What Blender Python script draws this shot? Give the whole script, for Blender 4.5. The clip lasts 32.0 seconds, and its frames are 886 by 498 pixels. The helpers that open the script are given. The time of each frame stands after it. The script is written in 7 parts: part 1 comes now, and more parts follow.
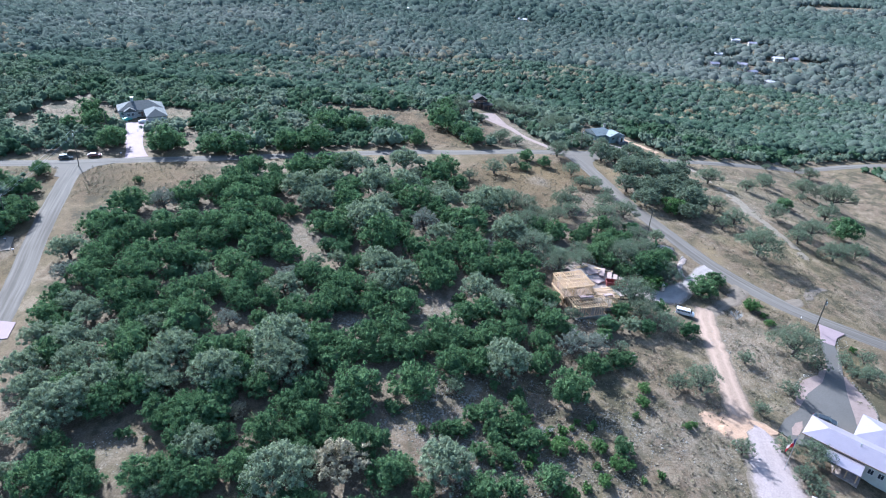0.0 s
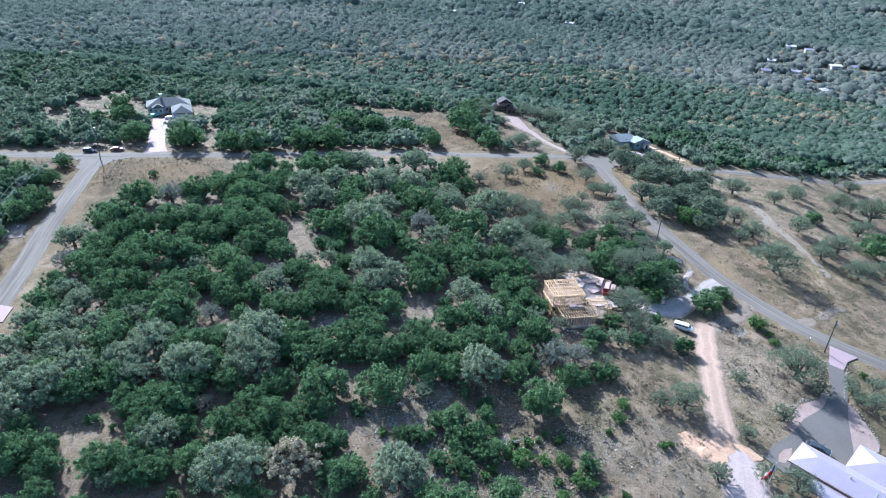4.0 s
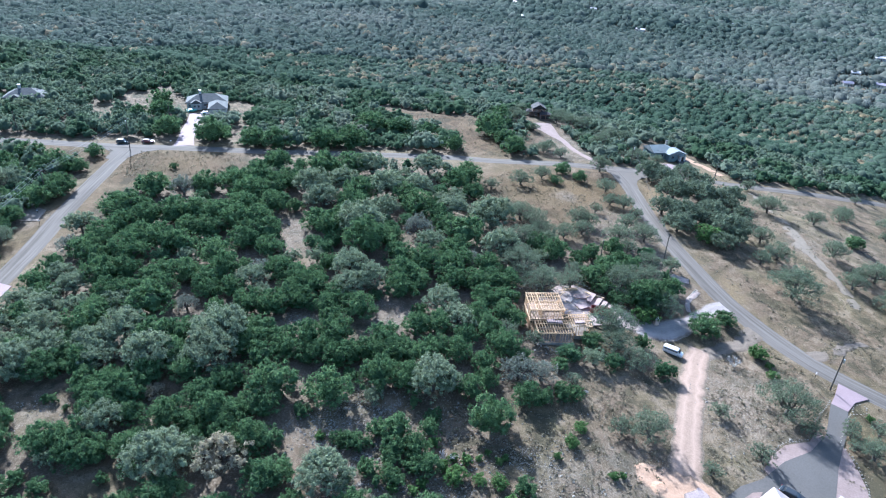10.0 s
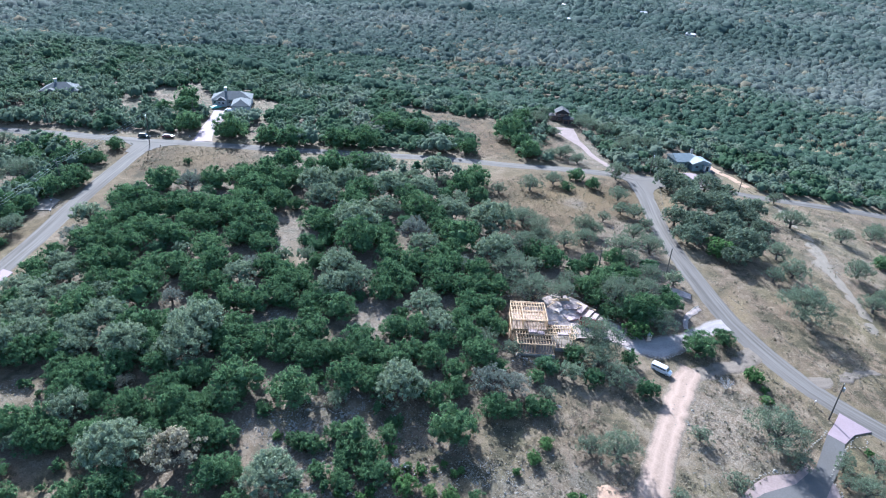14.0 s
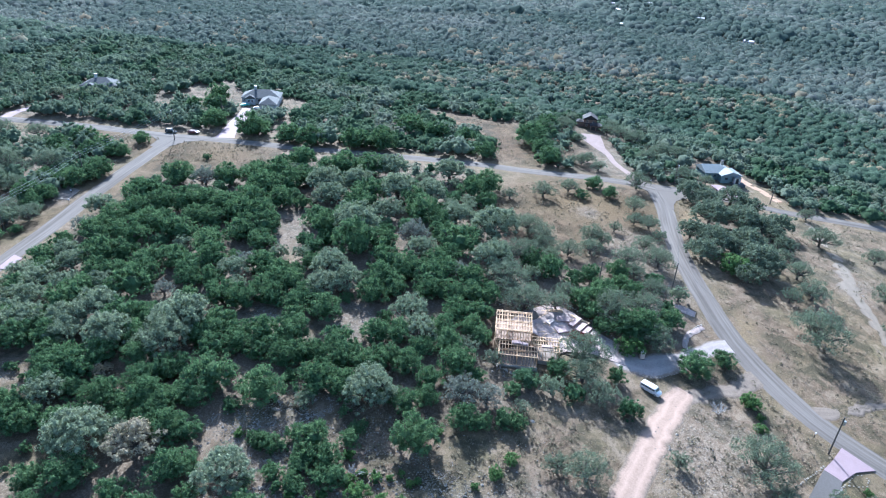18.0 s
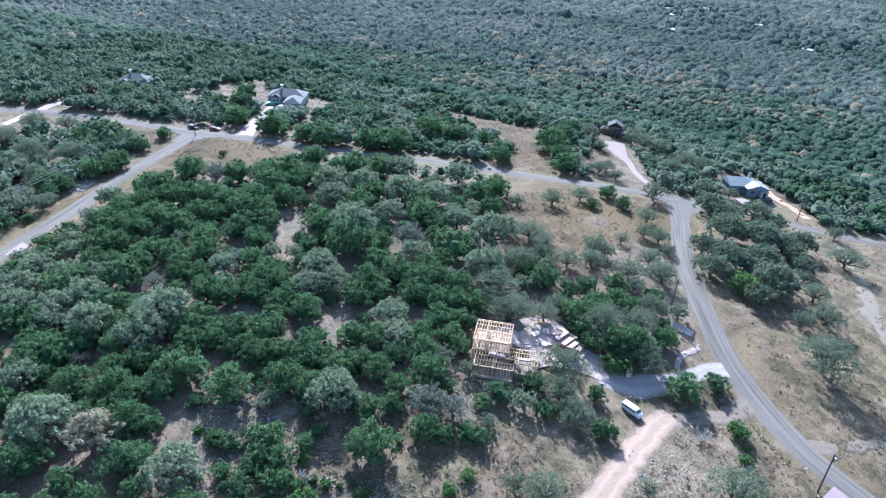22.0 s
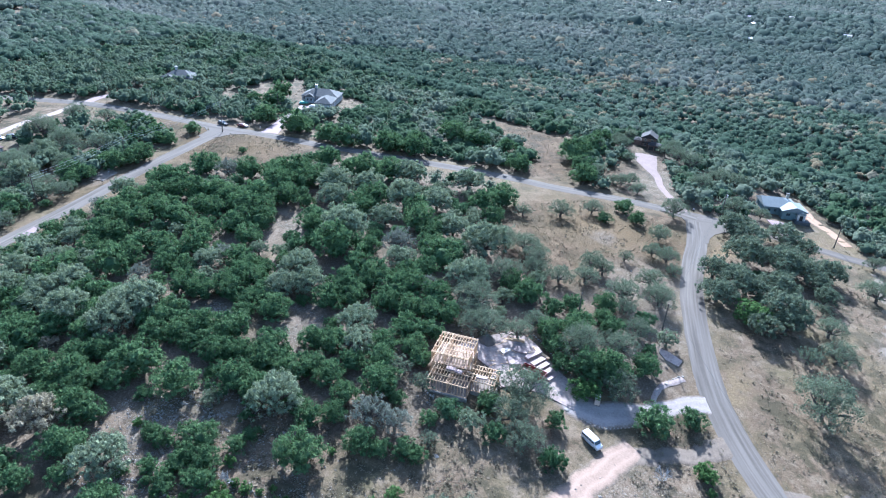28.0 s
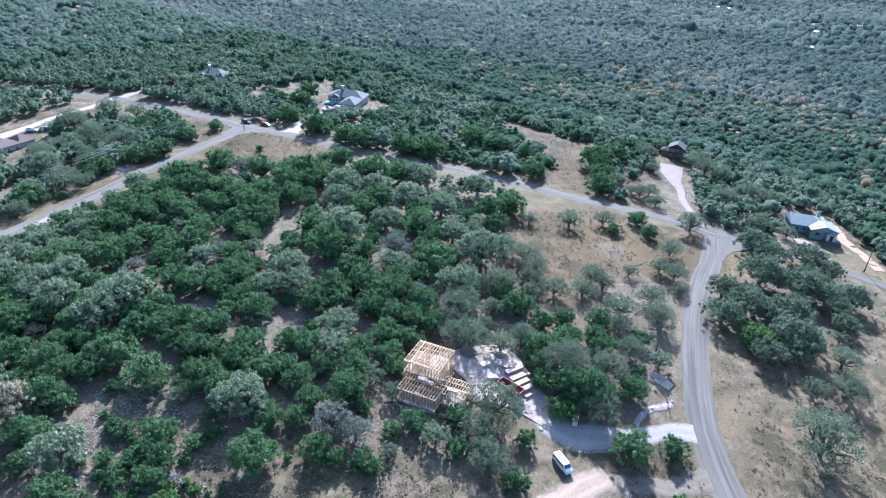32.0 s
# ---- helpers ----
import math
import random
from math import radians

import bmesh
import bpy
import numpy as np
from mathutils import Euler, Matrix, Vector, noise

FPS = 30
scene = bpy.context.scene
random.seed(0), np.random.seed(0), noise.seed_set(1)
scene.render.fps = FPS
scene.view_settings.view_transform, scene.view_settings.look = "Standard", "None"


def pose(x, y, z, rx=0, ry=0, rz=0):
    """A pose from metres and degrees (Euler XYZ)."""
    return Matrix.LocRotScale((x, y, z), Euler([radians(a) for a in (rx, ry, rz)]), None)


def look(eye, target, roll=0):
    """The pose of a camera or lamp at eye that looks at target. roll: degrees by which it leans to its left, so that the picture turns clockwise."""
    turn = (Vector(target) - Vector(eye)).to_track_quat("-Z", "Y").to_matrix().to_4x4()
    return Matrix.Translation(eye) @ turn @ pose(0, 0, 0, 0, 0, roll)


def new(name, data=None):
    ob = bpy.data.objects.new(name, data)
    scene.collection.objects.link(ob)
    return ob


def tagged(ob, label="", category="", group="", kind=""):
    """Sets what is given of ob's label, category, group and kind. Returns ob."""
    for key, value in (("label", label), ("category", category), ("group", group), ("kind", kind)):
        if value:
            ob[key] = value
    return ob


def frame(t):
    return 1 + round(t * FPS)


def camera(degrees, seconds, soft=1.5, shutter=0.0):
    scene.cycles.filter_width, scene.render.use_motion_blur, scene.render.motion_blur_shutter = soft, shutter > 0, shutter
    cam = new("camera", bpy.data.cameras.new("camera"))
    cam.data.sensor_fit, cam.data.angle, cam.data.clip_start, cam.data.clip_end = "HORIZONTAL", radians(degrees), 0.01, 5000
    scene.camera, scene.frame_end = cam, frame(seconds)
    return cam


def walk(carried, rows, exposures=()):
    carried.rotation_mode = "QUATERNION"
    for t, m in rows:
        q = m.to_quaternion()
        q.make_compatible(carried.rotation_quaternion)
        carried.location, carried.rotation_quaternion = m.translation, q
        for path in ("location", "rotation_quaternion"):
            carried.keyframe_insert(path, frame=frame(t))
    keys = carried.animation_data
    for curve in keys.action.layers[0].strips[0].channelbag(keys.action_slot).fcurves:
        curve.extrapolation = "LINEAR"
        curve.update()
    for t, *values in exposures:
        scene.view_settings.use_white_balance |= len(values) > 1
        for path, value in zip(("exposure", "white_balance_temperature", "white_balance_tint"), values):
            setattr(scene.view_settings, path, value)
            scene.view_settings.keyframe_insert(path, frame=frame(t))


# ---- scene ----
# ---- camera ----
cam = camera(71.0, 32.0, soft=1.1)
METRES, EYE, TILT, LEAN, TURN = 125.0, 95.0, -27.5, -3.0, 0.0
ROWS = [
    (0.0, 0.0, 0.0, 0.0, 0.0, 0.0, -0.0),
    (0.5, 0.0153, 0.002, -0.0002, 0.55, 0.03, -0.26),
    (1.0, 0.0305, 0.0041, 0.0, 1.11, 0.06, -0.49),
    (1.5, 0.046, 0.0063, 0.0001, 1.68, 0.09, -0.73),
    (2.0, 0.0614, 0.0086, 0.0005, 2.23, 0.12, -1.02),
    (2.5, 0.0766, 0.0111, 0.0009, 2.76, 0.13, -1.29),
    (3.0, 0.0919, 0.0137, 0.0013, 3.28, 0.15, -1.55),
    (3.5, 0.1072, 0.0166, 0.0017, 3.82, 0.17, -1.83),
    (5.5, 0.1677, 0.0302, 0.0051, 5.93, 0.2, -2.8),
    (6.0, 0.1828, 0.0336, 0.0062, 6.44, 0.2, -3.01),
    (6.5, 0.1979, 0.0374, 0.0072, 6.95, 0.21, -3.24),
    (7.0, 0.2128, 0.0413, 0.0085, 7.47, 0.21, -3.54),
    (7.5, 0.2279, 0.0454, 0.0097, 8.0, 0.21, -3.8),
    (8.0, 0.2427, 0.0497, 0.0112, 8.51, 0.2, -4.08),
    (8.5, 0.2576, 0.0542, 0.0127, 9.04, 0.19, -4.38),
    (9.0, 0.2722, 0.059, 0.0144, 9.6, 0.17, -4.7),
    (9.5, 0.2871, 0.0638, 0.0161, 10.18, 0.16, -5.0),
    (10.0, 0.3018, 0.0689, 0.0179, 10.73, 0.13, -5.3),
    (10.5, 0.3164, 0.074, 0.0199, 11.31, 0.09, -5.61),
    (11.0, 0.3308, 0.0793, 0.022, 11.89, 0.05, -5.92),
    (11.5, 0.3456, 0.0847, 0.0239, 12.46, 0.02, -6.19),
    (12.0, 0.3599, 0.0905, 0.0262, 12.98, -0.02, -6.49),
    (12.5, 0.3742, 0.0965, 0.0285, 13.46, -0.04, -6.76),
    (13.0, 0.3885, 0.1028, 0.031, 13.94, -0.08, -7.02),
    (13.5, 0.4028, 0.1092, 0.0336, 14.46, -0.12, -7.27),
    (14.0, 0.4171, 0.1157, 0.0363, 15.02, -0.17, -7.54),
    (14.5, 0.4312, 0.1222, 0.0388, 15.59, -0.22, -7.84),
    (16.5, 0.4859, 0.1496, 0.0497, 17.94, -0.4, -9.05),
    (17.0, 0.4991, 0.1569, 0.0522, 18.54, -0.47, -9.36),
    (17.5, 0.5124, 0.1643, 0.0549, 19.13, -0.53, -9.66),
    (18.0, 0.5254, 0.1718, 0.0579, 19.68, -0.6, -9.93),
    (18.5, 0.5386, 0.1795, 0.0608, 20.22, -0.66, -10.19),
    (19.0, 0.5516, 0.1874, 0.0638, 20.74, -0.72, -10.46),
    (19.5, 0.5645, 0.1953, 0.067, 21.27, -0.79, -10.75),
    (20.0, 0.5772, 0.2034, 0.0704, 21.8, -0.87, -11.03),
    (20.5, 0.59, 0.2118, 0.074, 22.37, -0.95, -11.31),
    (21.0, 0.6029, 0.2205, 0.0782, 22.95, -1.03, -11.61),
    (21.5, 0.6157, 0.2292, 0.0827, 23.55, -1.12, -11.92),
    (22.0, 0.6283, 0.2382, 0.087, 24.16, -1.21, -12.23),
    (22.5, 0.6408, 0.2473, 0.0916, 24.84, -1.33, -12.57),
    (23.0, 0.6533, 0.2564, 0.0959, 25.54, -1.45, -12.92),
    (23.5, 0.6658, 0.2656, 0.1004, 26.15, -1.55, -13.22),
    (24.0, 0.6781, 0.2748, 0.1046, 26.66, -1.64, -13.46),
    (24.5, 0.6901, 0.2841, 0.109, 27.16, -1.72, -13.71),
    (25.0, 0.702, 0.2936, 0.1135, 27.69, -1.81, -13.97),
    (25.5, 0.7138, 0.303, 0.1179, 28.21, -1.9, -14.21),
    (27.5, 0.7591, 0.3416, 0.1343, 30.21, -2.31, -15.1),
    (28.0, 0.7699, 0.3515, 0.1388, 30.73, -2.43, -15.33),
    (28.5, 0.7805, 0.3617, 0.1434, 31.29, -2.55, -15.59),
    (29.0, 0.791, 0.3722, 0.1482, 31.89, -2.68, -15.86),
    (29.5, 0.8013, 0.3828, 0.1531, 32.48, -2.8, -16.14),
    (30.0, 0.8114, 0.3937, 0.158, 33.07, -2.93, -16.42),
    (30.5, 0.8212, 0.4047, 0.1631, 33.68, -3.07, -16.71),
    (31.0, 0.8309, 0.4158, 0.1682, 34.3, -3.21, -16.99),
    (31.5, 0.8404, 0.4271, 0.1734, 34.91, -3.35, -17.26),
    (32.0, 0.8498, 0.4383, 0.1786, 35.48, -3.48, -17.51),
]
walk(cam, [(t, pose(0, 0, EYE, TILT, LEAN, TURN) @ pose(METRES * x, METRES * y, METRES * z, 90 + pitch, roll, yaw)) for t, x, y, z, yaw, pitch, roll in ROWS],
     exposures=[(0.0, 2.31, 4860, 6.5), (16.0, 2.40, 4790, 7.0), (32.0, 2.46, 4730, 8.0)])

# ---- sky and sun ----
SUN_AZ = math.atan2(-0.57, 0.82)        # towards the sun: x = sin, y = cos
SUN_EL = radians(33)
world = bpy.data.worlds.new("sky")
scene.world = world
world.use_nodes = True
wn = world.node_tree
sky = wn.nodes.new("ShaderNodeTexSky")
sky.sky_type, sky.sun_disc, sky.sun_elevation, sky.sun_rotation = "NISHITA", False, SUN_EL, SUN_AZ
sky.dust_density, sky.air_density = 1.6, 1.2
wn.links.new(sky.outputs[0], wn.nodes["Background"].inputs[0])
wn.nodes["Background"].inputs[1].default_value = 0.07
sun = new("sun", bpy.data.lights.new("sun", "SUN"))
sun.data.energy, sun.data.angle, sun.data.color = 3.8, radians(0.6), (1.0, 0.95, 0.88)
sun.matrix_world = look((math.sin(SUN_AZ) * 300 * math.cos(SUN_EL), math.cos(SUN_AZ) * 300 * math.cos(SUN_EL), 300 * math.sin(SUN_EL)), (0, 0, 0))


# ---- materials ----
def shader(name, rough=0.85, metal=0.0, spec=0.3):
    m = bpy.data.materials.new(name)
    m.use_nodes = True
    b = m.node_tree.nodes["Principled BSDF"]
    b.inputs["Roughness"].default_value, b.inputs["Metallic"].default_value = rough, metal
    b.inputs["Specular IOR Level"].default_value = spec
    return m, m.node_tree.nodes, m.node_tree.links, b


def noise_node(n, l, scale, detail=5, rough=0.6, coord="Object", stretch=None):
    t = n.new("ShaderNodeTexCoord")
    x = n.new("ShaderNodeTexNoise")
    x.inputs["Scale"].default_value, x.inputs["Detail"].default_value, x.inputs["Roughness"].default_value = scale, detail, rough
    if stretch:
        mp = n.new("ShaderNodeMapping")
        mp.inputs["Scale"].default_value = stretch
        l.new(t.outputs[coord], mp.inputs[0])
        l.new(mp.outputs[0], x.inputs["Vector"])
    else:
        l.new(t.outputs[coord], x.inputs["Vector"])
    return x.outputs["Fac"]


def ramp(n, l, fac, stops):
    r = n.new("ShaderNodeValToRGB")
    while len(r.color_ramp.elements) < len(stops):
        r.color_ramp.elements.new(0.5)
    for e, (p, c) in zip(r.color_ramp.elements, stops):
        e.position, e.color = p, (*c, 1)
    l.new(fac, r.inputs[0])
    return r.outputs[0]


def mix(n, l, fac, a, b, mode="MIX"):
    x = n.new("ShaderNodeMix")
    x.data_type, x.blend_type = "RGBA", mode
    for s, v in ((x.inputs[0], fac), (x.inputs[6], a), (x.inputs[7], b)):
        if isinstance(v, bpy.types.NodeSocket):
            l.new(v, s)
        else:
            s.default_value = v if isinstance(v, float) else (*v, 1)
    return x.outputs[2]


def bump(n, l, b, fac, strength, dist=0.1):
    x = n.new("ShaderNodeBump")
    x.inputs["Strength"].default_value, x.inputs["Distance"].default_value = strength, dist
    l.new(fac, x.inputs["Height"])
    l.new(x.outputs[0], b.inputs["Normal"])


def plain(name, a, b, scale=1.5, rough=0.8, metal=0.0, bumpy=0.2, spec=0.3, fine=14.0):
    """Two tones of one colour, in broad stains and in fine grain."""
    m, n, l, p = shader(name, rough, metal, spec)
    broad, grain = noise_node(n, l, scale), noise_node(n, l, fine, 3)
    c = ramp(n, l, broad, [(0.3, a), (0.7, b)])
    c = mix(n, l, 0.35, c, ramp(n, l, grain, [(0.3, [v * 0.6 for v in a]), (0.7, [min(1, v * 1.25) for v in b])]))
    l.new(c, p.inputs["Base Color"])
    if bumpy:
        bump(n, l, p, grain, bumpy, 0.03)
    return m


def foliage(name, dark, light, glow=0.25):
    """Leaves: one tone a tree, a lighter or darker one a leaf, and light that shines through."""
    m, n, l, p = shader(name, 0.85, 0, 0.04)
    info, geo = n.new("ShaderNodeObjectInfo"), n.new("ShaderNodeNewGeometry")
    tree = ramp(n, l, info.outputs["Random"], [(0.0, [v * 0.8 for v in dark]), (0.5, dark), (1.0, [(a + b) / 2 for a, b in zip(dark, light)])])
    leaf = ramp(n, l, geo.outputs["Random Per Island"], [(0.0, [0.7] * 3), (0.6, [1.0] * 3), (1.0, [1.4, 1.4, 1.25])])
    c = mix(n, l, 1.0, tree, leaf, "MULTIPLY")
    patch = noise_node(n, l, 0.35, 3)
    c = mix(n, l, patch, c, mix(n, l, 1.0, light, leaf, "MULTIPLY"))
    l.new(c, p.inputs["Base Color"])
    tr = n.new("ShaderNodeBsdfTranslucent")
    l.new(c, tr.inputs[0])
    mx = n.new("ShaderNodeMixShader")
    mx.inputs[0].default_value = glow
    l.new(p.outputs[0], mx.inputs[1])
    l.new(tr.outputs[0], mx.inputs[2])
    l.new(mx.outputs[0], n["Material Output"].inputs[0])
    return m


def woods_foliage(name, tones, lo=0.92, hi=1.08, glow=0.52):
    """The far woods: one tone a tree, from its own colour attribute."""
    m, n, l, p = shader(name, 0.9, 0, 0.02)
    at, geo = n.new("ShaderNodeAttribute"), n.new("ShaderNodeNewGeometry")
    at.attribute_name = "tone"
    c = ramp(n, l, at.outputs["Fac"], tones)
    leaf = ramp(n, l, geo.outputs["Random Per Island"], [(0.0, [lo] * 3), (0.6, [1.0] * 3), (1.0, [hi, hi, hi * 0.95])])
    c = mix(n, l, 1.0, c, leaf, "MULTIPLY")
    twig = noise_node(n, l, 1.1, 4, 0.75)
    c = mix(n, l, 1.0, c, ramp(n, l, twig, [(0.35, [0.8] * 3), (0.65, [1.2] * 3)]), "MULTIPLY")
    bump(n, l, p, twig, 0.3, 0.5)
    l.new(c, p.inputs["Base Color"])
    tr = n.new("ShaderNodeBsdfTranslucent")
    l.new(c, tr.inputs[0])
    mx = n.new("ShaderNodeMixShader")
    mx.inputs[0].default_value = glow
    l.new(p.outputs[0], mx.inputs[1])
    l.new(tr.outputs[0], mx.inputs[2])
    l.new(mx.outputs[0], n["Material Output"].inputs[0])
    return m


def ground_material():
    m, n, l, p = shader("dry_ground", 0.95, 0, 0.1)
    at = n.new("ShaderNodeAttribute")
    at.attribute_name = "cover"
    sep = n.new("ShaderNodeSeparateColor")
    l.new(at.outputs["Color"], sep.inputs[0])
    broad, mid, fine = noise_node(n, l, 0.05, 4), noise_node(n, l, 0.35, 6, 0.7), noise_node(n, l, 2.2, 5, 0.75)
    grass = ramp(n, l, mid, [(0.3, (0.0665, 0.0417, 0.026)), (0.5, (0.114, 0.0757, 0.0474)), (0.7, (0.157, 0.11, 0.0716))])
    grass = mix(n, l, ramp(n, l, fine, [(0.44, (0, 0, 0)), (0.74, (0.6, 0.6, 0.6))]), grass, (0.19, 0.142, 0.096))
    grass = mix(n, l, ramp(n, l, broad, [(0.45, (0, 0, 0)), (0.68, (0.6, 0.6, 0.6))]), grass, (0.109, 0.0921, 0.0418))
    moss = noise_node(n, l, 0.16, 6, 0.75)
    grass = mix(n, l, ramp(n, l, moss, [(0.50, (0, 0, 0)), (0.56, (0.9, 0.9, 0.9))]), grass, (0.0551, 0.0446, 0.0251))
    grass = mix(n, l, ramp(n, l, moss, [(0.38, (0.9, 0.9, 0.9)), (0.46, (0, 0, 0))]), grass, (0.182, 0.134, 0.0893))
    rock = ramp(n, l, fine, [(0.35, (0.0712, 0.0504, 0.0353)), (0.5, (0.133, 0.102, 0.0744)), (0.66, (0.285, 0.242, 0.195))])
    straw = ramp(n, l, fine, [(0.3, (0.1, 0.068, 0.037)), (0.5, (0.15, 0.106, 0.058)), (0.7, (0.21, 0.155, 0.09))])
    litter = ramp(n, l, fine, [(0.3, (0.057, 0.0407, 0.0279)), (0.5, (0.114, 0.0834, 0.0558)), (0.7, (0.228, 0.184, 0.135))])
    speck = noise_node(n, l, 5.0, 4, 0.8)
    grass = mix(n, l, ramp(n, l, speck, [(0.38, (0.9, 0.9, 0.9)), (0.47, (0, 0, 0))]), grass, (0.0427, 0.0349, 0.0205))
    grass = mix(n, l, ramp(n, l, speck, [(0.60, (0, 0, 0)), (0.70, (0.8, 0.8, 0.8))]), grass, (0.25, 0.2, 0.145))
    c = mix(n, l, sep.outputs[2], grass, litter)
    tuft = mix(n, l, 0.55, sep.outputs[1], mix(n, l, 1.0, sep.outputs[1], ramp(n, l, moss, [(0.42, (0, 0, 0)), (0.55, (2, 2, 2))]), "MULTIPLY"))
    c = mix(n, l, tuft, c, straw)
    c = mix(n, l, 1.0, c, ramp(n, l, at.outputs["Alpha"], [(0.0, (1.2, 1.18, 1.12)), (0.4, (1.0, 1.0, 1.0)), (1.0, (0.66, 0.585, 0.46))]), "MULTIPLY")
    edge = n.new("ShaderNodeMath")
    edge.operation = "MULTIPLY_ADD"
    edge.inputs[1].default_value, edge.inputs[2].default_value = 1.6, -0.8
    l.new(mid, edge.inputs[0])
    add = n.new("ShaderNodeMath")
    add.operation, add.use_clamp = "ADD", True
    l.new(edge.outputs[0], add.inputs[0])
    l.new(sep.outputs[0], add.inputs[1])
    on = n.new("ShaderNodeMath")
    on.operation, on.use_clamp = "MULTIPLY", True
    l.new(add.outputs[0], on.inputs[0])
    l.new(ramp(n, l, sep.outputs[0], [(0.0, (0, 0, 0)), (0.25, (1, 1, 1))]), on.inputs[1])
    c = mix(n, l, on.outputs[0], c, rock)
    l.new(c, p.inputs["Base Color"])
    bump(n, l, p, speck, 0.7, 0.2)
    return m


def road_material(name, a, b, tracks=0.0):
    """Worn paving: paler wheel tracks along it (v runs across), cracks and stains."""
    m, n, l, p = shader(name, 0.95, 0, 0.06)
    broad, fine = noise_node(n, l, 0.12, 5), noise_node(n, l, 3.0, 4)
    c = ramp(n, l, broad, [(0.3, a), (0.7, b)])
    c = mix(n, l, 0.3, c, ramp(n, l, fine, [(0.3, [v * 0.7 for v in a]), (0.7, [v * 1.2 for v in b])]))
    if tracks:
        uv = n.new("ShaderNodeUVMap")
        mp = n.new("ShaderNodeMapping")
        mp.inputs["Scale"].default_value = (0.03, 9.0, 1)
        l.new(uv.outputs[0], mp.inputs[0])
        st = n.new("ShaderNodeTexNoise")
        st.inputs["Scale"].default_value, st.inputs["Detail"].default_value = 1.0, 3
        l.new(mp.outputs[0], st.inputs["Vector"])
        c = mix(n, l, tracks, c, ramp(n, l, st.outputs["Fac"], [(0.35, [v * 0.65 for v in a]), (0.65, [v * 1.3 for v in b])]))
    l.new(c, p.inputs["Base Color"])
    bump(n, l, p, fine, 0.25, 0.03)
    return m


def track_material(name, a, b, soil, ruts=0.5):
    """A dirt way: two worn ruts, and edges that fray into the soil (v runs across)."""
    m, n, l, p = shader(name, 0.95, 0, 0.1)
    uv, sp = n.new("ShaderNodeUVMap"), n.new("ShaderNodeSeparateXYZ")
    l.new(uv.outputs[0], sp.inputs[0])
    fine, mid = noise_node(n, l, 2.6, 5, 0.7), noise_node(n, l, 0.45, 5, 0.65)
    c = ramp(n, l, mid, [(0.3, a), (0.7, b)])
    c = mix(n, l, 0.45, c, ramp(n, l, fine, [(0.3, [v * 0.62 for v in a]), (0.7, [v * 1.25 for v in b])]))
    rut = ramp(n, l, sp.outputs[1], [(0.2, (0, 0, 0)), (0.31, (1, 1, 1)), (0.43, (0, 0, 0)), (0.57, (0, 0, 0)), (0.69, (1, 1, 1)), (0.8, (0, 0, 0))])
    c = mix(n, l, mix(n, l, 1.0, rut, (ruts, ruts, ruts), "MULTIPLY"), c, [v * 1.25 for v in b])
    edge = ramp(n, l, sp.outputs[1], [(0.0, (0, 0, 0)), (0.26, (1, 1, 1)), (0.74, (1, 1, 1)), (1.0, (0, 0, 0))])
    fray = mix(n, l, 0.5, edge, noise_node(n, l, 0.9, 6, 0.75))
    body = ramp(n, l, fray, [(0.36, (0, 0, 0)), (0.56, (1, 1, 1))])
    c = mix(n, l, body, ramp(n, l, fine, [(0.3, [v * 0.6 for v in soil]), (0.7, [v * 1.5 for v in soil])]), c)
    l.new(c, p.inputs["Base Color"])
    bump(n, l, p, fine, 0.5, 0.1)
    return m


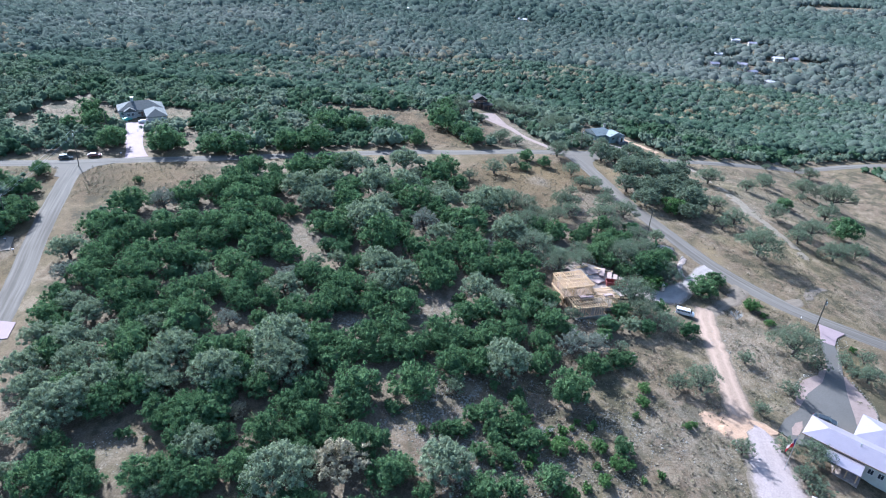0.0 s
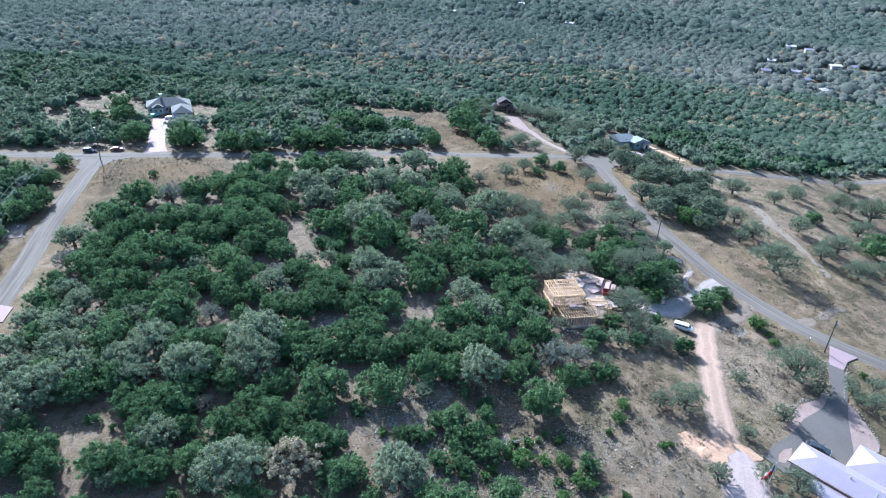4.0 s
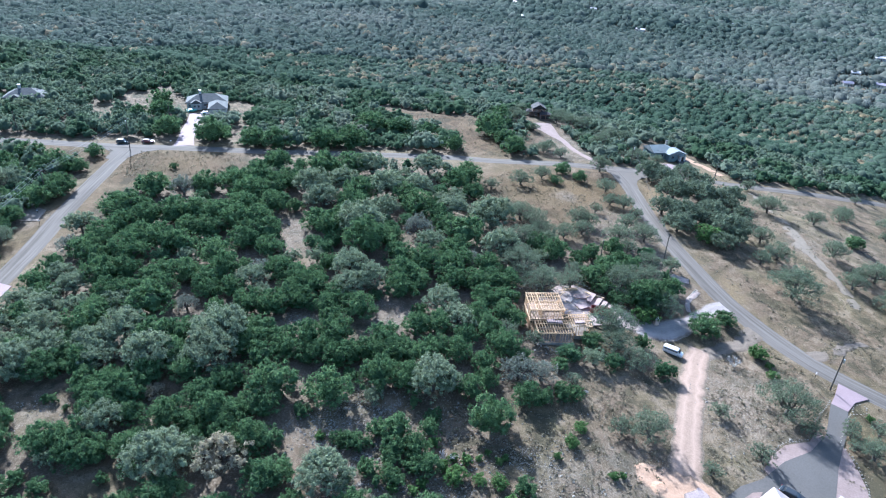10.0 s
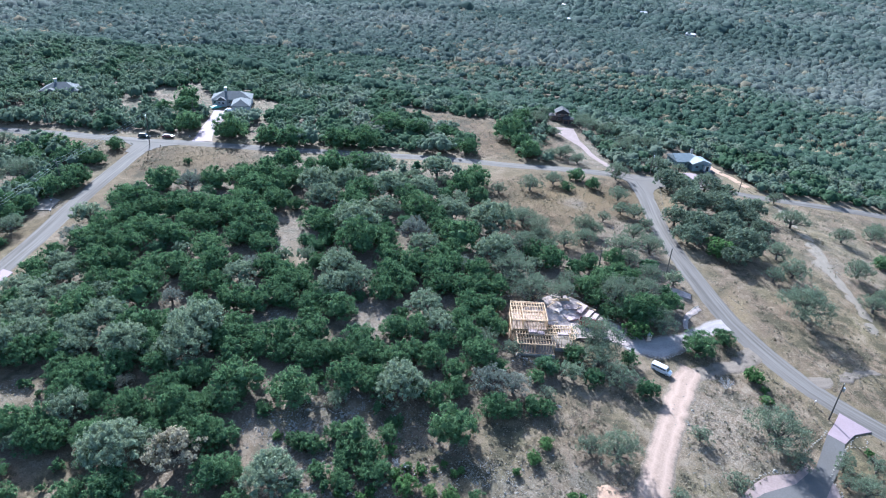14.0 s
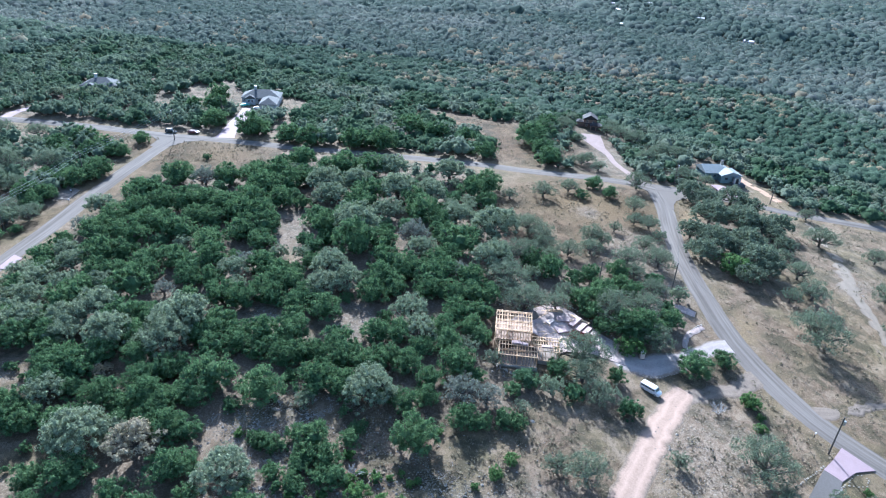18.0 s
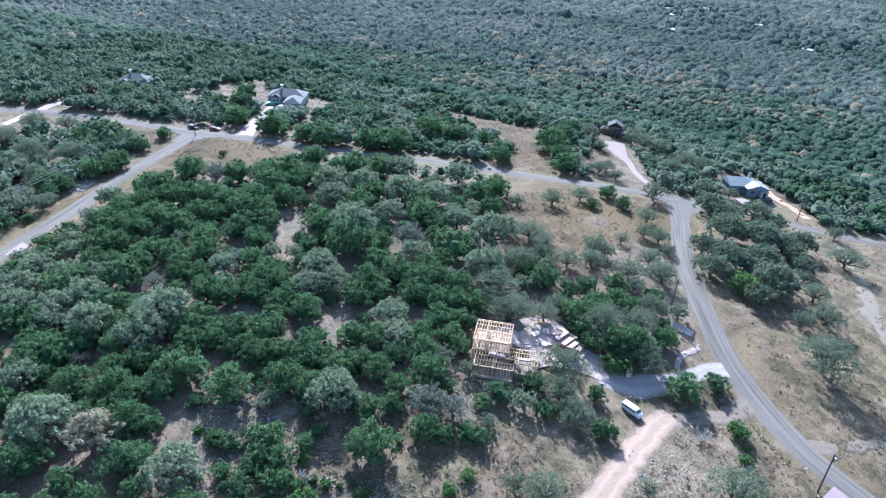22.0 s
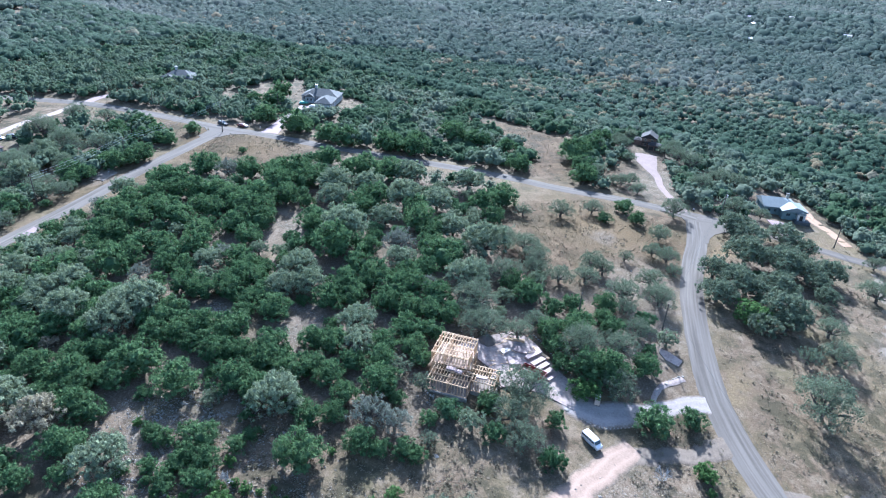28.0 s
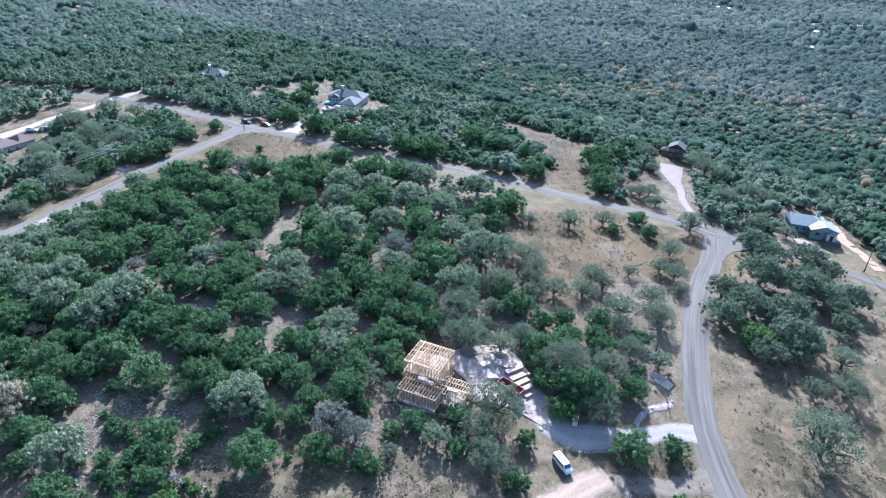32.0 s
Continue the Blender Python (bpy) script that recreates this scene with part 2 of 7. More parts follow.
M = dict(
    trackway=track_material("rutted_caliche", (0.195, 0.13, 0.092), (0.275, 0.19, 0.14), (0.12, 0.09, 0.064)),
    orangeway=track_material("orange_dirt", (0.26, 0.155, 0.095), (0.34, 0.22, 0.145), (0.13, 0.095, 0.068), 0.3),
    gravelway=track_material("gravel_way", (0.21, 0.17, 0.15), (0.29, 0.24, 0.212), (0.13, 0.098, 0.073), 0.3),
    faded=track_material("faded_path", (0.14, 0.108, 0.078), (0.195, 0.155, 0.116), (0.13, 0.1, 0.072), 0.2),
    worn=track_material("worn_soil", (0.125, 0.094, 0.07), (0.165, 0.127, 0.095), (0.12, 0.09, 0.065), 0.3),
    yardgravel=track_material("yard_gravel", (0.225, 0.17, 0.152), (0.29, 0.225, 0.204), (0.13, 0.1, 0.075), 0.2),
    path=plain("trodden_soil", (0.12, 0.088, 0.063), (0.23, 0.18, 0.14), 0.5, 0.95, fine=2.5),
    ground=ground_material(),
    road=road_material("worn_chipseal", (0.098, 0.08, 0.066), (0.133, 0.112, 0.094), 0.5),
    asphalt=road_material("court_asphalt", (0.084, 0.073, 0.064), (0.106, 0.093, 0.083)),
    pinkgravel=plain("pink_gravel", (0.17, 0.116, 0.096), (0.232, 0.163, 0.137), 0.4, 0.95, fine=2.5),
    concrete=plain("pale_concrete", (0.2, 0.138, 0.136), (0.242, 0.168, 0.166), 0.4, 0.9),
    gravel=plain("white_gravel", (0.19, 0.135, 0.108), (0.36, 0.275, 0.232), 0.45, 0.95, fine=2.0),
    orange=plain("orange_subsoil", (0.27, 0.155, 0.09), (0.37, 0.235, 0.15), 0.4, 0.95, fine=3),
    stone=plain("limestone", (0.19, 0.163, 0.132), (0.305, 0.265, 0.218), 2.0, 0.9, fine=9),
    bark=plain("dark_bark", (0.05, 0.04, 0.033), (0.11, 0.09, 0.075), 3.0, 0.95),
    greybark=plain("bleached_wood", (0.26, 0.24, 0.22), (0.40, 0.37, 0.34), 3.0, 0.95),
    juniper=foliage("juniper_leaf", (0.054, 0.096, 0.043), (0.114, 0.167, 0.075), glow=0.4),
    oak=foliage("live_oak_leaf", (0.142, 0.17, 0.104), (0.208, 0.235, 0.15), glow=0.36),
    airyoak=foliage("airy_oak_leaf", (0.098, 0.12, 0.078), (0.153, 0.174, 0.115), glow=0.36),
    greyoak=foliage("grey_oak_leaf", (0.14, 0.148, 0.118), (0.195, 0.198, 0.158)),
    pale=foliage("buff_leaf", (0.20, 0.165, 0.11), (0.30, 0.26, 0.18)),
    shrub=foliage("bright_shrub_leaf", (0.07, 0.12, 0.04), (0.11, 0.17, 0.06), glow=0.4),
    strawleaf=foliage("dry_grass_blade", (0.14, 0.105, 0.07), (0.25, 0.20, 0.145), glow=0.3),
    brush=foliage("brush_leaf", (0.14, 0.122, 0.082), (0.2, 0.17, 0.12), glow=0.5),
    # far woods: aerial haze is mixed into these leaf colours, paler and bluer
    woods=woods_foliage("hazy_woods_leaf", [(0.0, (0.0769, 0.0997, 0.0795)), (0.4, (0.111, 0.129, 0.106)), (0.65, (0.138, 0.147, 0.123)), (0.85, (0.167, 0.172, 0.147)), (0.93, (0.216, 0.185, 0.125)), (1.0, (0.221, 0.176, 0.115))]),
    # valley woods: a weaker share of that haze in the leaf colours
    hazyvalleywoods=woods_foliage("hazy_valley_woods_leaf", [(0.0, (0.0604, 0.0905, 0.0585)), (0.4, (0.0945, 0.125, 0.086)), (0.65, (0.126, 0.145, 0.112)), (0.85, (0.158, 0.173, 0.139)), (0.93, (0.24, 0.205, 0.132)), (1.0, (0.245, 0.19, 0.118))]),
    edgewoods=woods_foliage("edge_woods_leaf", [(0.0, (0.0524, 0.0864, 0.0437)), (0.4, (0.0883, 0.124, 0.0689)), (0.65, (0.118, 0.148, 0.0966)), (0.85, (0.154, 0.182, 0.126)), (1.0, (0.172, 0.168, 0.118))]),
    nearwoods=woods_foliage("near_woods_leaf", [(0.0, (0.054, 0.096, 0.043)), (0.42, (0.1, 0.152, 0.078)), (0.5, (0.142, 0.17, 0.104)), (1.0, (0.205, 0.232, 0.148))], 0.7, 1.4, 0.45),
    lumber=plain("new_lumber", (0.38, 0.24, 0.13), (0.50, 0.335, 0.195), 2.0, 0.75),
    decking=plain("floor_decking", (0.20, 0.13, 0.085), (0.28, 0.19, 0.13), 1.0, 0.85),
    pole=plain("creosote_wood", (0.045, 0.035, 0.03), (0.09, 0.075, 0.06), 2.0, 0.9),
    wire=plain("weathered_wire", (0.07, 0.07, 0.068), (0.1, 0.1, 0.095), 1.0, 0.95, 0.0, 0, 0.0),
    brightwire=plain("aluminium_wire", (0.34, 0.33, 0.31), (0.42, 0.41, 0.39), 1.0, 0.9, 0.0, 0, 0.0),
    white=plain("white_paint", (0.48, 0.415, 0.395), (0.56, 0.485, 0.465), 1.0, 0.5, bumpy=0.05),
    cream=plain("cream_stucco", (0.36, 0.33, 0.28), (0.46, 0.42, 0.36), 0.8, 0.9),
    ashlar=plain("grey_ashlar", (0.25, 0.245, 0.235), (0.37, 0.355, 0.335), 3.5, 0.9),
    shingle=plain("grey_shingle", (0.055, 0.053, 0.05), (0.088, 0.084, 0.08), 1.0, 0.9, fine=5),
    brownroof=plain("brown_shingle", (0.085, 0.052, 0.043), (0.118, 0.075, 0.062), 1.0, 0.9, fine=5),
    darkroof=plain("dark_brown_roof", (0.018, 0.014, 0.013), (0.03, 0.023, 0.022), 1.0, 0.9, fine=5),
    logs=plain("brown_siding", (0.10, 0.055, 0.04), (0.17, 0.10, 0.07), 1.5, 0.85),
    tinroof=plain("bright_metal_roof", (0.39, 0.315, 0.33), (0.44, 0.355, 0.372), 0.6, 0.42, 0.72, 0.05),
    bluetin=plain("blue_grey_metal_roof", (0.135, 0.142, 0.137), (0.175, 0.183, 0.176), 0.6, 0.7, 0.0, 0.05),
    greensiding=plain("green_grey_siding", (0.10, 0.13, 0.125), (0.15, 0.185, 0.175), 0.8, 0.8),
    glass=plain("dark_window", (0.02, 0.025, 0.03), (0.035, 0.04, 0.045), 1.0, 0.08, 0, 0, 0.5),
    tyre=plain("tyre_rubber", (0.02, 0.02, 0.02), (0.035, 0.035, 0.035), 3.0, 0.9),
    chrome=plain("dull_metal", (0.45, 0.46, 0.47), (0.55, 0.56, 0.57), 2.0, 0.35, 0.9, 0.05),
    vanpaint=plain("white_van_paint", (0.56, 0.52, 0.50), (0.64, 0.60, 0.575), 0.6, 0.25, bumpy=0, spec=0.5),
    blackpaint=plain("black_car_paint", (0.02, 0.021, 0.023), (0.03, 0.031, 0.033), 0.6, 0.22, bumpy=0, spec=0.5),
    redpaint=plain("dark_red_paint", (0.09, 0.02, 0.02), (0.12, 0.028, 0.026), 0.6, 0.25, bumpy=0, spec=0.5),
    silver=plain("silver_car_paint", (0.45, 0.46, 0.47), (0.52, 0.53, 0.54), 0.6, 0.3, 0.4, 0, 0.5),
    greenpaint=plain("teal_car_paint", (0.10, 0.30, 0.24), (0.13, 0.36, 0.29), 0.6, 0.3, 0.1, 0, 0.5),
    skip=plain("red_skip_paint", (0.14, 0.03, 0.027), (0.19, 0.047, 0.042), 0.8, 0.55),
    tan=plain("tan_plastic", (0.42, 0.31, 0.25), (0.48, 0.37, 0.30), 0.8, 0.5, bumpy=0.05),
    pink=plain("wrapped_board", (0.25, 0.165, 0.14), (0.32, 0.225, 0.195), 0.6, 0.7),
    blue=plain("flag_blue", (0.03, 0.045, 0.14), (0.04, 0.06, 0.18), 2, 0.8),
    red=plain("flag_red", (0.45, 0.03, 0.04), (0.55, 0.05, 0.06), 2, 0.8),
)


# ---- building helpers ----
def mesh_of(name, verts, faces, mat, smooth=False):
    me = bpy.data.meshes.new(name)
    me.from_pydata([tuple(map(float, v)) for v in verts], [], [tuple(f) for f in faces])
    me.materials.append(mat)
    if smooth:
        me.shade_smooth()
    return me


def tri_mesh(name, v, mat, tone=None):
    """A mesh of loose triangles from an array (n, 3, 3)."""
    k = len(v)
    me = bpy.data.meshes.new(name)
    me.vertices.add(3 * k)
    me.vertices.foreach_set("co", np.ascontiguousarray(v, np.float32).ravel())
    me.loops.add(3 * k)
    me.loops.foreach_set("vertex_index", np.arange(3 * k, dtype=np.int32))
    me.polygons.add(k)
    me.polygons.foreach_set("loop_start", np.arange(0, 3 * k, 3, dtype=np.int32))
    if tone is not None:
        at = me.attributes.new("tone", "FLOAT", "FACE")
        at.data.foreach_set("value", np.ascontiguousarray(tone, np.float32))
    me.materials.append(mat)
    me.update(calc_edges=True)
    return me


def thing(name, label, category, m=None, group="", kind=""):
    ob = new(name)
    ob.empty_display_size = 0.2
    if m is not None:
        ob.matrix_world = m
    return tagged(ob, label, category, group, kind)


def part(name, data, material=None, parent=None, label="", m=None):
    """Links a mesh or a bmesh as one object under a thing or a part."""
    if isinstance(data, bmesh.types.BMesh):
        me = bpy.data.meshes.new(name)
        bmesh.ops.recalc_face_normals(data, faces=data.faces)
        data.to_mesh(me)
        data.free()
        me.materials.append(material)
        data = me
    ob = new(name, data)
    if parent is not None:
        ob.parent = parent
    if m is not None:
        ob.matrix_basis = m
    return tagged(ob, label)


def block(x0, x1, y0, y1, z0, z1, bevel=0.0, bm=None):
    bm = bm or bmesh.new()
    r = bmesh.ops.create_cube(bm, size=1, matrix=Matrix.Translation(((x0 + x1) / 2, (y0 + y1) / 2, (z0 + z1) / 2)) @ Matrix.Diagonal((x1 - x0, y1 - y0, z1 - z0, 1)))
    if bevel:
        bmesh.ops.bevel(bm, geom=list(dict.fromkeys(e for v in r["verts"] for e in v.link_edges)), offset=bevel, segments=1, affect="EDGES")
    return bm


def tube(points, radii, sides=6, bm=None, cap=True):
    """A tapered pipe along points."""
    bm = bm or bmesh.new()
    points = [Vector(p) for p in points]
    rings = []
    for i, p in enumerate(points):
        d = (points[min(i + 1, len(points) - 1)] - points[max(i - 1, 0)]).normalized()
        q = d.to_track_quat("Z", "Y").to_matrix()
        rings.append([bm.verts.new(p + q @ Vector((math.cos(a), math.sin(a), 0)) * radii[i]) for a in (2 * math.pi * k / sides for k in range(sides))])
    for a, b in zip(rings, rings[1:]):
        for k in range(sides):
            bm.faces.new((a[k], a[(k + 1) % sides], b[(k + 1) % sides], b[k]))
    if cap:
        bm.faces.new(rings[-1])
        bm.faces.new(rings[0][::-1])
    return bm


# ---- the lie of the land ----
LAND = [9.6, 1.25, -2.01, 0.31, -2.3, -0.14, 0.25, -3.6, 1.1, -1.28]


def ease(a, b, v):
    t = np.clip((v - a) / (b - a), 0, 1)
    return t * t * (3 - 2 * t)


def land(x, y):
    x, y = np.asarray(x, float), np.asarray(y, float)
    u, v = np.clip(x, -210, 200) / 100, (np.clip(y, 45, 345) - 180) / 100
    z, k = 0, 0
    for i in range(4):
        for j in range(4 - i):
            z, k = z + LAND[k] * u ** i * v ** j, k + 1
    z = z - 2.6 * np.exp(-((x - 76) ** 2 + (y - 150) ** 2) / 450)
    z = z + 2.5 * np.exp(-((x - 130) ** 2 + (y - 225) ** 2) / 1568) + 3 * np.exp(-((x - 22) ** 2 + (y - 330) ** 2) / 800)
    far = -27 + 5 * np.sin(x / 170 + 1) * np.cos(y / 210) + 4 * np.sin(x / 83 + y / 97)
    w = ease(338, 470, y)
    return z * (1 - w) + far * w


def on(x, y, lift=0.0):
    return Vector((x, y, float(land(x, y)) + lift))


def smooth_line(pts, step=4.0):
    """A smooth curve through points (any number of values each)."""
    p = [np.array(q, float) for q in pts]
    p = [2 * p[0] - p[1]] + p + [2 * p[-1] - p[-2]]
    out = []
    for a, b, c, d in zip(p, p[1:], p[2:], p[3:]):
        k = max(2, int(np.linalg.norm((c - b)[:2]) / step))
        for t in np.arange(k) / k:
            out.append(0.5 * (2 * b + (c - a) * t + (2 * a - 5 * b + 4 * c - d) * t * t + (3 * b - a - 3 * c + d) * t ** 3))
    return np.array(out + [p[-2]])


ROADS = dict(
    far=[(-420, 90), (-330, 138), (-260, 173), (-214, 195.5), (-195, 203), (-169, 211), (-135, 218), (-114, 224), (-83.5, 230.7), (-67, 235), (-8, 251.3), (13, 255.7), (36, 263.5), (52, 267.5), (62, 268)],
    curve=[(62.3, 265), (67.0, 249), (71.3, 226), (76.6, 206.8), (84.3, 186.7), (90.9, 173.5), (98.3, 163.4), (107.9, 153.5), (117.2, 148.2), (129.8, 143.2), (150, 136), (190, 118), (260, 85)],
    left=[(-130.2, 216.2), (-127.2, 205.3), (-122.7, 190.3), (-117.7, 174.3), (-111.7, 156.3), (-107.2, 144.3), (-102.7, 130.3), (-97.2, 111.3), (-89.5, 85), (-80, 55), (-70, 25)],
    east=[(62, 267.5), (72, 272), (90, 276), (105, 278.6), (115, 281), (135, 289.5), (167, 304.5), (190, 316.5), (219, 328), (260, 338), (330, 345)],
)
LINES = {k: smooth_line(v) for k, v in ROADS.items()}
HALF = dict(far=3.4, curve=3.75, left=3.55, east=3.0)


def gap_to(line, x, y):
    """Distance of points to a line of points."""
    x, y = np.asarray(x, float), np.asarray(y, float)
    best = np.full(x.shape, 1e9)
    for (ax, ay), (bx, by) in zip(line[:-1, :2], line[1:, :2]):
        dx, dy = bx - ax, by - ay
        t = np.clip(((x - ax) * dx + (y - ay) * dy) / (dx * dx + dy * dy + 1e-9), 0, 1)
        best = np.minimum(best, np.hypot(x - ax - t * dx, y - ay - t * dy))
    return best


def inside(poly, x, y):
    x, y = np.asarray(x, float), np.asarray(y, float)
    r = np.zeros(x.shape, bool)
    for (ax, ay), (bx, by) in zip(poly, poly[1:] + poly[:1]):
        r ^= ((ay > y) != (by > y)) & (x < (bx - ax) * (y - ay) / (by - ay + 1e-12) + ax)
    return r


TRACK = smooth_line([(80, 150, 3.0), (77.9, 144, 3.4), (75.6, 133.8, 3.2), (73.4, 122.7, 3.4), (71.2, 111.3, 3.4), (70.2, 102.3, 3.6), (72, 95.7, 4.8), (71.5, 87, 5.0), (70, 76, 4.8), (67, 60, 4.0)], 2.0)
SITE_DRIVE = smooth_line([(91, 172.5, 3.4), (87.5, 170.3, 2.8), (83.6, 166.5, 2.6), (79, 161.2, 3.0), (74, 156.5, 3.8), (68.5, 153.2, 4.4), (62.5, 154.0, 4.0), (56.5, 157, 3.4), (50, 160, 3.4), (44, 162, 3.0)])
HOUSE_DRIVE = smooth_line([(-113, 227, 4.6), (-116.5, 234, 3.6), (-122.2, 246, 3.5), (-128.4, 262, 4.0), (-131, 270, 5.5)])
CABIN_DRIVE = smooth_line([(57, 271, 2.4), (53.3, 275.5, 1.7), (44, 287, 1.5), (39.5, 296, 1.6), (34.5, 303, 2.6), (29.5, 311, 5.0), (27, 318, 5.2)])
RANCH_DRIVE = smooth_line([(-209.2, 197, 2.2), (-204.5, 183, 2.0), (-203, 169.6, 2.0), (-198, 155.4, 2.3), (-194, 141, 3.5), (-190, 128, 4)])
NORTH_DRIVE = smooth_line([(-208, 199, 2.6), (-211, 207, 2.3), (-210, 214, 2.3), (-206, 224, 2.3)])
PATH_EAST = smooth_line([(119, 274, 1.6), (120.5, 264, 1.8), (122, 253, 2.2), (124.6, 238, 2.8), (125.4, 230, 3.4), (124.2, 223.5, 4.0), (126.6, 218, 2.8), (128.5, 210, 2.6), (130.8, 200, 2.2), (131.4, 189, 1.8)])

CLEAR = dict(
    roadside=[(-124, 196), (-110, 152), (-101, 126), (-97, 111), (-86, 114), (-90, 130), (-98, 156), (-110, 190)],
    driveside=[(76, 131), (79, 140), (83, 163), (90, 169), (99, 160), (97, 140)],
    cabinfront=[(20, 280), (19, 304), (26, 307), (39, 290), (49, 272), (35, 262)],
    gap=[(-9, 175), (-5, 176), (-3, 169), (-3, 163), (-6, 166)],
    hollow_west=[(-21, 121), (-22, 125), (-18, 128), (-12, 125), (-11, 121), (-14, 124), (-18, 124)],
    glade=[(-50, 192), (-45, 191), (-39, 180), (-38, 171), (-34, 166), (-32, 158), (-27, 154), (-29, 150), (-38, 157), (-41, 164), (-48, 171), (-47, 178), (-50, 188)],
    hollow=[(-5, 127), (-8, 130), (-2, 134), (3, 140), (7, 151), (9, 149), (8, 141), (6, 138), (9, 127), (10, 123), (7, 126), (6, 130), (4, 131), (1, 127), (-2, 122)],
    patch=[(-23, 124), (-20, 128), (-14, 128), (-14, 124), (-20, 121)],
    westglade=[(-67, 91), (-61, 91), (-55, 93), (-48, 89), (-45, 83), (-46, 82), (-50, 82), (-55, 80)],
    southglade=[(-40, 66), (-42, 69), (-41, 72), (-36, 75), (-34, 78), (-29, 75), (-25, 70)],
    rough=[(-3, 100), (5, 107), (16, 106), (19, 105), (30, 113), (43, 115), (50, 127), (62, 134), (70, 126), (100, 150), (100, 60), (-2, 60), (-5, 80), (-5, 92)],
    strip=[(-38, 100), (-33, 101), (-32, 90), (-35, 92)],
    meadow=[(-3, 241), (54, 273), (61, 250), (66, 229), (70, 209), (62, 185), (50, 183), (43, 187), (29, 192), (22, 196), (11, 205), (4, 224)],
    westmeadow=[(-128, 216), (-87, 230), (-78, 213), (-80, 198), (-92, 195), (-97, 186), (-116, 182)],
    yard=[(-176, 262), (-172, 272), (-175, 284), (-168, 299), (-141, 271), (-145, 261), (-135, 251), (-147, 254), (-163, 266), (-159, 251), (-165, 252)],
    cut=[(-122, 294), (-116, 296), (-94, 239), (-99, 237)],
    lane=[(-88, 277), (-87, 284), (-65, 241), (-68, 238)],
    field=[(-61, 324), (-40, 321), (-27, 317), (-15, 318), (-2, 316), (-3, 299), (6, 286), (15, 268), (21, 261), (-1, 254), (-6, 269), (-14, 286), (-25, 297), (-31, 296), (-40, 310), (-48, 306), (-55, 309)],
    cabinyard=[(16, 328), (28, 334), (33, 325), (42, 298), (56, 275), (47, 270), (36, 282), (24, 300), (19, 314)],
    tinyard=[(70, 316), (88, 328), (99, 312), (110, 300), (114, 284), (101, 279), (91, 279), (82, 286), (76, 292)],
    site=[(31, 142), (30, 153), (38, 163), (44, 167), (51, 164), (60, 159), (68, 157), (77, 160), (80, 158), (74, 143), (66, 139), (58, 132), (50, 133), (48, 131), (42, 131)],
    verge=[(-222, 186), (-170, 204), (-136, 212), (-131, 196), (-129, 183), (-137, 196), (-150, 199), (-172, 196), (-222, 178)],
    ranch=[(-222, 190), (-203, 194), (-196, 178), (-190, 158), (-178, 150), (-160, 140), (-160, 132), (-182, 126), (-204, 124), (-210, 150), (-214, 172)],
    carverge=[(-152, 213), (-152, 224), (-130, 232), (-112, 236), (-110, 228), (-130, 220)],
    vanpark=[(66.5, 147), (66.5, 139), (70, 134), (80, 140), (80, 150)],
    loop=[(75, 181), (80.5, 165), (87, 168), (86, 176), (80, 190)],
    whitehouse=[(-147, 274), (-137, 264), (-130, 258), (-117, 268), (-118, 284), (-124, 298), (-146, 290)],
)


def grown(poly, d):
    """A polygon pushed outwards from its middle by about d."""
    cx, cy = sum(p[0] for p in poly) / len(poly), sum(p[1] for p in poly) / len(poly)
    return [(x + (x - cx) / (math.hypot(x - cx, y - cy) + 1e-6) * d, y + (y - cy) / (math.hypot(x - cx, y - cy) + 1e-6) * d) for x, y in poly]


for key, d in (("yard", 6.5), ("cut", 3.5), ("lane", 2.5), ("field", 3.0), ("glade", 2.2), ("hollow", 2.2), ("hollow_west", 1.5), ("gap", 1.5), ("westglade", 2.0), ("southglade", 1.5), ("patch", 1.0), ("westmeadow", 1.5), ("strip", 1.5), ("ranch", 2.0)):
    CLEAR[key] = grown(CLEAR[key], d)
GROVE = [(72, 272), (82, 275), (96, 269), (106, 258), (107, 238), (99, 214), (91, 207), (84, 214), (78, 230), (79, 240), (82, 249), (74, 262)]
EAST_OPEN = [(66, 275), (75, 270), (92, 272), (107, 276), (118, 280), (137, 288), (169, 303), (200, 316), (240, 330), (260, 250), (240, 140), (200, 60), (100, 60), (100, 160), (84, 190), (70, 230)]
FAR_HOMES = [(129, 1009), (278, 1095), (436, 1185), (372, 978), (343, 783), (319, 733), (397, 866), (349, 730), (402, 754), (418, 748), (343, 642), (783, 1254), (670, 1081), (410, 842), (345, 691), (-437, 1451), (-360, 1584), (-330, 1547), (-301, 1530), (-251, 1513), (-82, 1254), (-54, 1070), (-104, 1344), (-38, 1356), (-164, 1331), (-390, 1367), (60, 1180)]
PATCHES = [(257, 673, 9), (267, 650, 9), (280, 630, 10), (289, 604, 9), (299, 590, 7), (445, 730, 10), (456, 703, 11), (463, 678, 8), (199, 720, 10), (376, 771, 7), (386, 757, 7), (243, 916, 8), (143, 863, 7), (274, 817, 5), (-482, 296, 20), (150, 430, 10), (900, 1480, 80), (-205, 470, 14)] + [(x, y - 14, 20) for x, y in FAR_HOMES]


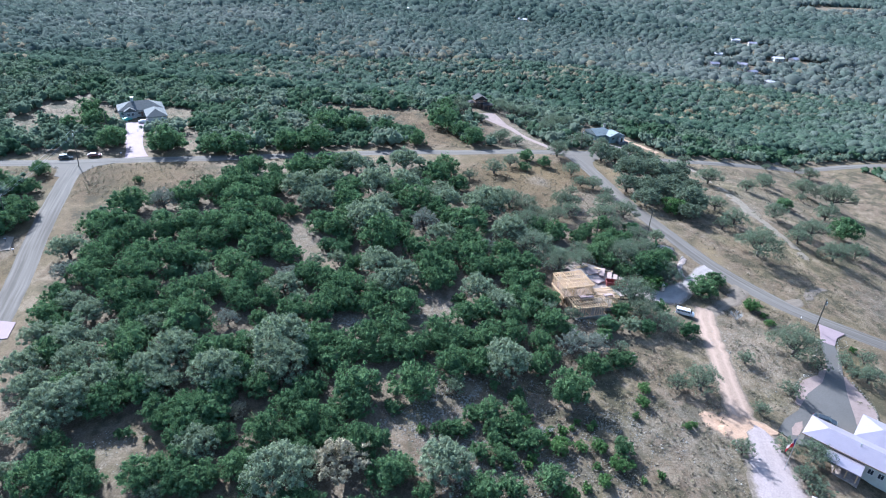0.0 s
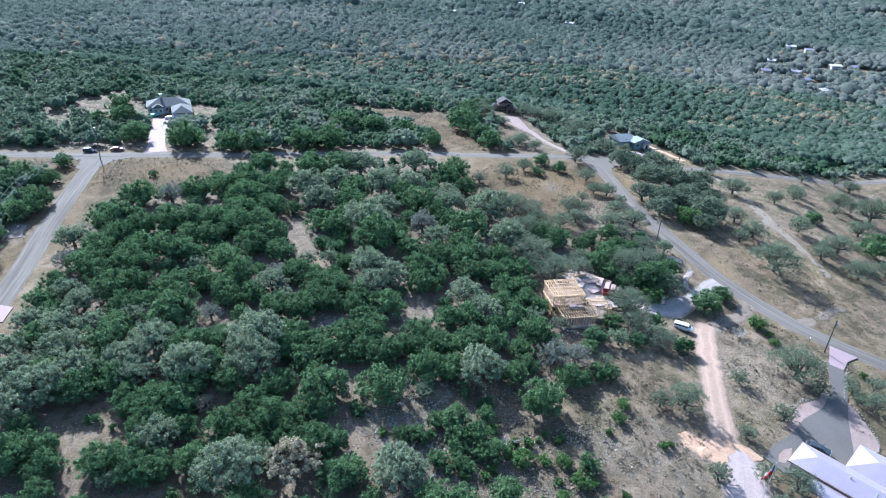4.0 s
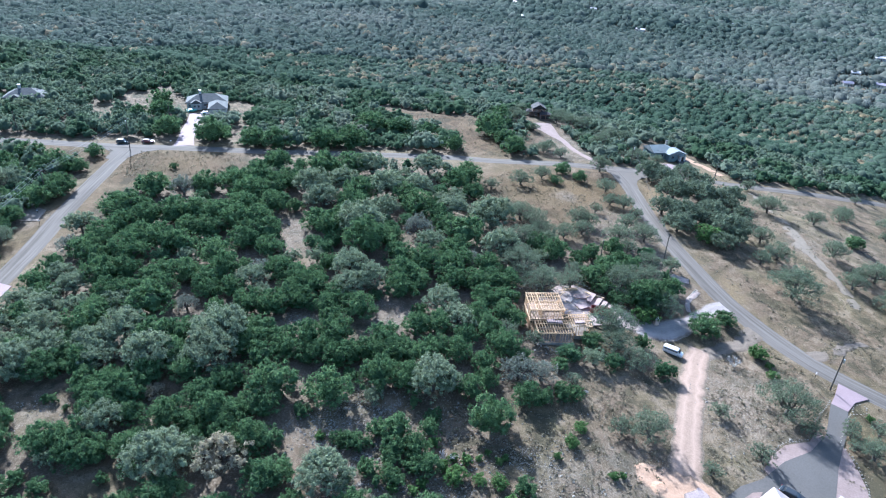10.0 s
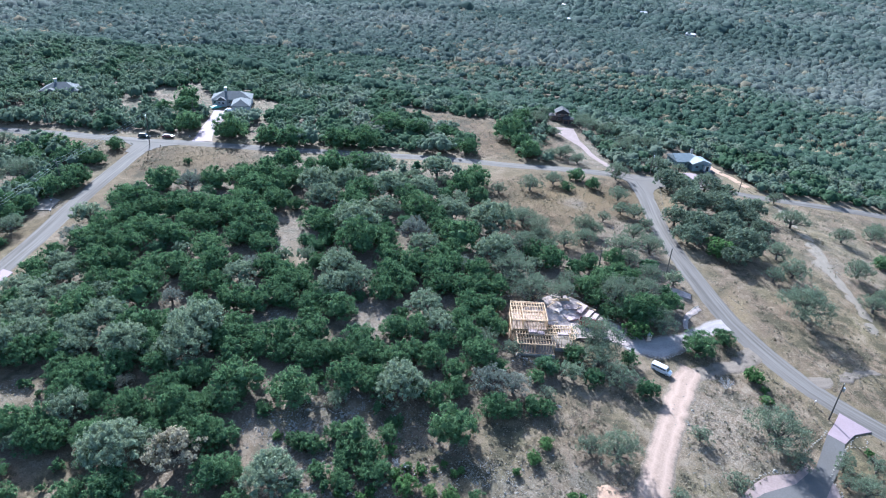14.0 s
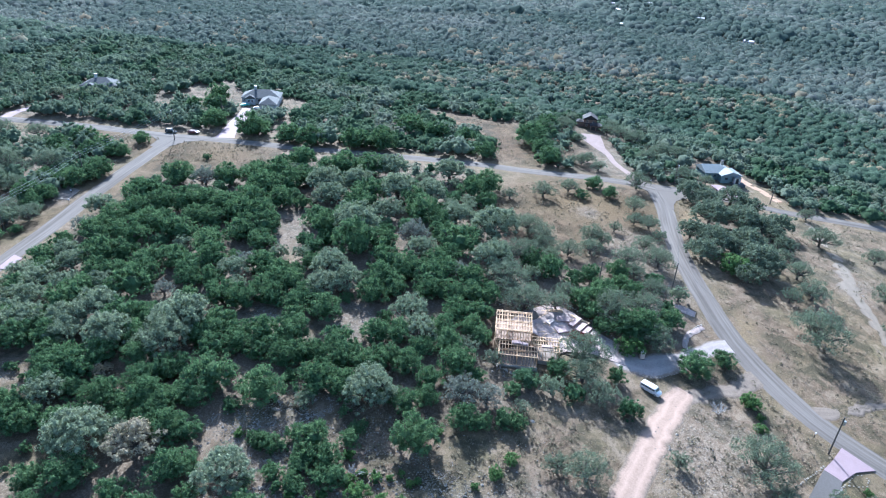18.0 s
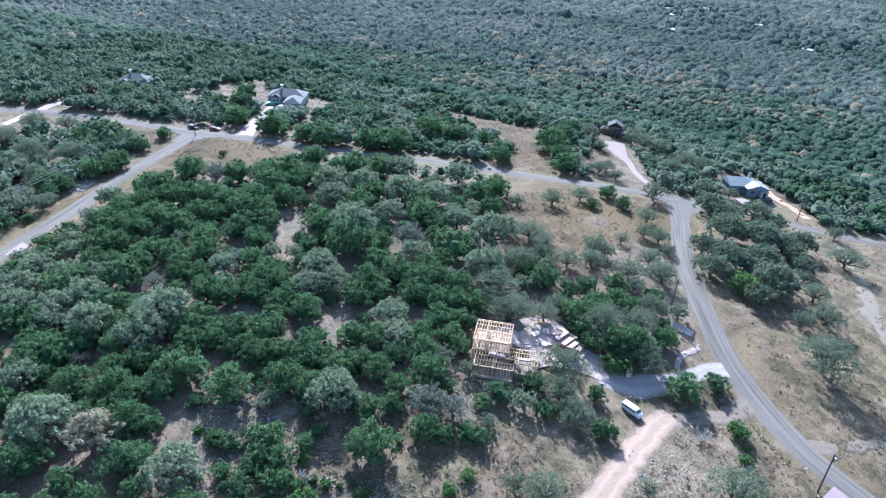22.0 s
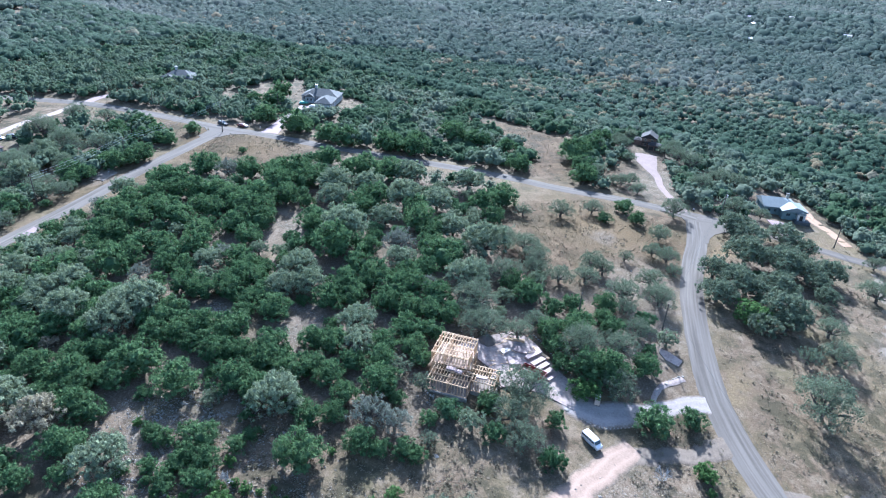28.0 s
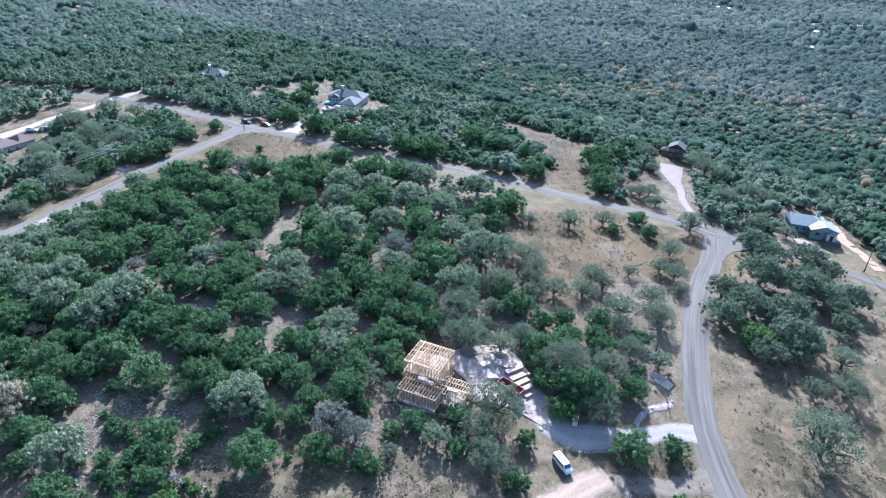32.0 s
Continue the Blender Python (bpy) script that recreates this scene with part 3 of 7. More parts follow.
def bare(x, y, grow=0.0):
    """Where no tree of the closed woods stands."""
    r = np.zeros(np.shape(x), bool)
    for k, line in LINES.items():
        south = (k == "far") & (np.asarray(y) < 0.28 * np.asarray(x) + 253) & (np.asarray(x) > -95)
        west = (k == "left") & (np.asarray(x) < -131 + (216 - np.asarray(y)) * 0.314)
        r |= gap_to(line, x, y) < HALF[k] + 2.5 * west + (4.5 if k != "left" else 5.0) + 5.0 * south + grow
    for line in (TRACK, SITE_DRIVE, HOUSE_DRIVE, CABIN_DRIVE, RANCH_DRIVE, NORTH_DRIVE):
        r |= gap_to(line, x, y) < 5.2 + grow
    for p in CLEAR.values():
        r |= inside(p, x, y)
    r |= inside(EAST_OPEN, x, y) & ~inside(GROVE, x, y)
    for px, py, pr in PATCHES:
        r |= np.hypot((x - px) / 1.6, y - py) < pr * 0.75
    return r


def make_ground():
    near_x, near_y = np.arange(-240, 261, 2.5), np.arange(30, 361, 2.5)
    out = np.array([20, 45, 75, 110, 160, 230, 320, 430, 560, 720, 950, 1300, 1800, 2600, 3600])
    xs = np.concatenate([-240 - out[::-1], near_x, 260 + out])
    ys = np.concatenate([30 - out[::-1][:-2] / 4, near_y, 360 + np.concatenate([np.arange(10, 400, 14), out[5:] + 180])])
    X, Y = np.meshgrid(xs, ys)
    Z = land(X, Y)
    rng = np.random.default_rng(5)
    paved = np.full(X.shape, 1e9)
    for line in list(LINES.values()) + [TRACK, SITE_DRIVE, HOUSE_DRIVE, CABIN_DRIVE, RANCH_DRIVE, NORTH_DRIVE]:
        paved = np.minimum(paved, gap_to(line, X, Y))
    Z = Z + rng.normal(0, 0.10, Z.shape) * ease(6, 12, paved)
    h, w = X.shape
    idx = np.arange(h * w).reshape(h, w)
    quads = np.stack([idx[:-1, :-1], idx[:-1, 1:], idx[1:, 1:], idx[1:, :-1]], -1).reshape(-1, 4)
    me = bpy.data.meshes.new("ground")
    me.from_pydata(np.stack([X, Y, Z], -1).reshape(-1, 3).tolist(), [], quads.tolist())
    me.shade_smooth()
    me.materials.append(M["ground"])
    # what covers the soil: rubble, straw grass, leaf litter
    rub = np.zeros(X.shape)
    for cx, cy, rx, ry, v in ((8, 90, 10, 12, 0.5), (22, 84, 16, 6, 0.4), (47, 95, 6, 6, 0.55), (20, 100, 12, 6, 0.3), (3, 132, 10, 10, 0.55), (-18, 125, 7, 5, 0.7), (58, 95, 10, 14, 0.5), (86, 130, 14, 22, 0.55), (88, 108, 10, 10, 0.5), (70, 182, 8, 14, 0.5), (127, 226, 9, 14, 0.5), (150, 165, 18, 14, 0.4), (60, 205, 14, 18, 0.55), (-37, 165, 10, 16, 0.45), (-122, 155, 8, 7, 0.6), (-57, 84, 7, 7, 0.35), (42, 228, 5, 5, 0.6), (75, 195, 10, 30, 0.35), (140, 240, 40, 40, 0.25), (45, 290, 14, 20, 0.5), (-60, 300, 12, 10, 0.3)):
        rub = np.maximum(rub, v * np.exp(-(((X - cx) / rx) ** 2 + ((Y - cy) / ry) ** 2)))
    straw = np.zeros(X.shape)
    for line in LINES.values():
        d = gap_to(line, X, Y)
        straw = np.maximum(straw, 0.4 * ease(2.5, 4.0, d) * (1 - ease(4.5, 7.5, d)))
    for cx, cy, rx, ry, v in ((93.5, 181, 3.2, 9, 1.0), (76, 250, 3.5, 14, 1.0), (42, 232, 20, 16, 0.75), (30, 242, 22, 12, 0.6), (52, 205, 12, 16, 0.55), (-100, 212, 16, 12, 0.55), (98, 282, 12, 4, 0.7), (108, 290, 8, 6, 0.6), (22, 92, 8, 6, 0.2)):
        straw = np.maximum(straw, v * np.exp(-(((X - cx) / rx) ** 2 + ((Y - cy) / ry) ** 2)))
    wood = (~bare(X, Y)).astype(float) * 0.8
    brown = np.full(X.shape, 0.4)
    for cx, cy, rx, ry, v in ((0, 285, 30, 26, 0.6), (-35, 312, 30, 12, 0.6), (35, 225, 32, 34, 0.5), (-104, 206, 30, 22, 0.55), (-140, 205, 30, 12, 0.4), (-112, 160, 10, 40, 0.35), (62, 250, 14, 16, 0.3), (125, 195, 22, 40, -0.4), (150, 240, 40, 50, -0.3), (86, 121, 11, 20, -0.4), (112, 128, 8, 14, -0.4), (95, 140, 10, 14, -0.2)):
        brown += v * np.exp(-((((X - cx) / rx) ** 2 + ((Y - cy) / ry) ** 2) ** 2))
    at = me.color_attributes.new("cover", "FLOAT_COLOR", "POINT")
    at.data.foreach_set("color", np.stack([rub, straw, wood, np.clip(brown, 0, 1)], -1).astype(np.float32).ravel())
    tagged(new("ground", me), "dry grassy limestone ground with leaf litter", "ground", kind="structure")


make_ground()


def ribbon(name, line, half, mat, label, category, lift=0.06, kind="structure", across=4, ragged=0.0, seed=1):
    rng = random.Random(seed)
    verts, faces, uvs = [], [], []
    n = len(line)
    s = 0.0
    for i in range(n):
        d = line[min(i + 1, n - 1)][:2] - line[max(i - 1, 0)][:2]
        d = d / (np.linalg.norm(d) + 1e-9)
        nx, ny = -d[1], d[0]
        hw = half if half else line[i][2]
        if i:
            s += float(np.linalg.norm(line[i][:2] - line[i - 1][:2]))
        el, er = hw + rng.uniform(-ragged, ragged), hw + rng.uniform(-ragged, ragged)
        for k in range(across + 1):
            f = k / across
            o = -er + f * (el + er)
            x, y = line[i][0] + nx * o, line[i][1] + ny * o
            crown = 0.10 * (1 - (2 * f - 1) ** 2) if half else 0.0
            verts.append((x, y, float(land(x, y)) + lift + crown - (0.12 if k in (0, across) else 0.0)))
            uvs.append((s, f))
    w = across + 1
    for i in range(n - 1):
        for k in range(across):
            faces.append((i * w + k, (i + 1) * w + k, (i + 1) * w + k + 1, i * w + k + 1)[::-1])
    me = mesh_of(name, verts, faces, mat, True)
    uv = me.uv_layers.new(name="UVMap")
    for lp in me.loops:
        uv.data[lp.index].uv = uvs[lp.vertex_index]
    return tagged(new(name, me), label, category, kind=kind)


def sheet(name, outline, mat, label, category, lift=0.08, kind="structure"):
    """A thin slab that follows the ground."""
    bm = bmesh.new()
    vs = [bm.verts.new((x, y, 0)) for x, y in outline]
    bm.faces.new(vs)
    bmesh.ops.triangulate(bm, faces=bm.faces[:])
    for _ in range(2):
        bmesh.ops.subdivide_edges(bm, edges=[e for e in bm.edges if e.calc_length() > 3.5], cuts=1, use_grid_fill=False)
        bmesh.ops.triangulate(bm, faces=bm.faces[:])
    for v in bm.verts:
        v.co.z = float(land(v.co.x, v.co.y)) + lift
    rim = bmesh.ops.extrude_edge_only(bm, edges=[e for e in bm.edges if e.is_boundary])
    for v in rim["geom"]:
        if isinstance(v, bmesh.types.BMVert):
            v.co.z -= 0.25
    ob = part(name, bm, mat)
    return tagged(ob, label, category, kind=kind)


ribbon("road", LINES["far"], HALF["far"], M["road"], "worn grey chip-sealed country road", "road", ragged=0.12)
ribbon("road", LINES["curve"], HALF["curve"], M["road"], "curving grey chip-sealed road with pale wheel tracks", "road", 0.075, ragged=0.12, seed=2)
ribbon("road", LINES["left"], HALF["left"], M["road"], "straight grey chip-sealed side road", "road", 0.07, ragged=0.12, seed=3)
ribbon("road", LINES["east"], HALF["east"], M["road"], "grey chip-sealed road running down towards the valley", "road", 0.065, ragged=0.12, seed=4)
sheet("road", [(52, 264.5), (57.5, 264.6), (59.8, 262.5), (61.3, 258), (63.4, 250), (67, 247), (70.4, 250.3), (69.9, 255), (70.5, 259.5), (72.4, 263.5), (75.4, 266.6), (79.5, 269.2), (78.5, 276.8), (70, 275.5), (60, 272.5), (52, 271)], M["road"], "flared grey road junction", "road", 0.085)
sheet("road", [(-140, 214), (-134.5, 211.5), (-132.2, 205), (-126, 203.5), (-124.5, 209), (-123, 215.5), (-118, 220), (-122, 224), (-138, 220)], M["road"], "flared grey road junction", "road", 0.085)
ribbon("dirt_track", TRACK, 0, M["trackway"], "rutted pinkish caliche track", "track", 0.10, ragged=0.5, across=8)
ribbon("dirt_track", smooth_line([(78.6, 146.2, 2.2), (82.1, 149.0, 2.6), (86.1, 152.3, 2.2), (90.9, 155.7, 2.2), (93.9, 159.4, 2.8), (96.2, 163, 3.4)], 1.5), 0, M["worn"], "faint worn track from the caliche to the road", "track", 0.09, ragged=0.6, across=8)
ribbon("gravel_drive", SITE_DRIVE, 0, M["gravelway"], "white gravel drive into the building site", "driveway", 0.11, ragged=0.35, across=8)
ribbon("concrete_drive", HOUSE_DRIVE, 0, M["concrete"], "pale pink concrete driveway", "driveway", 0.10)
ribbon("concrete_drive", CABIN_DRIVE, 0, M["pinkgravel"], "pale pink gravel driveway to the brown house", "driveway", 0.10, ragged=0.2)
ribbon("ranch_drive", RANCH_DRIVE, 0, M["gravel"], "pale caliche driveway beside the wood", "driveway", 0.10, ragged=0.2)
ribbon("concrete_drive", NORTH_DRIVE, 0, M["concrete"], "pale concrete driveway off the road", "driveway", 0.10)
ribbon("dirt_track", smooth_line([(106.5, 154.5, 2.6), (110, 157.2, 2.4), (113.5, 159.6, 1.7), (118.2, 163.6, 1.5), (123.1, 167.8, 1.4), (129, 171.5, 1.2)], 1.5), 0, M["worn"], "faint soil track leading off the road", "track", 0.05, ragged=0.5, across=8)
ribbon("footpath", PATH_EAST, 0, M["faded"], "pale worn path over dry grass", "path", 0.05, ragged=0.9)
ribbon("dirt_track", smooth_line([(91, 316, 2.2), (95.5, 306, 2.6), (100, 301, 2.6), (104.3, 296.6, 2.6), (110, 290.5, 2.4)]), 0, M["orangeway"], "bare orange dirt track beside the house", "track", 0.09, ragged=0.5, across=8)
sheet("concrete_drive", [(82.5, 289.5), (86.5, 291.8), (91, 291.2), (94.5, 279), (89.8, 278.2), (87, 283)], M["concrete"], "pale pink concrete drive to the metal-roofed house", "driveway", 0.10)
sheet("apron", [(112.6, 147.6), (118.8, 144.6), (114.5, 141.5), (111.4, 137.2), (108.0, 138.6), (110.2, 142.5)], M["concrete"], "pale pink concrete driveway apron", "driveway", 0.25)
sheet("asphalt_court", [(108.0, 138.6), (111.4, 137.2), (109.5, 131), (105.5, 123), (102.5, 116.5), (99.5, 108.5), (96, 100), (80, 97), (77, 100.5), (80.5, 104.4), (85.5, 108), (91.3, 114.5), (98, 119.8), (103.3, 126.8)], M["asphalt"], "smooth dark asphalt forecourt", "driveway", 0.22)
ribbon("soil_patch", smooth_line([(60.4, 103.0, 0.4), (61.6, 102.2, 2.4), (63.6, 100.8, 3.6), (66.5, 99.9, 4.4), (70, 100.2, 4.2), (73.4, 100.4, 3.0), (75.6, 100.0, 1.6), (77, 99.8, 0.3)], 1.0), 0, M["orangeway"], "spread orange subsoil beside the track", "soil", 0.14, kind="", ragged=0.5, across=8)
ribbon("gravel_yard", smooth_line([(72.6, 101.2, 0.3), (72.3, 99.4, 2.4), (71.9, 97.0, 3.9), (71.0, 93, 4.8), (70.2, 88, 5.6), (69.4, 83, 6.2), (68.8, 78, 6.4), (68, 70, 5.0)], 1.5), 0, M["yardgravel"], "pale pinkish gravel yard beside the flagpole", "gravel", 0.19, ragged=0.5, across=8)


# ---- trees ----
G5 = (1 + 5 ** 0.5) / 2
ICO_V = np.array([(-1, G5, 0), (1, G5, 0), (-1, -G5, 0), (1, -G5, 0), (0, -1, G5), (0, 1, G5), (0, -1, -G5), (0, 1, -G5), (G5, 0, -1), (G5, 0, 1), (-G5, 0, -1), (-G5, 0, 1)]) / math.hypot(1, G5)
ICO_F = np.array([(0, 11, 5), (0, 5, 1), (0, 1, 7), (0, 7, 10), (0, 10, 11), (1, 5, 9), (5, 11, 4), (11, 10, 2), (10, 7, 6), (7, 1, 8),
                  (3, 9, 4), (3, 4, 2), (3, 2, 6), (3, 6, 8), (3, 8, 9), (4, 9, 5), (2, 4, 11), (6, 2, 10), (8, 6, 7), (9, 8, 1)])


def unit(v):
    return v / (np.linalg.norm(v, axis=-1, keepdims=True) + 1e-9)


OCT_V = np.array([(1, 0, 0), (-1, 0, 0), (0, 1, 0), (0, -1, 0), (0, 0, 1), (0, 0, -1)], float)
OCT_F = np.array([(0, 2, 4), (2, 1, 4), (1, 3, 4), (3, 0, 4), (2, 0, 5), (1, 2, 5), (3, 1, 5), (0, 3, 5)])


def cores(rng, lumps, size=0.8, rough=0.22, fine=False):
    """A rough solid lump of twigs inside each clump of leaves."""
    k = len(lumps)
    cv, cf = (ICO_V, ICO_F) if fine else (OCT_V, OCT_F)
    v = cv[None] * (1 + rng.uniform(-rough, rough, (k, len(cv), 1)))
    a = rng.uniform(0, 6.28, (k, 1))
    v = np.stack([v[..., 0] * np.cos(a) - v[..., 1] * np.sin(a), v[..., 0] * np.sin(a) + v[..., 1] * np.cos(a), v[..., 2]], -1)
    v = v * lumps[:, None, 3:4] * size * np.array([1, 1, 0.85]) + lumps[:, None, :3]
    return v[:, cf].reshape(-1, 3, 3)


def leaves(rng, lumps, per, size, up=0.25, wild=0.6, deep=(0.78, 1.12)):
    """Sprays of leaves over each clump."""
    k = len(lumps) * per
    c = np.repeat(lumps, per, 0)
    d = unit(rng.normal(size=(k, 3)) + np.array([0, 0, up]))
    p = c[:, :3] + d * c[:, 3:4] * rng.uniform(*deep, (k, 1)) * np.array([1, 1, 0.85])
    n = unit(d + wild * rng.normal(size=(k, 3)))
    a = unit(np.cross(n, rng.normal(size=(k, 3))))
    b = np.cross(n, a)
    s = size * rng.uniform(0.55, 1.4, (k, 1))
    return np.stack([p + a * s, p - a * 0.5 * s + b * 0.62 * s, p - a * 0.5 * s - b * 0.62 * s], 1)


def dome(rng, count, radius, up, down, low):
    """Places of tufts over an uneven dome, from `low` (sine of the angle) to its top."""
    z = rng.uniform(low, 1.0, count)
    a = rng.uniform(0, 2 * math.pi, count)
    c = np.sqrt(1 - z * z)
    d = np.stack([np.cos(a) * c, np.sin(a) * c, z], 1)
    ph = rng.uniform(0, 6, 6)
    swell = 1 + 0.13 * np.sin(2 * a + ph[0]) * c + 0.12 * np.sin(3 * a + ph[1] + 2 * z) * c + 0.10 * np.sin(5 * a + ph[2] + 5 * z) + 0.08 * np.sin(7 * z + ph[3])
    k = swell * rng.uniform(0.82, 1.0, count)
    return d * k[:, None] * np.stack([np.full(count, radius), np.full(count, radius), np.where(z > 0, up, down)], 1)


def juniper_lumps(rng, width, count):
    """Small tufts over a few billows that make one dense, uneven dome."""
    h = width * rng.uniform(0.56, 0.72)
    n = max(4, count // 9)
    bill = dome(rng, n, width * 0.27, h * 0.34, h * 0.2, -0.6)
    bill[:, 2] += h * 0.42
    bill[0] = (0, 0, h * 0.62)
    size = width * rng.uniform(0.16, 0.23, n)
    out = []
    rest = count * 6 // 10
    for k in range(n):
        m = rest // n + (1 if k < rest % n else 0)
        p = dome(rng, m, size[k], size[k], size[k] * 0.9, -0.5)
        out.append(p + bill[k])
    out.append(dome(rng, count - rest, width * 0.45, h * 0.56, h * 0.32, -0.7) + np.array([0, 0, h * 0.38]))
    p = np.concatenate(out)
    p[:, 2] = np.maximum(p[:, 2], h * 0.06)
    r = width * rng.uniform(0.055, 0.092, len(p))
    return np.concatenate([p, r[:, None]], 1), h


def oak_lumps(rng, width, count):
    """Tufts over broad billows: a low, full, rounded crown on spreading limbs."""
    h = width * rng.uniform(0.50, 0.60) + 0.8
    n = int(rng.integers(8, 12))
    ba = np.arange(n) * 2.4 + rng.uniform(-0.4, 0.4, n)
    far = np.sqrt((np.arange(n) + 0.3) / n)
    br = width * 0.33 * far * rng.uniform(0.9, 1.1, n)
    bz = h * (0.70 - 0.30 * far ** 2) * rng.uniform(0.93, 1.07, n)
    size = width * rng.uniform(0.155, 0.215, n)
    out = []
    rest = count * 7 // 10
    for k in range(n):
        m = rest // n + (1 if k < rest % n else 0)
        p = dome(rng, m, size[k], min(size[k] * 0.9, h * 0.30), size[k] * 0.6, -0.5)
        out.append(p + np.array([math.cos(ba[k]) * br[k], math.sin(ba[k]) * br[k], bz[k]]))
    out.append(dome(rng, count - rest, width * 0.46, h * 0.56, h * 0.2, -0.35) + np.array([0, 0, h * 0.42]))
    p = np.concatenate(out)
    r = width * rng.uniform(0.040, 0.066, len(p))
    return np.concatenate([p, r[:, None]], 1), h, np.stack([np.cos(ba) * br, np.sin(ba) * br, bz], 1)


def trunk_mesh(name, rng, width, h, limbs, mat):
    bm = bmesh.new()
    base = width * 0.035 + 0.05
    fork = Vector((rng.uniform(-0.2, 0.2), rng.uniform(-0.2, 0.2), h * 0.24))
    tube([(0, 0, -0.4), (0.03, 0, h * 0.1), fork], [base * 1.35, base, base * 0.85], 7, bm)
    for lx, ly, lz in limbs:
        mid = fork.lerp(Vector((lx, ly, lz)), 0.5) + Vector((lx * 0.12, ly * 0.12, -0.05 * h))
        tube([fork, mid, (lx, ly, lz)], [base * 0.62, base * 0.42, base * 0.16], 5, bm)
        for _ in range(2):
            e = Vector((lx, ly, lz)) + Vector(rng.normal(size=3) * np.array([0.14, 0.14, 0.06]) * width)
            tube([mid, mid.lerp(e, 0.6) + Vector((0, 0, 0.03 * h)), e], [base * 0.3, base * 0.2, base * 0.07], 4, bm)
    me = bpy.data.meshes.new(name)
    bm.to_mesh(me)
    bm.free()
    me.materials.append(mat)
    return me


def juniper_kind(seed, width, lumps, per, leaf, mat):
    rng = np.random.default_rng(seed)
    l, h = juniper_lumps(rng, width, lumps)
    heart = np.array([[0, 0, h * 0.36, width * 0.25], [0.03 * width, 0, h * 0.5, width * 0.17]])
    crown = tri_mesh("crown", np.concatenate([cores(rng, heart, 1.0, 0.15, True), cores(rng, l[::2], 0.8), leaves(rng, l, per, leaf)]), mat)
    ends = l[rng.integers(0, len(l), 4), :3]
    return trunk_mesh("trunk", rng, width * 0.8, h, ends, M["bark"]), crown, width


def oak_kind(seed, width, lumps, per, leaf, mat, core=0.7):
    rng = np.random.default_rng(seed)
    l, h, boughs = oak_lumps(rng, width, lumps)
    crown = tri_mesh("crown", np.concatenate([cores(rng, l[::2], core * 1.2), leaves(rng, l, per, leaf, 0.15)]), mat)
    return trunk_mesh("trunk", rng, width, h, boughs, M["bark"]), crown, width


JUNIPERS = [juniper_kind(100 + i, w, n, p, s, M["juniper"]) for i, (w, n, p, s) in enumerate([(2.2, 36, 26, 0.115), (2.2, 33, 26, 0.115), (4.6, 100, 28, 0.125), (4.6, 108, 27, 0.125), (4.6, 92, 28, 0.125), (7.2, 170, 28, 0.14), (7.2, 180, 27, 0.14), (7.2, 160, 28, 0.14), (7.2, 175, 27, 0.14)])]
SHRUBS = [juniper_kind(150 + i, w, n, p, s, M["shrub"]) for i, (w, n, p, s) in enumerate([(2.2, 36, 26, 0.115), (4.2, 95, 28, 0.125)])]
OAKS = [oak_kind(200 + i, w, n, p, s, M["oak"]) for i, (w, n, p, s) in enumerate([(5.5, 130, 32, 0.125), (5.5, 124, 32, 0.125), (8.8, 220, 32, 0.15), (8.8, 232, 32, 0.15), (8.8, 210, 32, 0.15), (12.5, 320, 32, 0.18), (12.5, 335, 31, 0.18)])]
GREYS = [oak_kind(250, 7.0, 140, 22, 0.13, M["greyoak"], 0.4), oak_kind(251, 7.0, 150, 21, 0.13, M["greyoak"], 0.4)]
AIRY = [oak_kind(230 + i, w, n, p, s, M["airyoak"], 0.28) for i, (w, n, p, s) in enumerate([(5.0, 100, 26, 0.105), (5.0, 94, 27, 0.105), (9.0, 190, 28, 0.125), (9.0, 180, 29, 0.125), (13.0, 290, 28, 0.155)])]
DENSE = [oak_kind(270 + i, w, n, p, s, M["airyoak"], 0.65) for i, (w, n, p, s) in enumerate([(8.8, 220, 30, 0.145), (8.8, 210, 30, 0.145), (12.5, 320, 29, 0.175)])]
BUFF = [oak_kind(260, 8.5, 190, 26, 0.16, M["pale"])]
taken = []


def room(x, y, w, share=0.3):
    return all((x - a) ** 2 + (y - b) ** 2 > (share * (w + c)) ** 2 for a, b, c in taken)


def plant(kinds, name, label, category, x, y, w, rng, group=""):
    near = sorted(kinds, key=lambda k: abs(math.log(k[2] / w)))[:4]
    near = [k for k in near if abs(math.log(k[2] / w)) < abs(math.log(near[0][2] / w)) + 0.12]
    trunk, crown, w0 = near[rng.integers(0, len(near))]
    s = w / w0
    m = Matrix.Translation(on(x, y)) @ Matrix.Rotation(rng.uniform(0, 6.28), 4, "Z") @ Matrix.Diagonal((s, s, s * rng.uniform(0.9, 1.1), 1))
    t = thing(name, label, category, m, group)
    part("trunk", trunk, None, t)
    part("crown", crown, None, t)
    taken.append((x, y, w))
    return t


def row_of(kinds, name, label, category, rows, rng, group="", share=0.3, grow=1.0):
    for x, y, w in rows:
        w = w * grow
        if room(x, y, w, share):
            plant(kinds, name, label, category, x, y, w, rng, group)


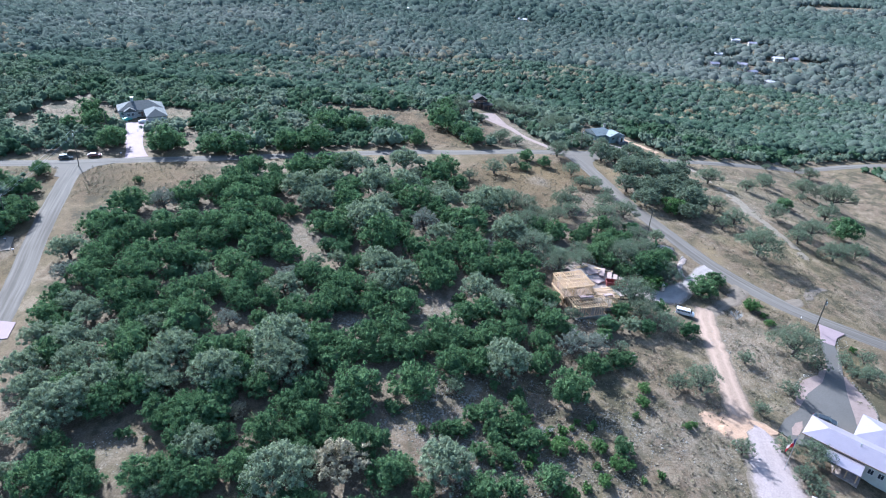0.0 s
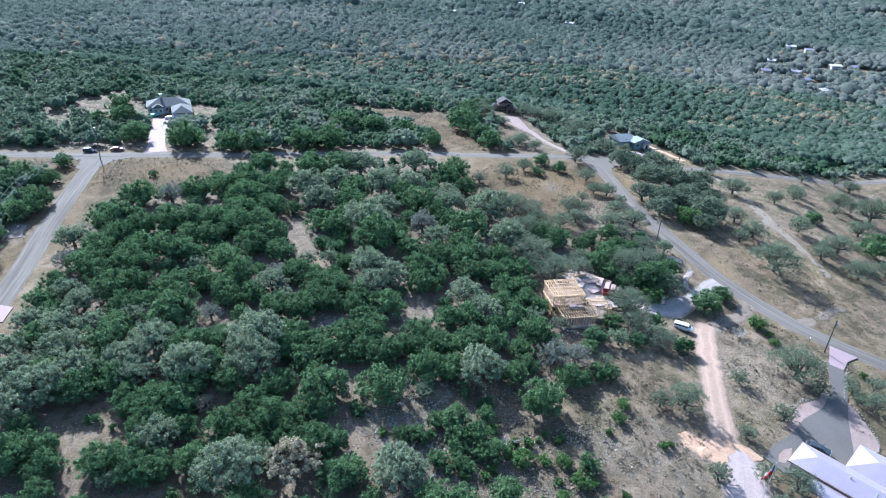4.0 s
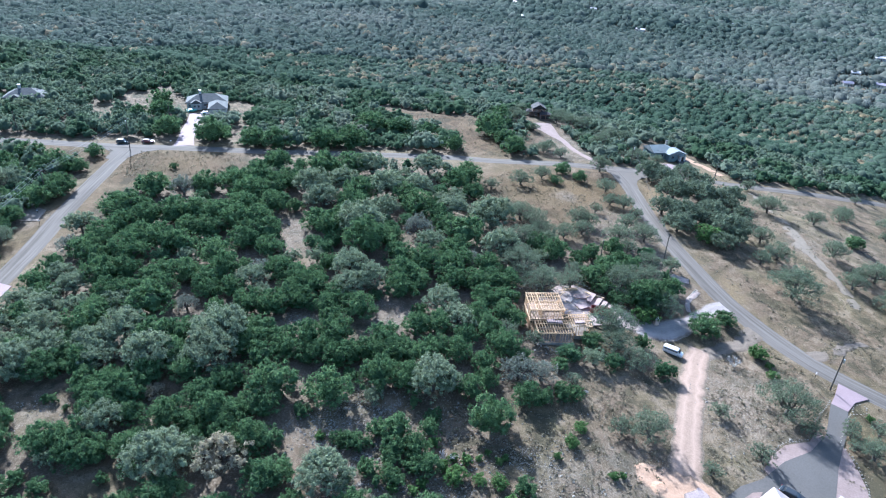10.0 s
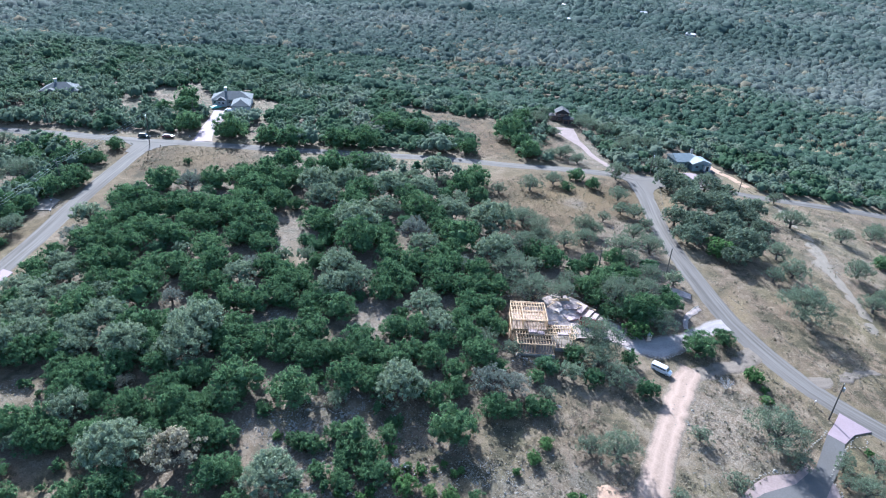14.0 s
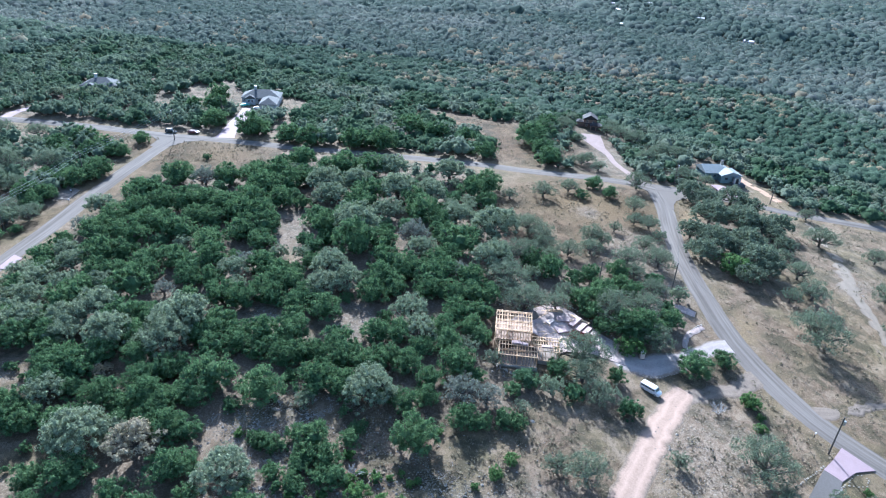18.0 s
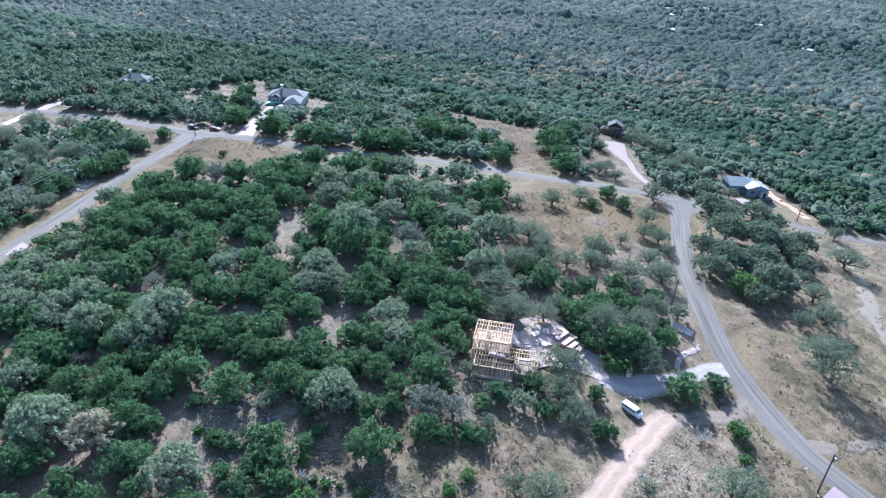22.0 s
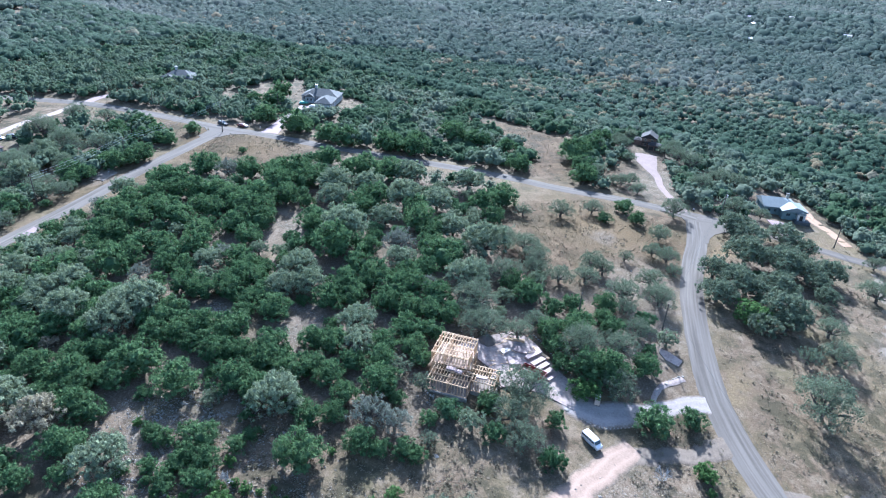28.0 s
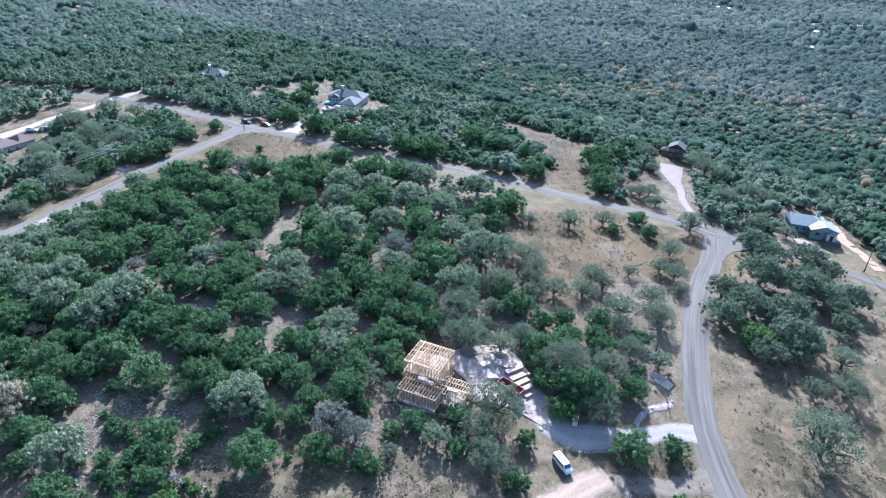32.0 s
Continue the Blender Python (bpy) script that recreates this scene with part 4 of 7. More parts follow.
prng = np.random.default_rng(11)
OAK_LABEL, JUN_LABEL = "spreading grey-green live oak on dry ground", "dense dark-green bushy juniper"
row_of(BUFF, "buff_tree", "pale buff seeding tree among junipers", "tree", [(-14, 80.8, 10.3)], prng, "", 0.1)
row_of(BUFF, "buff_tree", "young yellowing tree among dark junipers", "tree", [(-36.4, 93.7, 4.8)], prng, "", 0.1)
row_of(GREYS, "grey_oak", "grey half-bare oak above low junipers", "tree", [(-69.5, 81.2, 4.7), (35.5, 119.1, 8.9), (40.5, 120.5, 7.5), (-46.5, 122.4, 6.2), (-36.1, 141.9, 6.8), (-93.5, 139.5, 7.5), (17.5, 164.2, 7.1), (-1.6, 176.4, 10.5), (-85.1, 183.1, 10.4)], prng, "grey oaks", 0.1)
row_of(AIRY, "live_oak", "live oak beside the building site", "tree", [(63.5, 111, 9.1), (47.6, 122, 4.2), (79.8, 123.7, 4.9), (38.1, 133.4, 5.5), (62.4, 133.6, 8.5), (57.6, 138.4, 10.5), (31.2, 133.9, 6.6), (56, 144.4, 12.8), (38.4, 157.9, 12.4), (71.7, 161.5, 9.8), (30.9, 165.6, 13.7), (59.8, 167.3, 11.8), (67.1, 173.6, 10.4), (68.8, 183.4, 9.1)], prng, "oaks of the site", 0.1)
row_of(OAKS, "live_oak", "broad pale grey-green live oak above the junipers", "tree", [(-44.5, 74.5, 4.3), (-23.9, 77.4, 12.4), (-21, 81.6, 7.4), (4.7, 81.8, 11), (-40.5, 84, 8.9), (-71.7, 87.3, 11), (-69.3, 92.8, 12.1), (-76.9, 96.5, 10.2), (-65.8, 99.2, 9.8), (-53, 99.4, 8.7), (-42.3, 101.9, 12.1), (-57, 102.8, 10), (-83.1, 103.3, 9.2), (7.2, 103.4, 4.7), (-71.4, 104, 11.1), (-29.7, 105.6, 12.8), (-53.4, 108.5, 11.9), (18.2, 110.3, 11.6), (-31.4, 112.4, 14.7), (-78.6, 112.8, 10), (-71.1, 114.5, 8.3), (-86, 114, 7.5), (-62.8, 118.3, 8.4), (-78.1, 122.4, 8.8), (-85.5, 127, 8.2), (19.2, 134.2, 9), (-36.2, 136.5, 9), (-10.2, 139.3, 10.5), (13.8, 140.4, 10.3), (-6.6, 144.6, 10), (-13.5, 148, 11.5), (-98.5, 151, 9.5)], prng, "large oaks of the wood", 0.1)
row_of(OAKS, "live_oak", "broad pale grey-green live oak above the junipers", "tree", [(4, 170, 9.7), (-18.6, 171.6, 16), (24.7, 172.7, 12.9), (-15.7, 187.5, 11.1), (-36.7, 187.7, 12.4), (19.3, 190.1, 16), (5.1, 195.1, 11.2), (-43.5, 195.4, 14.1), (-19.2, 202.2, 14), (-35.1, 202.7, 12.6), (-9.4, 207.2, 12.5), (-30.3, 220.5, 14), (-10.7, 229.3, 13.7)], prng, "large oaks of the wood", 0.1)
row_of(DENSE, "live_oak", "live oak of the grove beside the road", "tree", [(94.4, 207, 9.5), (99.5, 212.9, 9.2), (80.8, 214.8, 11.5), (98, 217.8, 14.4), (89.8, 223.9, 10.3), (84.1, 224.2, 12.4), (76.8, 227.5, 10.7), (94, 229.5, 12.7), (103.7, 242.8, 9.1), (82.5, 244.8, 14.2), (92.9, 246.9, 14.2), (100.2, 247.4, 11.8), (80.5, 260.9, 12.5), (75.2, 264.2, 12.8), (96.4, 266.4, 10.6), (90, 270.5, 12.9)], prng, "oaks of the grove", 0.1)
row_of(AIRY, "live_oak", OAK_LABEL, "tree", [(111.1, 184.8, 15.7), (134, 201.3, 9.3), (105.8, 202.4, 6.3), (112.3, 208, 10.1), (109.1, 218.3, 8.8), (134.3, 221, 10.5), (106.7, 229.8, 5.1), (137.3, 251.7, 8.7), (156.8, 274.8, 8.5), (118.1, 277.7, 7.3)], prng, "oaks on the dry slope", 0.1)
row_of(AIRY, "live_oak", "pale grey-green live oak in open scrub", "tree", [(-107.6, 116.2, 8.4), (-135.5, 131.9, 9.5), (-123.6, 136.6, 11.3), (-115.4, 138.6, 9.3), (-148.4, 140, 12.7), (-153.4, 147.1, 13), (-139.1, 151.2, 9.2), (-156.2, 161.4, 13.7), (-178.2, 164.4, 14.3), (-143.6, 169, 13), (-186, 182.8, 13.4), (-176.4, 190.8, 10.7)], prng, "oaks of the west scrub", 0.1)
row_of(AIRY, "live_oak", "airy grey-green live oak on the dry meadow", "tree", [(45.7, 162.1, 8), (46.6, 169.4, 7.5), (30.7, 182, 11.3), (62.7, 190.5, 7.7), (42.6, 192, 9.2), (35.5, 192.2, 8.5), (59.9, 196.2, 10.1), (33, 196.4, 10.3), (48.4, 197.4, 8.5), (27.7, 200.5, 10.5), (68.6, 200.7, 10.2), (20, 201.4, 10.8), (50.7, 205, 7.5), (46.9, 205.6, 8.4), (63.4, 208.6, 8.8), (52.9, 217.6, 5.3), (67.2, 219.9, 6.1), (14.6, 224, 6.5), (63.2, 226.1, 8.4), (58.3, 227, 7.2), (24.7, 232.5, 9.7), (56.9, 239, 8.8), (32.1, 242.5, 8.2), (55, 262.4, 11), (26.8, 277.6, 5.6), (32.3, 281.5, 7.9)], prng, "oaks of the meadow", 0.1)
row_of(AIRY, "live_oak", "open-crowned live oak beside the dirt track", "tree", [(75.1, 105.3, 4.3), (58, 110.5, 5.7), (86.2, 113, 5.8), (112.1, 123.2, 7.8), (108.4, 123.9, 4), (99.7, 125, 5.5), (95.6, 130, 13.1), (109.6, 130.6, 4.3)], prng, "oaks beside the track", 0.1)
row_of(JUNIPERS, "juniper_tree", "rounded juniper on stony ground", "tree", [(1.3, 76.3, 4.9), (11.7, 77.3, 7.7), (17, 78.5, 6.1), (-6, 78.9, 7.7), (24.4, 80.7, 6.8), (-3.7, 81, 7.3), (8.2, 83.2, 3.3), (13.8, 84.5, 3), (17.1, 85.6, 4.3), (11.5, 86.6, 4.6), (15.5, 86.8, 4), (19.1, 89.3, 4.1), (15.1, 89.7, 4.9), (21.7, 89.8, 6.1), (40.1, 89.8, 4.9), (6.9, 91.7, 5.3), (4.5, 91.8, 4.4), (14.7, 92.2, 5.3), (9.5, 92.4, 3), (18.8, 93.1, 6.2), (14.4, 95.7, 6.9), (10.5, 95.8, 5.1), (20.2, 98.7, 4.6), (-1.9, 101.8, 10.5), (20.3, 102.2, 4.2), (31.8, 103.9, 9.7), (15.6, 104.8, 3.2), (6.8, 109.2, 9.6), (13, 110.2, 8.7)], prng, "junipers of the stony slope", 0.1)
row_of(JUNIPERS, "juniper_tree", "dark juniper beside the road", "tree", [(-128.9, 148.6, 9.4), (-125.2, 162.9, 10.2), (-124.2, 169, 9.2), (-123.9, 174.6, 8.3), (-156, 183.9, 10.6), (-132.1, 191.4, 6.9), (-143.3, 193.4, 9.1), (-155.5, 195.3, 10.9), (-137.3, 206.3, 7.3), (-104.5, 235.8, 14.3), (-86.2, 236, 10.8), (-76.3, 237, 14), (-126.6, 237.8, 12), (-59.1, 243.7, 12.9), (-48.4, 248.2, 14.4), (-150, 252.5, 10), (-7.7, 262.1, 10), (18, 268.8, 10.5), (-152, 271.1, 12), (-48.3, 275.1, 13.5), (-36.3, 277.3, 12.7), (-22.1, 279.7, 8.4), (12.3, 280.8, 11), (4, 290.5, 14.2), (6.8, 305.3, 11), (5.6, 319.3, 9.9)], prng, "junipers along the roads", 0.1)
row_of(JUNIPERS, "juniper_tree", JUN_LABEL, "tree", [(-32, 68.7, 1.8), (-41.8, 68.9, 4.4), (-20, 71.3, 9.6), (-32.7, 73.1, 3), (-57.6, 75.5, 7.5), (-39.5, 76, 7.6), (-63.9, 76.1, 10.4), (-28.7, 76.2, 5), (-48, 77.5, 8.5), (-37.4, 77.6, 6.3), (-42.8, 78.8, 8.2), (-60.5, 79.4, 7.7), (-32.7, 80.1, 6.7), (-32.2, 82.7, 5), (-29.7, 83.4, 5.3), (-66.8, 83.6, 6.3), (-21.6, 84.7, 5.9), (-11.5, 86.3, 8.2), (-50.9, 86.6, 1.9), (-16.8, 86.6, 6.1), (-44.1, 87, 7.2), (-37.1, 87.4, 6.3), (-29.3, 87.6, 8.6), (-8.8, 87.8, 7.1), (-56.6, 87.8, 2.5), (-55, 88, 2.8), (-25, 88.5, 6.2), (-17.5, 89.9, 7.1), (-43.5, 90.2, 8.8), (-49.2, 90.8, 6.1), (-21, 91, 8.6), (-40.6, 92.8, 9)], prng, "junipers of the wood", 0.1)
row_of(JUNIPERS, "juniper_tree", JUN_LABEL, "tree", [(-51.4, 93.4, 6.3), (-45.8, 93.5, 7.5), (-62.5, 94.4, 9.5), (-16.6, 94.7, 6.3), (-26.3, 95.1, 8.5), (-12.6, 95.4, 7.2), (-40.9, 96.4, 8.7), (-70.3, 97.4, 8.5), (-56.6, 97.5, 8.2), (-24.4, 98.5, 7.1), (-60.5, 99.5, 6.4), (-33, 100.5, 7.7), (-22.3, 101.4, 6.7), (-13.6, 101.5, 11), (-63, 102.5, 7.2), (-38.7, 104.3, 8.3), (-41.9, 107, 6.8), (-80, 108.2, 9.1), (-19.6, 109.1, 8.3), (-64.5, 109.3, 10.7), (-46.8, 110.1, 10.9), (-40.8, 111, 8.7), (-26.2, 111.7, 7.7), (-10.1, 112.4, 7.7), (-16, 112.5, 7.5), (21.2, 112.7, 6), (-3.5, 112.8, 7.4), (38, 113, 6.9), (-23.9, 113.9, 8), (41.7, 114.2, 4.9), (-65, 115.1, 8.5), (-6.9, 115.5, 7.8)], prng, "junipers of the wood", 0.1)
row_of(JUNIPERS, "juniper_tree", JUN_LABEL, "tree", [(28.9, 115.6, 6), (-18.6, 115.8, 7.7), (-0.9, 115.9, 7), (45.8, 117, 5.6), (-12.6, 117.3, 9.2), (2.6, 117.3, 6.6), (48.1, 117.4, 4.7), (-82, 117.8, 7.5), (6.4, 117.9, 8.5), (-25, 118.1, 7.8), (10, 119, 6.6), (14, 119.1, 7.5), (-54.3, 119.6, 11.7), (-7.5, 120.6, 9.4), (27.6, 120.6, 6.4), (-88.6, 121.7, 8.2), (-66.7, 121.8, 8.9), (15.6, 122.2, 7.6), (-114.7, 122.3, 11.5), (20.8, 122.6, 7.8), (3.5, 122.8, 8.1), (-61.6, 123.8, 8.1), (8.2, 122.4, 5), (-55.2, 125.4, 8.9), (-31.3, 125.9, 8.7), (44.5, 126.5, 4.7), (-25.6, 126.8, 8.3), (36, 127, 4.8), (31.2, 127.2, 9.2), (-72.7, 128, 11.5), (21.8, 128.7, 6.9), (-44.9, 129.4, 7.5)], prng, "junipers of the wood", 0.1)
row_of(JUNIPERS, "juniper_tree", JUN_LABEL, "tree", [(10.1, 129.5, 8), (-62, 129.6, 7.7), (-19.9, 131, 7.8), (14.1, 131, 8.1), (-14.6, 131.1, 7.3), (-39.5, 131.2, 7.6), (-69.6, 131.5, 9.4), (-5.3, 131.7, 9.5), (-24.1, 132.5, 8.5), (25.8, 133.3, 8), (-90.5, 129.5, 7.5), (-47.7, 133.5, 9.2), (-60.4, 134.4, 9.4), (51.8, 138, 6), (-81.6, 134.9, 9.7), (-53.9, 135, 9.4), (-12.7, 135.2, 8.5), (-22.8, 136.5, 8.7), (-19.1, 138, 7.6), (23.2, 138.2, 8.2), (-87.8, 138.6, 9.9), (-45.6, 139.3, 9.5), (32.9, 139.5, 5.8), (-74.4, 139.7, 11.3), (-27.1, 141, 8.4), (29.5, 141.9, 7), (-31.5, 142.8, 9), (2.4, 142.9, 9), (-86.8, 143.9, 8.5), (64.6, 144.1, 5.1), (-52, 145.2, 9.8), (24.1, 146.3, 8.7)], prng, "junipers of the wood", 0.1)
row_of(JUNIPERS, "juniper_tree", JUN_LABEL, "tree", [(5.3, 148.1, 7.8), (-63.4, 148.2, 10.1), (-77.8, 148.9, 10.3), (-88.5, 147, 10), (-69.7, 149.2, 11.2), (29.5, 149.2, 7.3), (-0.2, 150.2, 10.3), (13.9, 150.7, 8.3), (19.6, 152.5, 7.8), (-38.9, 153, 9), (-88, 154.2, 9), (-48.8, 154.3, 10.2), (3, 154.8, 8.1), (23.5, 155.7, 9), (12.7, 155.8, 9.6), (28.2, 157, 8), (81.4, 157.1, 9.2), (-67.3, 157.6, 8.1), (-61.3, 158.9, 9.5), (4.9, 159, 9.8), (-2, 159.7, 9.5), (-83, 160.2, 10.9), (58.5, 160.3, 6), (-48.9, 160.5, 9.5), (14.3, 160.5, 9.4), (-43.6, 160.6, 10.4), (22.4, 160.7, 9.2), (-92.9, 162.1, 12.2), (64.2, 163, 10.3), (-13.6, 163.1, 14.6), (-76.2, 163.3, 11), (88.3, 163.5, 6.2)], prng, "junipers of the wood", 0.1)
row_of(JUNIPERS, "juniper_tree", JUN_LABEL, "tree", [(68.4, 164.4, 10.3), (54.9, 164.5, 7.3), (-56.5, 165.2, 10.8), (10, 165.3, 8.4), (-49.8, 165.4, 12.4), (-91.1, 167, 11.3), (-70.9, 167.3, 11.1), (-64, 167.6, 11), (51.5, 168.2, 7.8), (-8.1, 169.4, 8.8), (-99, 166, 9.5), (-27.2, 170.2, 10.3), (11.7, 170.3, 8.7), (74.3, 171.8, 7.7), (-33.5, 172.7, 10.4), (-58.3, 173, 13), (55.9, 173.3, 8.3), (55.7, 176.7, 7.7), (-26.9, 176.9, 9.2), (47.5, 177.4, 6.1), (12.9, 177.5, 13.7), (40.2, 178.2, 9.2), (-51, 178.4, 10.3), (-93.8, 179.8, 13.1), (34.6, 180, 8.4), (62.9, 180.7, 6.9), (-44.2, 181.9, 6), (51.3, 182, 6.2), (5.3, 182.2, 9.1), (59.6, 182.7, 6.2), (-60.9, 184.3, 13), (-78, 187.3, 10.9)], prng, "junipers of the wood", 0.1)
row_of(JUNIPERS, "juniper_tree", JUN_LABEL, "tree", [(-26.7, 187.7, 11.5), (57.7, 188.4, 7.3), (1.1, 189, 9.5), (-56.4, 191.3, 10.9), (-5.6, 191.8, 11.5), (-71.4, 194.4, 10.9), (-27, 195.9, 11.9), (-63.9, 197, 12.7), (-11.7, 198.6, 9.9), (-54.4, 199.8, 10.5), (10, 211.5, 8.6), (-65.2, 213.9, 11.6), (-47.6, 214.4, 13.3), (-38.3, 218, 13.8), (2.2, 218, 10), (5.4, 226.4, 11.4), (37.9, 239.8, 5.7), (46.7, 246.9, 6.2), (40, 252.9, 7.3)], prng, "junipers of the wood", 0.1)
row_of(SHRUBS, "shrub", "round bright-green shrub on dry grass", "tree", [(27.5, 78.5, 3.5), (31, 80.3, 2.6), (34.6, 81.9, 3.1), (42.5, 83.2, 1.8), (17, 83.9, 2.3), (20.5, 84.5, 2.5), (46.2, 84.7, 2.2), (33.9, 85.3, 2.2), (38.3, 85.8, 3.9), (21.9, 86.2, 2.8), (41, 86.4, 2.3), (27.3, 89, 4.7), (31.8, 89.7, 3), (35.3, 90.3, 3.5), (24.6, 90.8, 2.9), (0.3, 91.9, 2.5), (25.9, 93.4, 2.4), (28.6, 93.7, 2.9), (30.9, 94.9, 1.8), (34.5, 95.3, 2.1), (21.9, 96, 3), (35.5, 96.2, 2), (32.3, 96.7, 1.8), (56, 98.2, 2.4), (57.8, 99.1, 1.8), (45.5, 99.9, 2), (47.9, 104.1, 3.2), (49.6, 108.4, 3.3), (34.6, 108.9, 2.1), (116, 136.3, 2.3), (95.9, 143.8, 3.1), (96.2, 147.6, 2.5)], prng, "shrubs of the open slope", 0.05)
row_of(SHRUBS, "shrub", "round bright-green shrub on dry grass", "tree", [(94.1, 150.9, 5.1), (65.7, 156.3, 7.1), (90.4, 211.3, 10.2)], prng, "shrubs of the open slope", 0.05)
row_of(AIRY, "live_oak", OAK_LABEL, "tree", [(116.1, 275.2, 8.4), (119.3, 251.0, 11.7), (136.8, 250.8, 9.4), (152.2, 266.2, 10.0), (131.6, 220.8, 12.1), (106.4, 216.9, 9.1), (112.3, 207.0, 8.9), (109.5, 181.5, 14.0), (138.4, 209.2, 5.9), (176.5, 274.0, 12.1), (195.9, 316.8, 6.2), (200.5, 310.4, 10.3), (187.1, 266.1, 18.1), (144.5, 210.9, 12.0), (167.4, 239.4, 10.9), (143.5, 193.6, 11.4), (158.0, 202.4, 9.7), (168.7, 261.4, 5.8), (172.1, 303.0, 5.2)], prng, "oaks on the dry slope")
row_of(JUNIPERS, "juniper_tree", JUN_LABEL, "tree", [(147.7, 238.6, 7.4), (163.1, 220.4, 12.9)], prng, "junipers on the dry slope")
row_of(AIRY, "live_oak", "live oak beside the stone house", "tree", [(65.4, 92.4, 5.2), (75.3, 94.2, 5.5), (80.9, 92.9, 7.6), (76.0, 87.3, 5.3), (77.2, 84.2, 5.3), (116.1, 131.2, 5.4), (110.6, 120.2, 8.5), (117.7, 128.2, 7.2), (108.6, 127.7, 4.4)], prng, "oaks of the house garden")
row_of(JUNIPERS, "juniper_tree", "dark juniper beside the road", "tree", [(-135.1, 203.3, 7.2), (-132.7, 192.5, 7.0), (-138.7, 190.3, 10.1), (-125.1, 170.8, 10.5), (-123.8, 161.8, 10.9), (-123.0, 151.0, 7.6), (-110.2, 136.7, 10.3), (-95.2, 182.8, 8.8), (-111.4, 131.2, 4.1), (-102.0, 203.6, 3.6), (-108.5, 238.5, 6.5), (-104.0, 236.5, 7.0), (-103.0, 241.5, 6.0), (-109.5, 246.0, 6.5), (-127.5, 238.0, 6.0), (-146.7, 250.2, 7.0), (-143.7, 258.7, 11.9)], prng, "junipers along the roads")


row_of(AIRY, "live_oak", "airy live oak around the brown house", "tree", [(13.0, 322.0, 9.0), (40.0, 321.0, 11.0), (47.0, 318.0, 11.0), (55.6, 297.0, 11.0), (60.0, 311.0, 10.0), (67.0, 311.0, 11.0), (38.2, 273.8, 7.4), (30.7, 276.3, 8.0), (46.5, 302, 7.5), (14.0, 333.0, 9.0), (35.0, 331.0, 9.0), (15.5, 317.5, 9.0), (34.0, 322.5, 8.0), (24.0, 305.0, 7.0), (18.6, 280.0, 9.0), (71.4, 285.3, 9.0), (80.5, 287.5, 7.0)], prng, "oaks round the houses", 0.2)
row_of(OAKS, "live_oak", "pale grey-green live oak in open scrub", "tree", [(-152.9, 152.5, 13.0), (-153.9, 163.1, 12.0), (-137.9, 137.1, 11.5), (-122.6, 125.6, 9.5), (-118.5, 133.4, 8.5), (-159.3, 143.1, 9.0), (-169.1, 182.8, 8.0), (-145.0, 150.0, 10.0), (-146.0, 171.0, 9.0)], prng, "oaks of the west scrub", 0.2)
row_of(OAKS, "live_oak", "live oak in front of the grey-roofed house", "tree", [(-207.0, 234.0, 9.0), (-199.5, 239.5, 9.0), (-214.0, 231.0, 8.0), (-193.0, 246.0, 8.0)], prng, "oaks round the houses", 0.15)
row_of(JUNIPERS, "juniper_tree", "dark juniper beside the road", "tree", [(-182.3, 181.8, 7.8), (-151.3, 181.0, 8.0), (-145.1, 187.0, 8.5), (-135.4, 189.0, 7.0), (-136.2, 161.0, 7.8), (-130.5, 163.1, 7.2), (-125.8, 167.3, 7.0), (-129.8, 176.5, 7.0), (-122.2, 145.0, 7.0), (-111.5, 117.7, 6.5)], prng, "junipers along the roads", 0.2)


def bleached_tree(x, y, w, seed):
    """A dead tree: bare pale branches, forked again and again."""
    rng = random.Random(seed)
    bm = bmesh.new()

    def grow(p, d, length, r, depth):
        e = p + d * length
        tube([p, p.lerp(e, 0.5) + Vector((rng.uniform(-1, 1), rng.uniform(-1, 1), 0)) * length * 0.06, e], [r, r * 0.8, r * 0.55], 4, bm)
        if depth:
            for _ in range(4 if depth > 1 else 3):
                n = (d + Vector((rng.uniform(-1, 1), rng.uniform(-1, 1), rng.uniform(-0.3, 0.6))) * 0.8).normalized()
                grow(p.lerp(e, rng.uniform(0.5, 1)), n, length * rng.uniform(0.55, 0.8), r * 0.55, depth - 1)

    for _ in range(4):
        grow(Vector((0, 0, -0.2)), Vector((rng.uniform(-1, 1), rng.uniform(-1, 1), 1.0)).normalized(), w * 0.28, 0.10, 3)
    t = thing("dead_tree", "bare bleached dead tree with fine grey branches", "tree", Matrix.Translation(on(x, y)))
    part("branches", bm, M["greybark"], t)
    taken.append((x, y, w))


bleached_tree(24.7, 93.4, 5.0, 3)
bleached_tree(87.3, 145.5, 5.5, 4)


# ---- closed woods ----
def scatter(rng, x0, x1, y0, y1, step, jolt=0.42):
    gx, gy = np.meshgrid(np.arange(x0, x1, step), np.arange(y0, y1, step * 0.87))
    gx = gx + (np.arange(gx.shape[0]) % 2)[:, None] * step / 2
    return gx.ravel() + rng.uniform(-jolt, jolt, gx.size) * step, gy.ravel() + rng.uniform(-jolt, jolt, gx.size) * step


def seen_side(x, y):
    """The part of the land that lies before the camera on its way."""
    a = np.degrees(np.arctan2(x - 90, y - 20))
    b = np.degrees(np.arctan2(x, y))
    return (a > -78) & (b < 40)


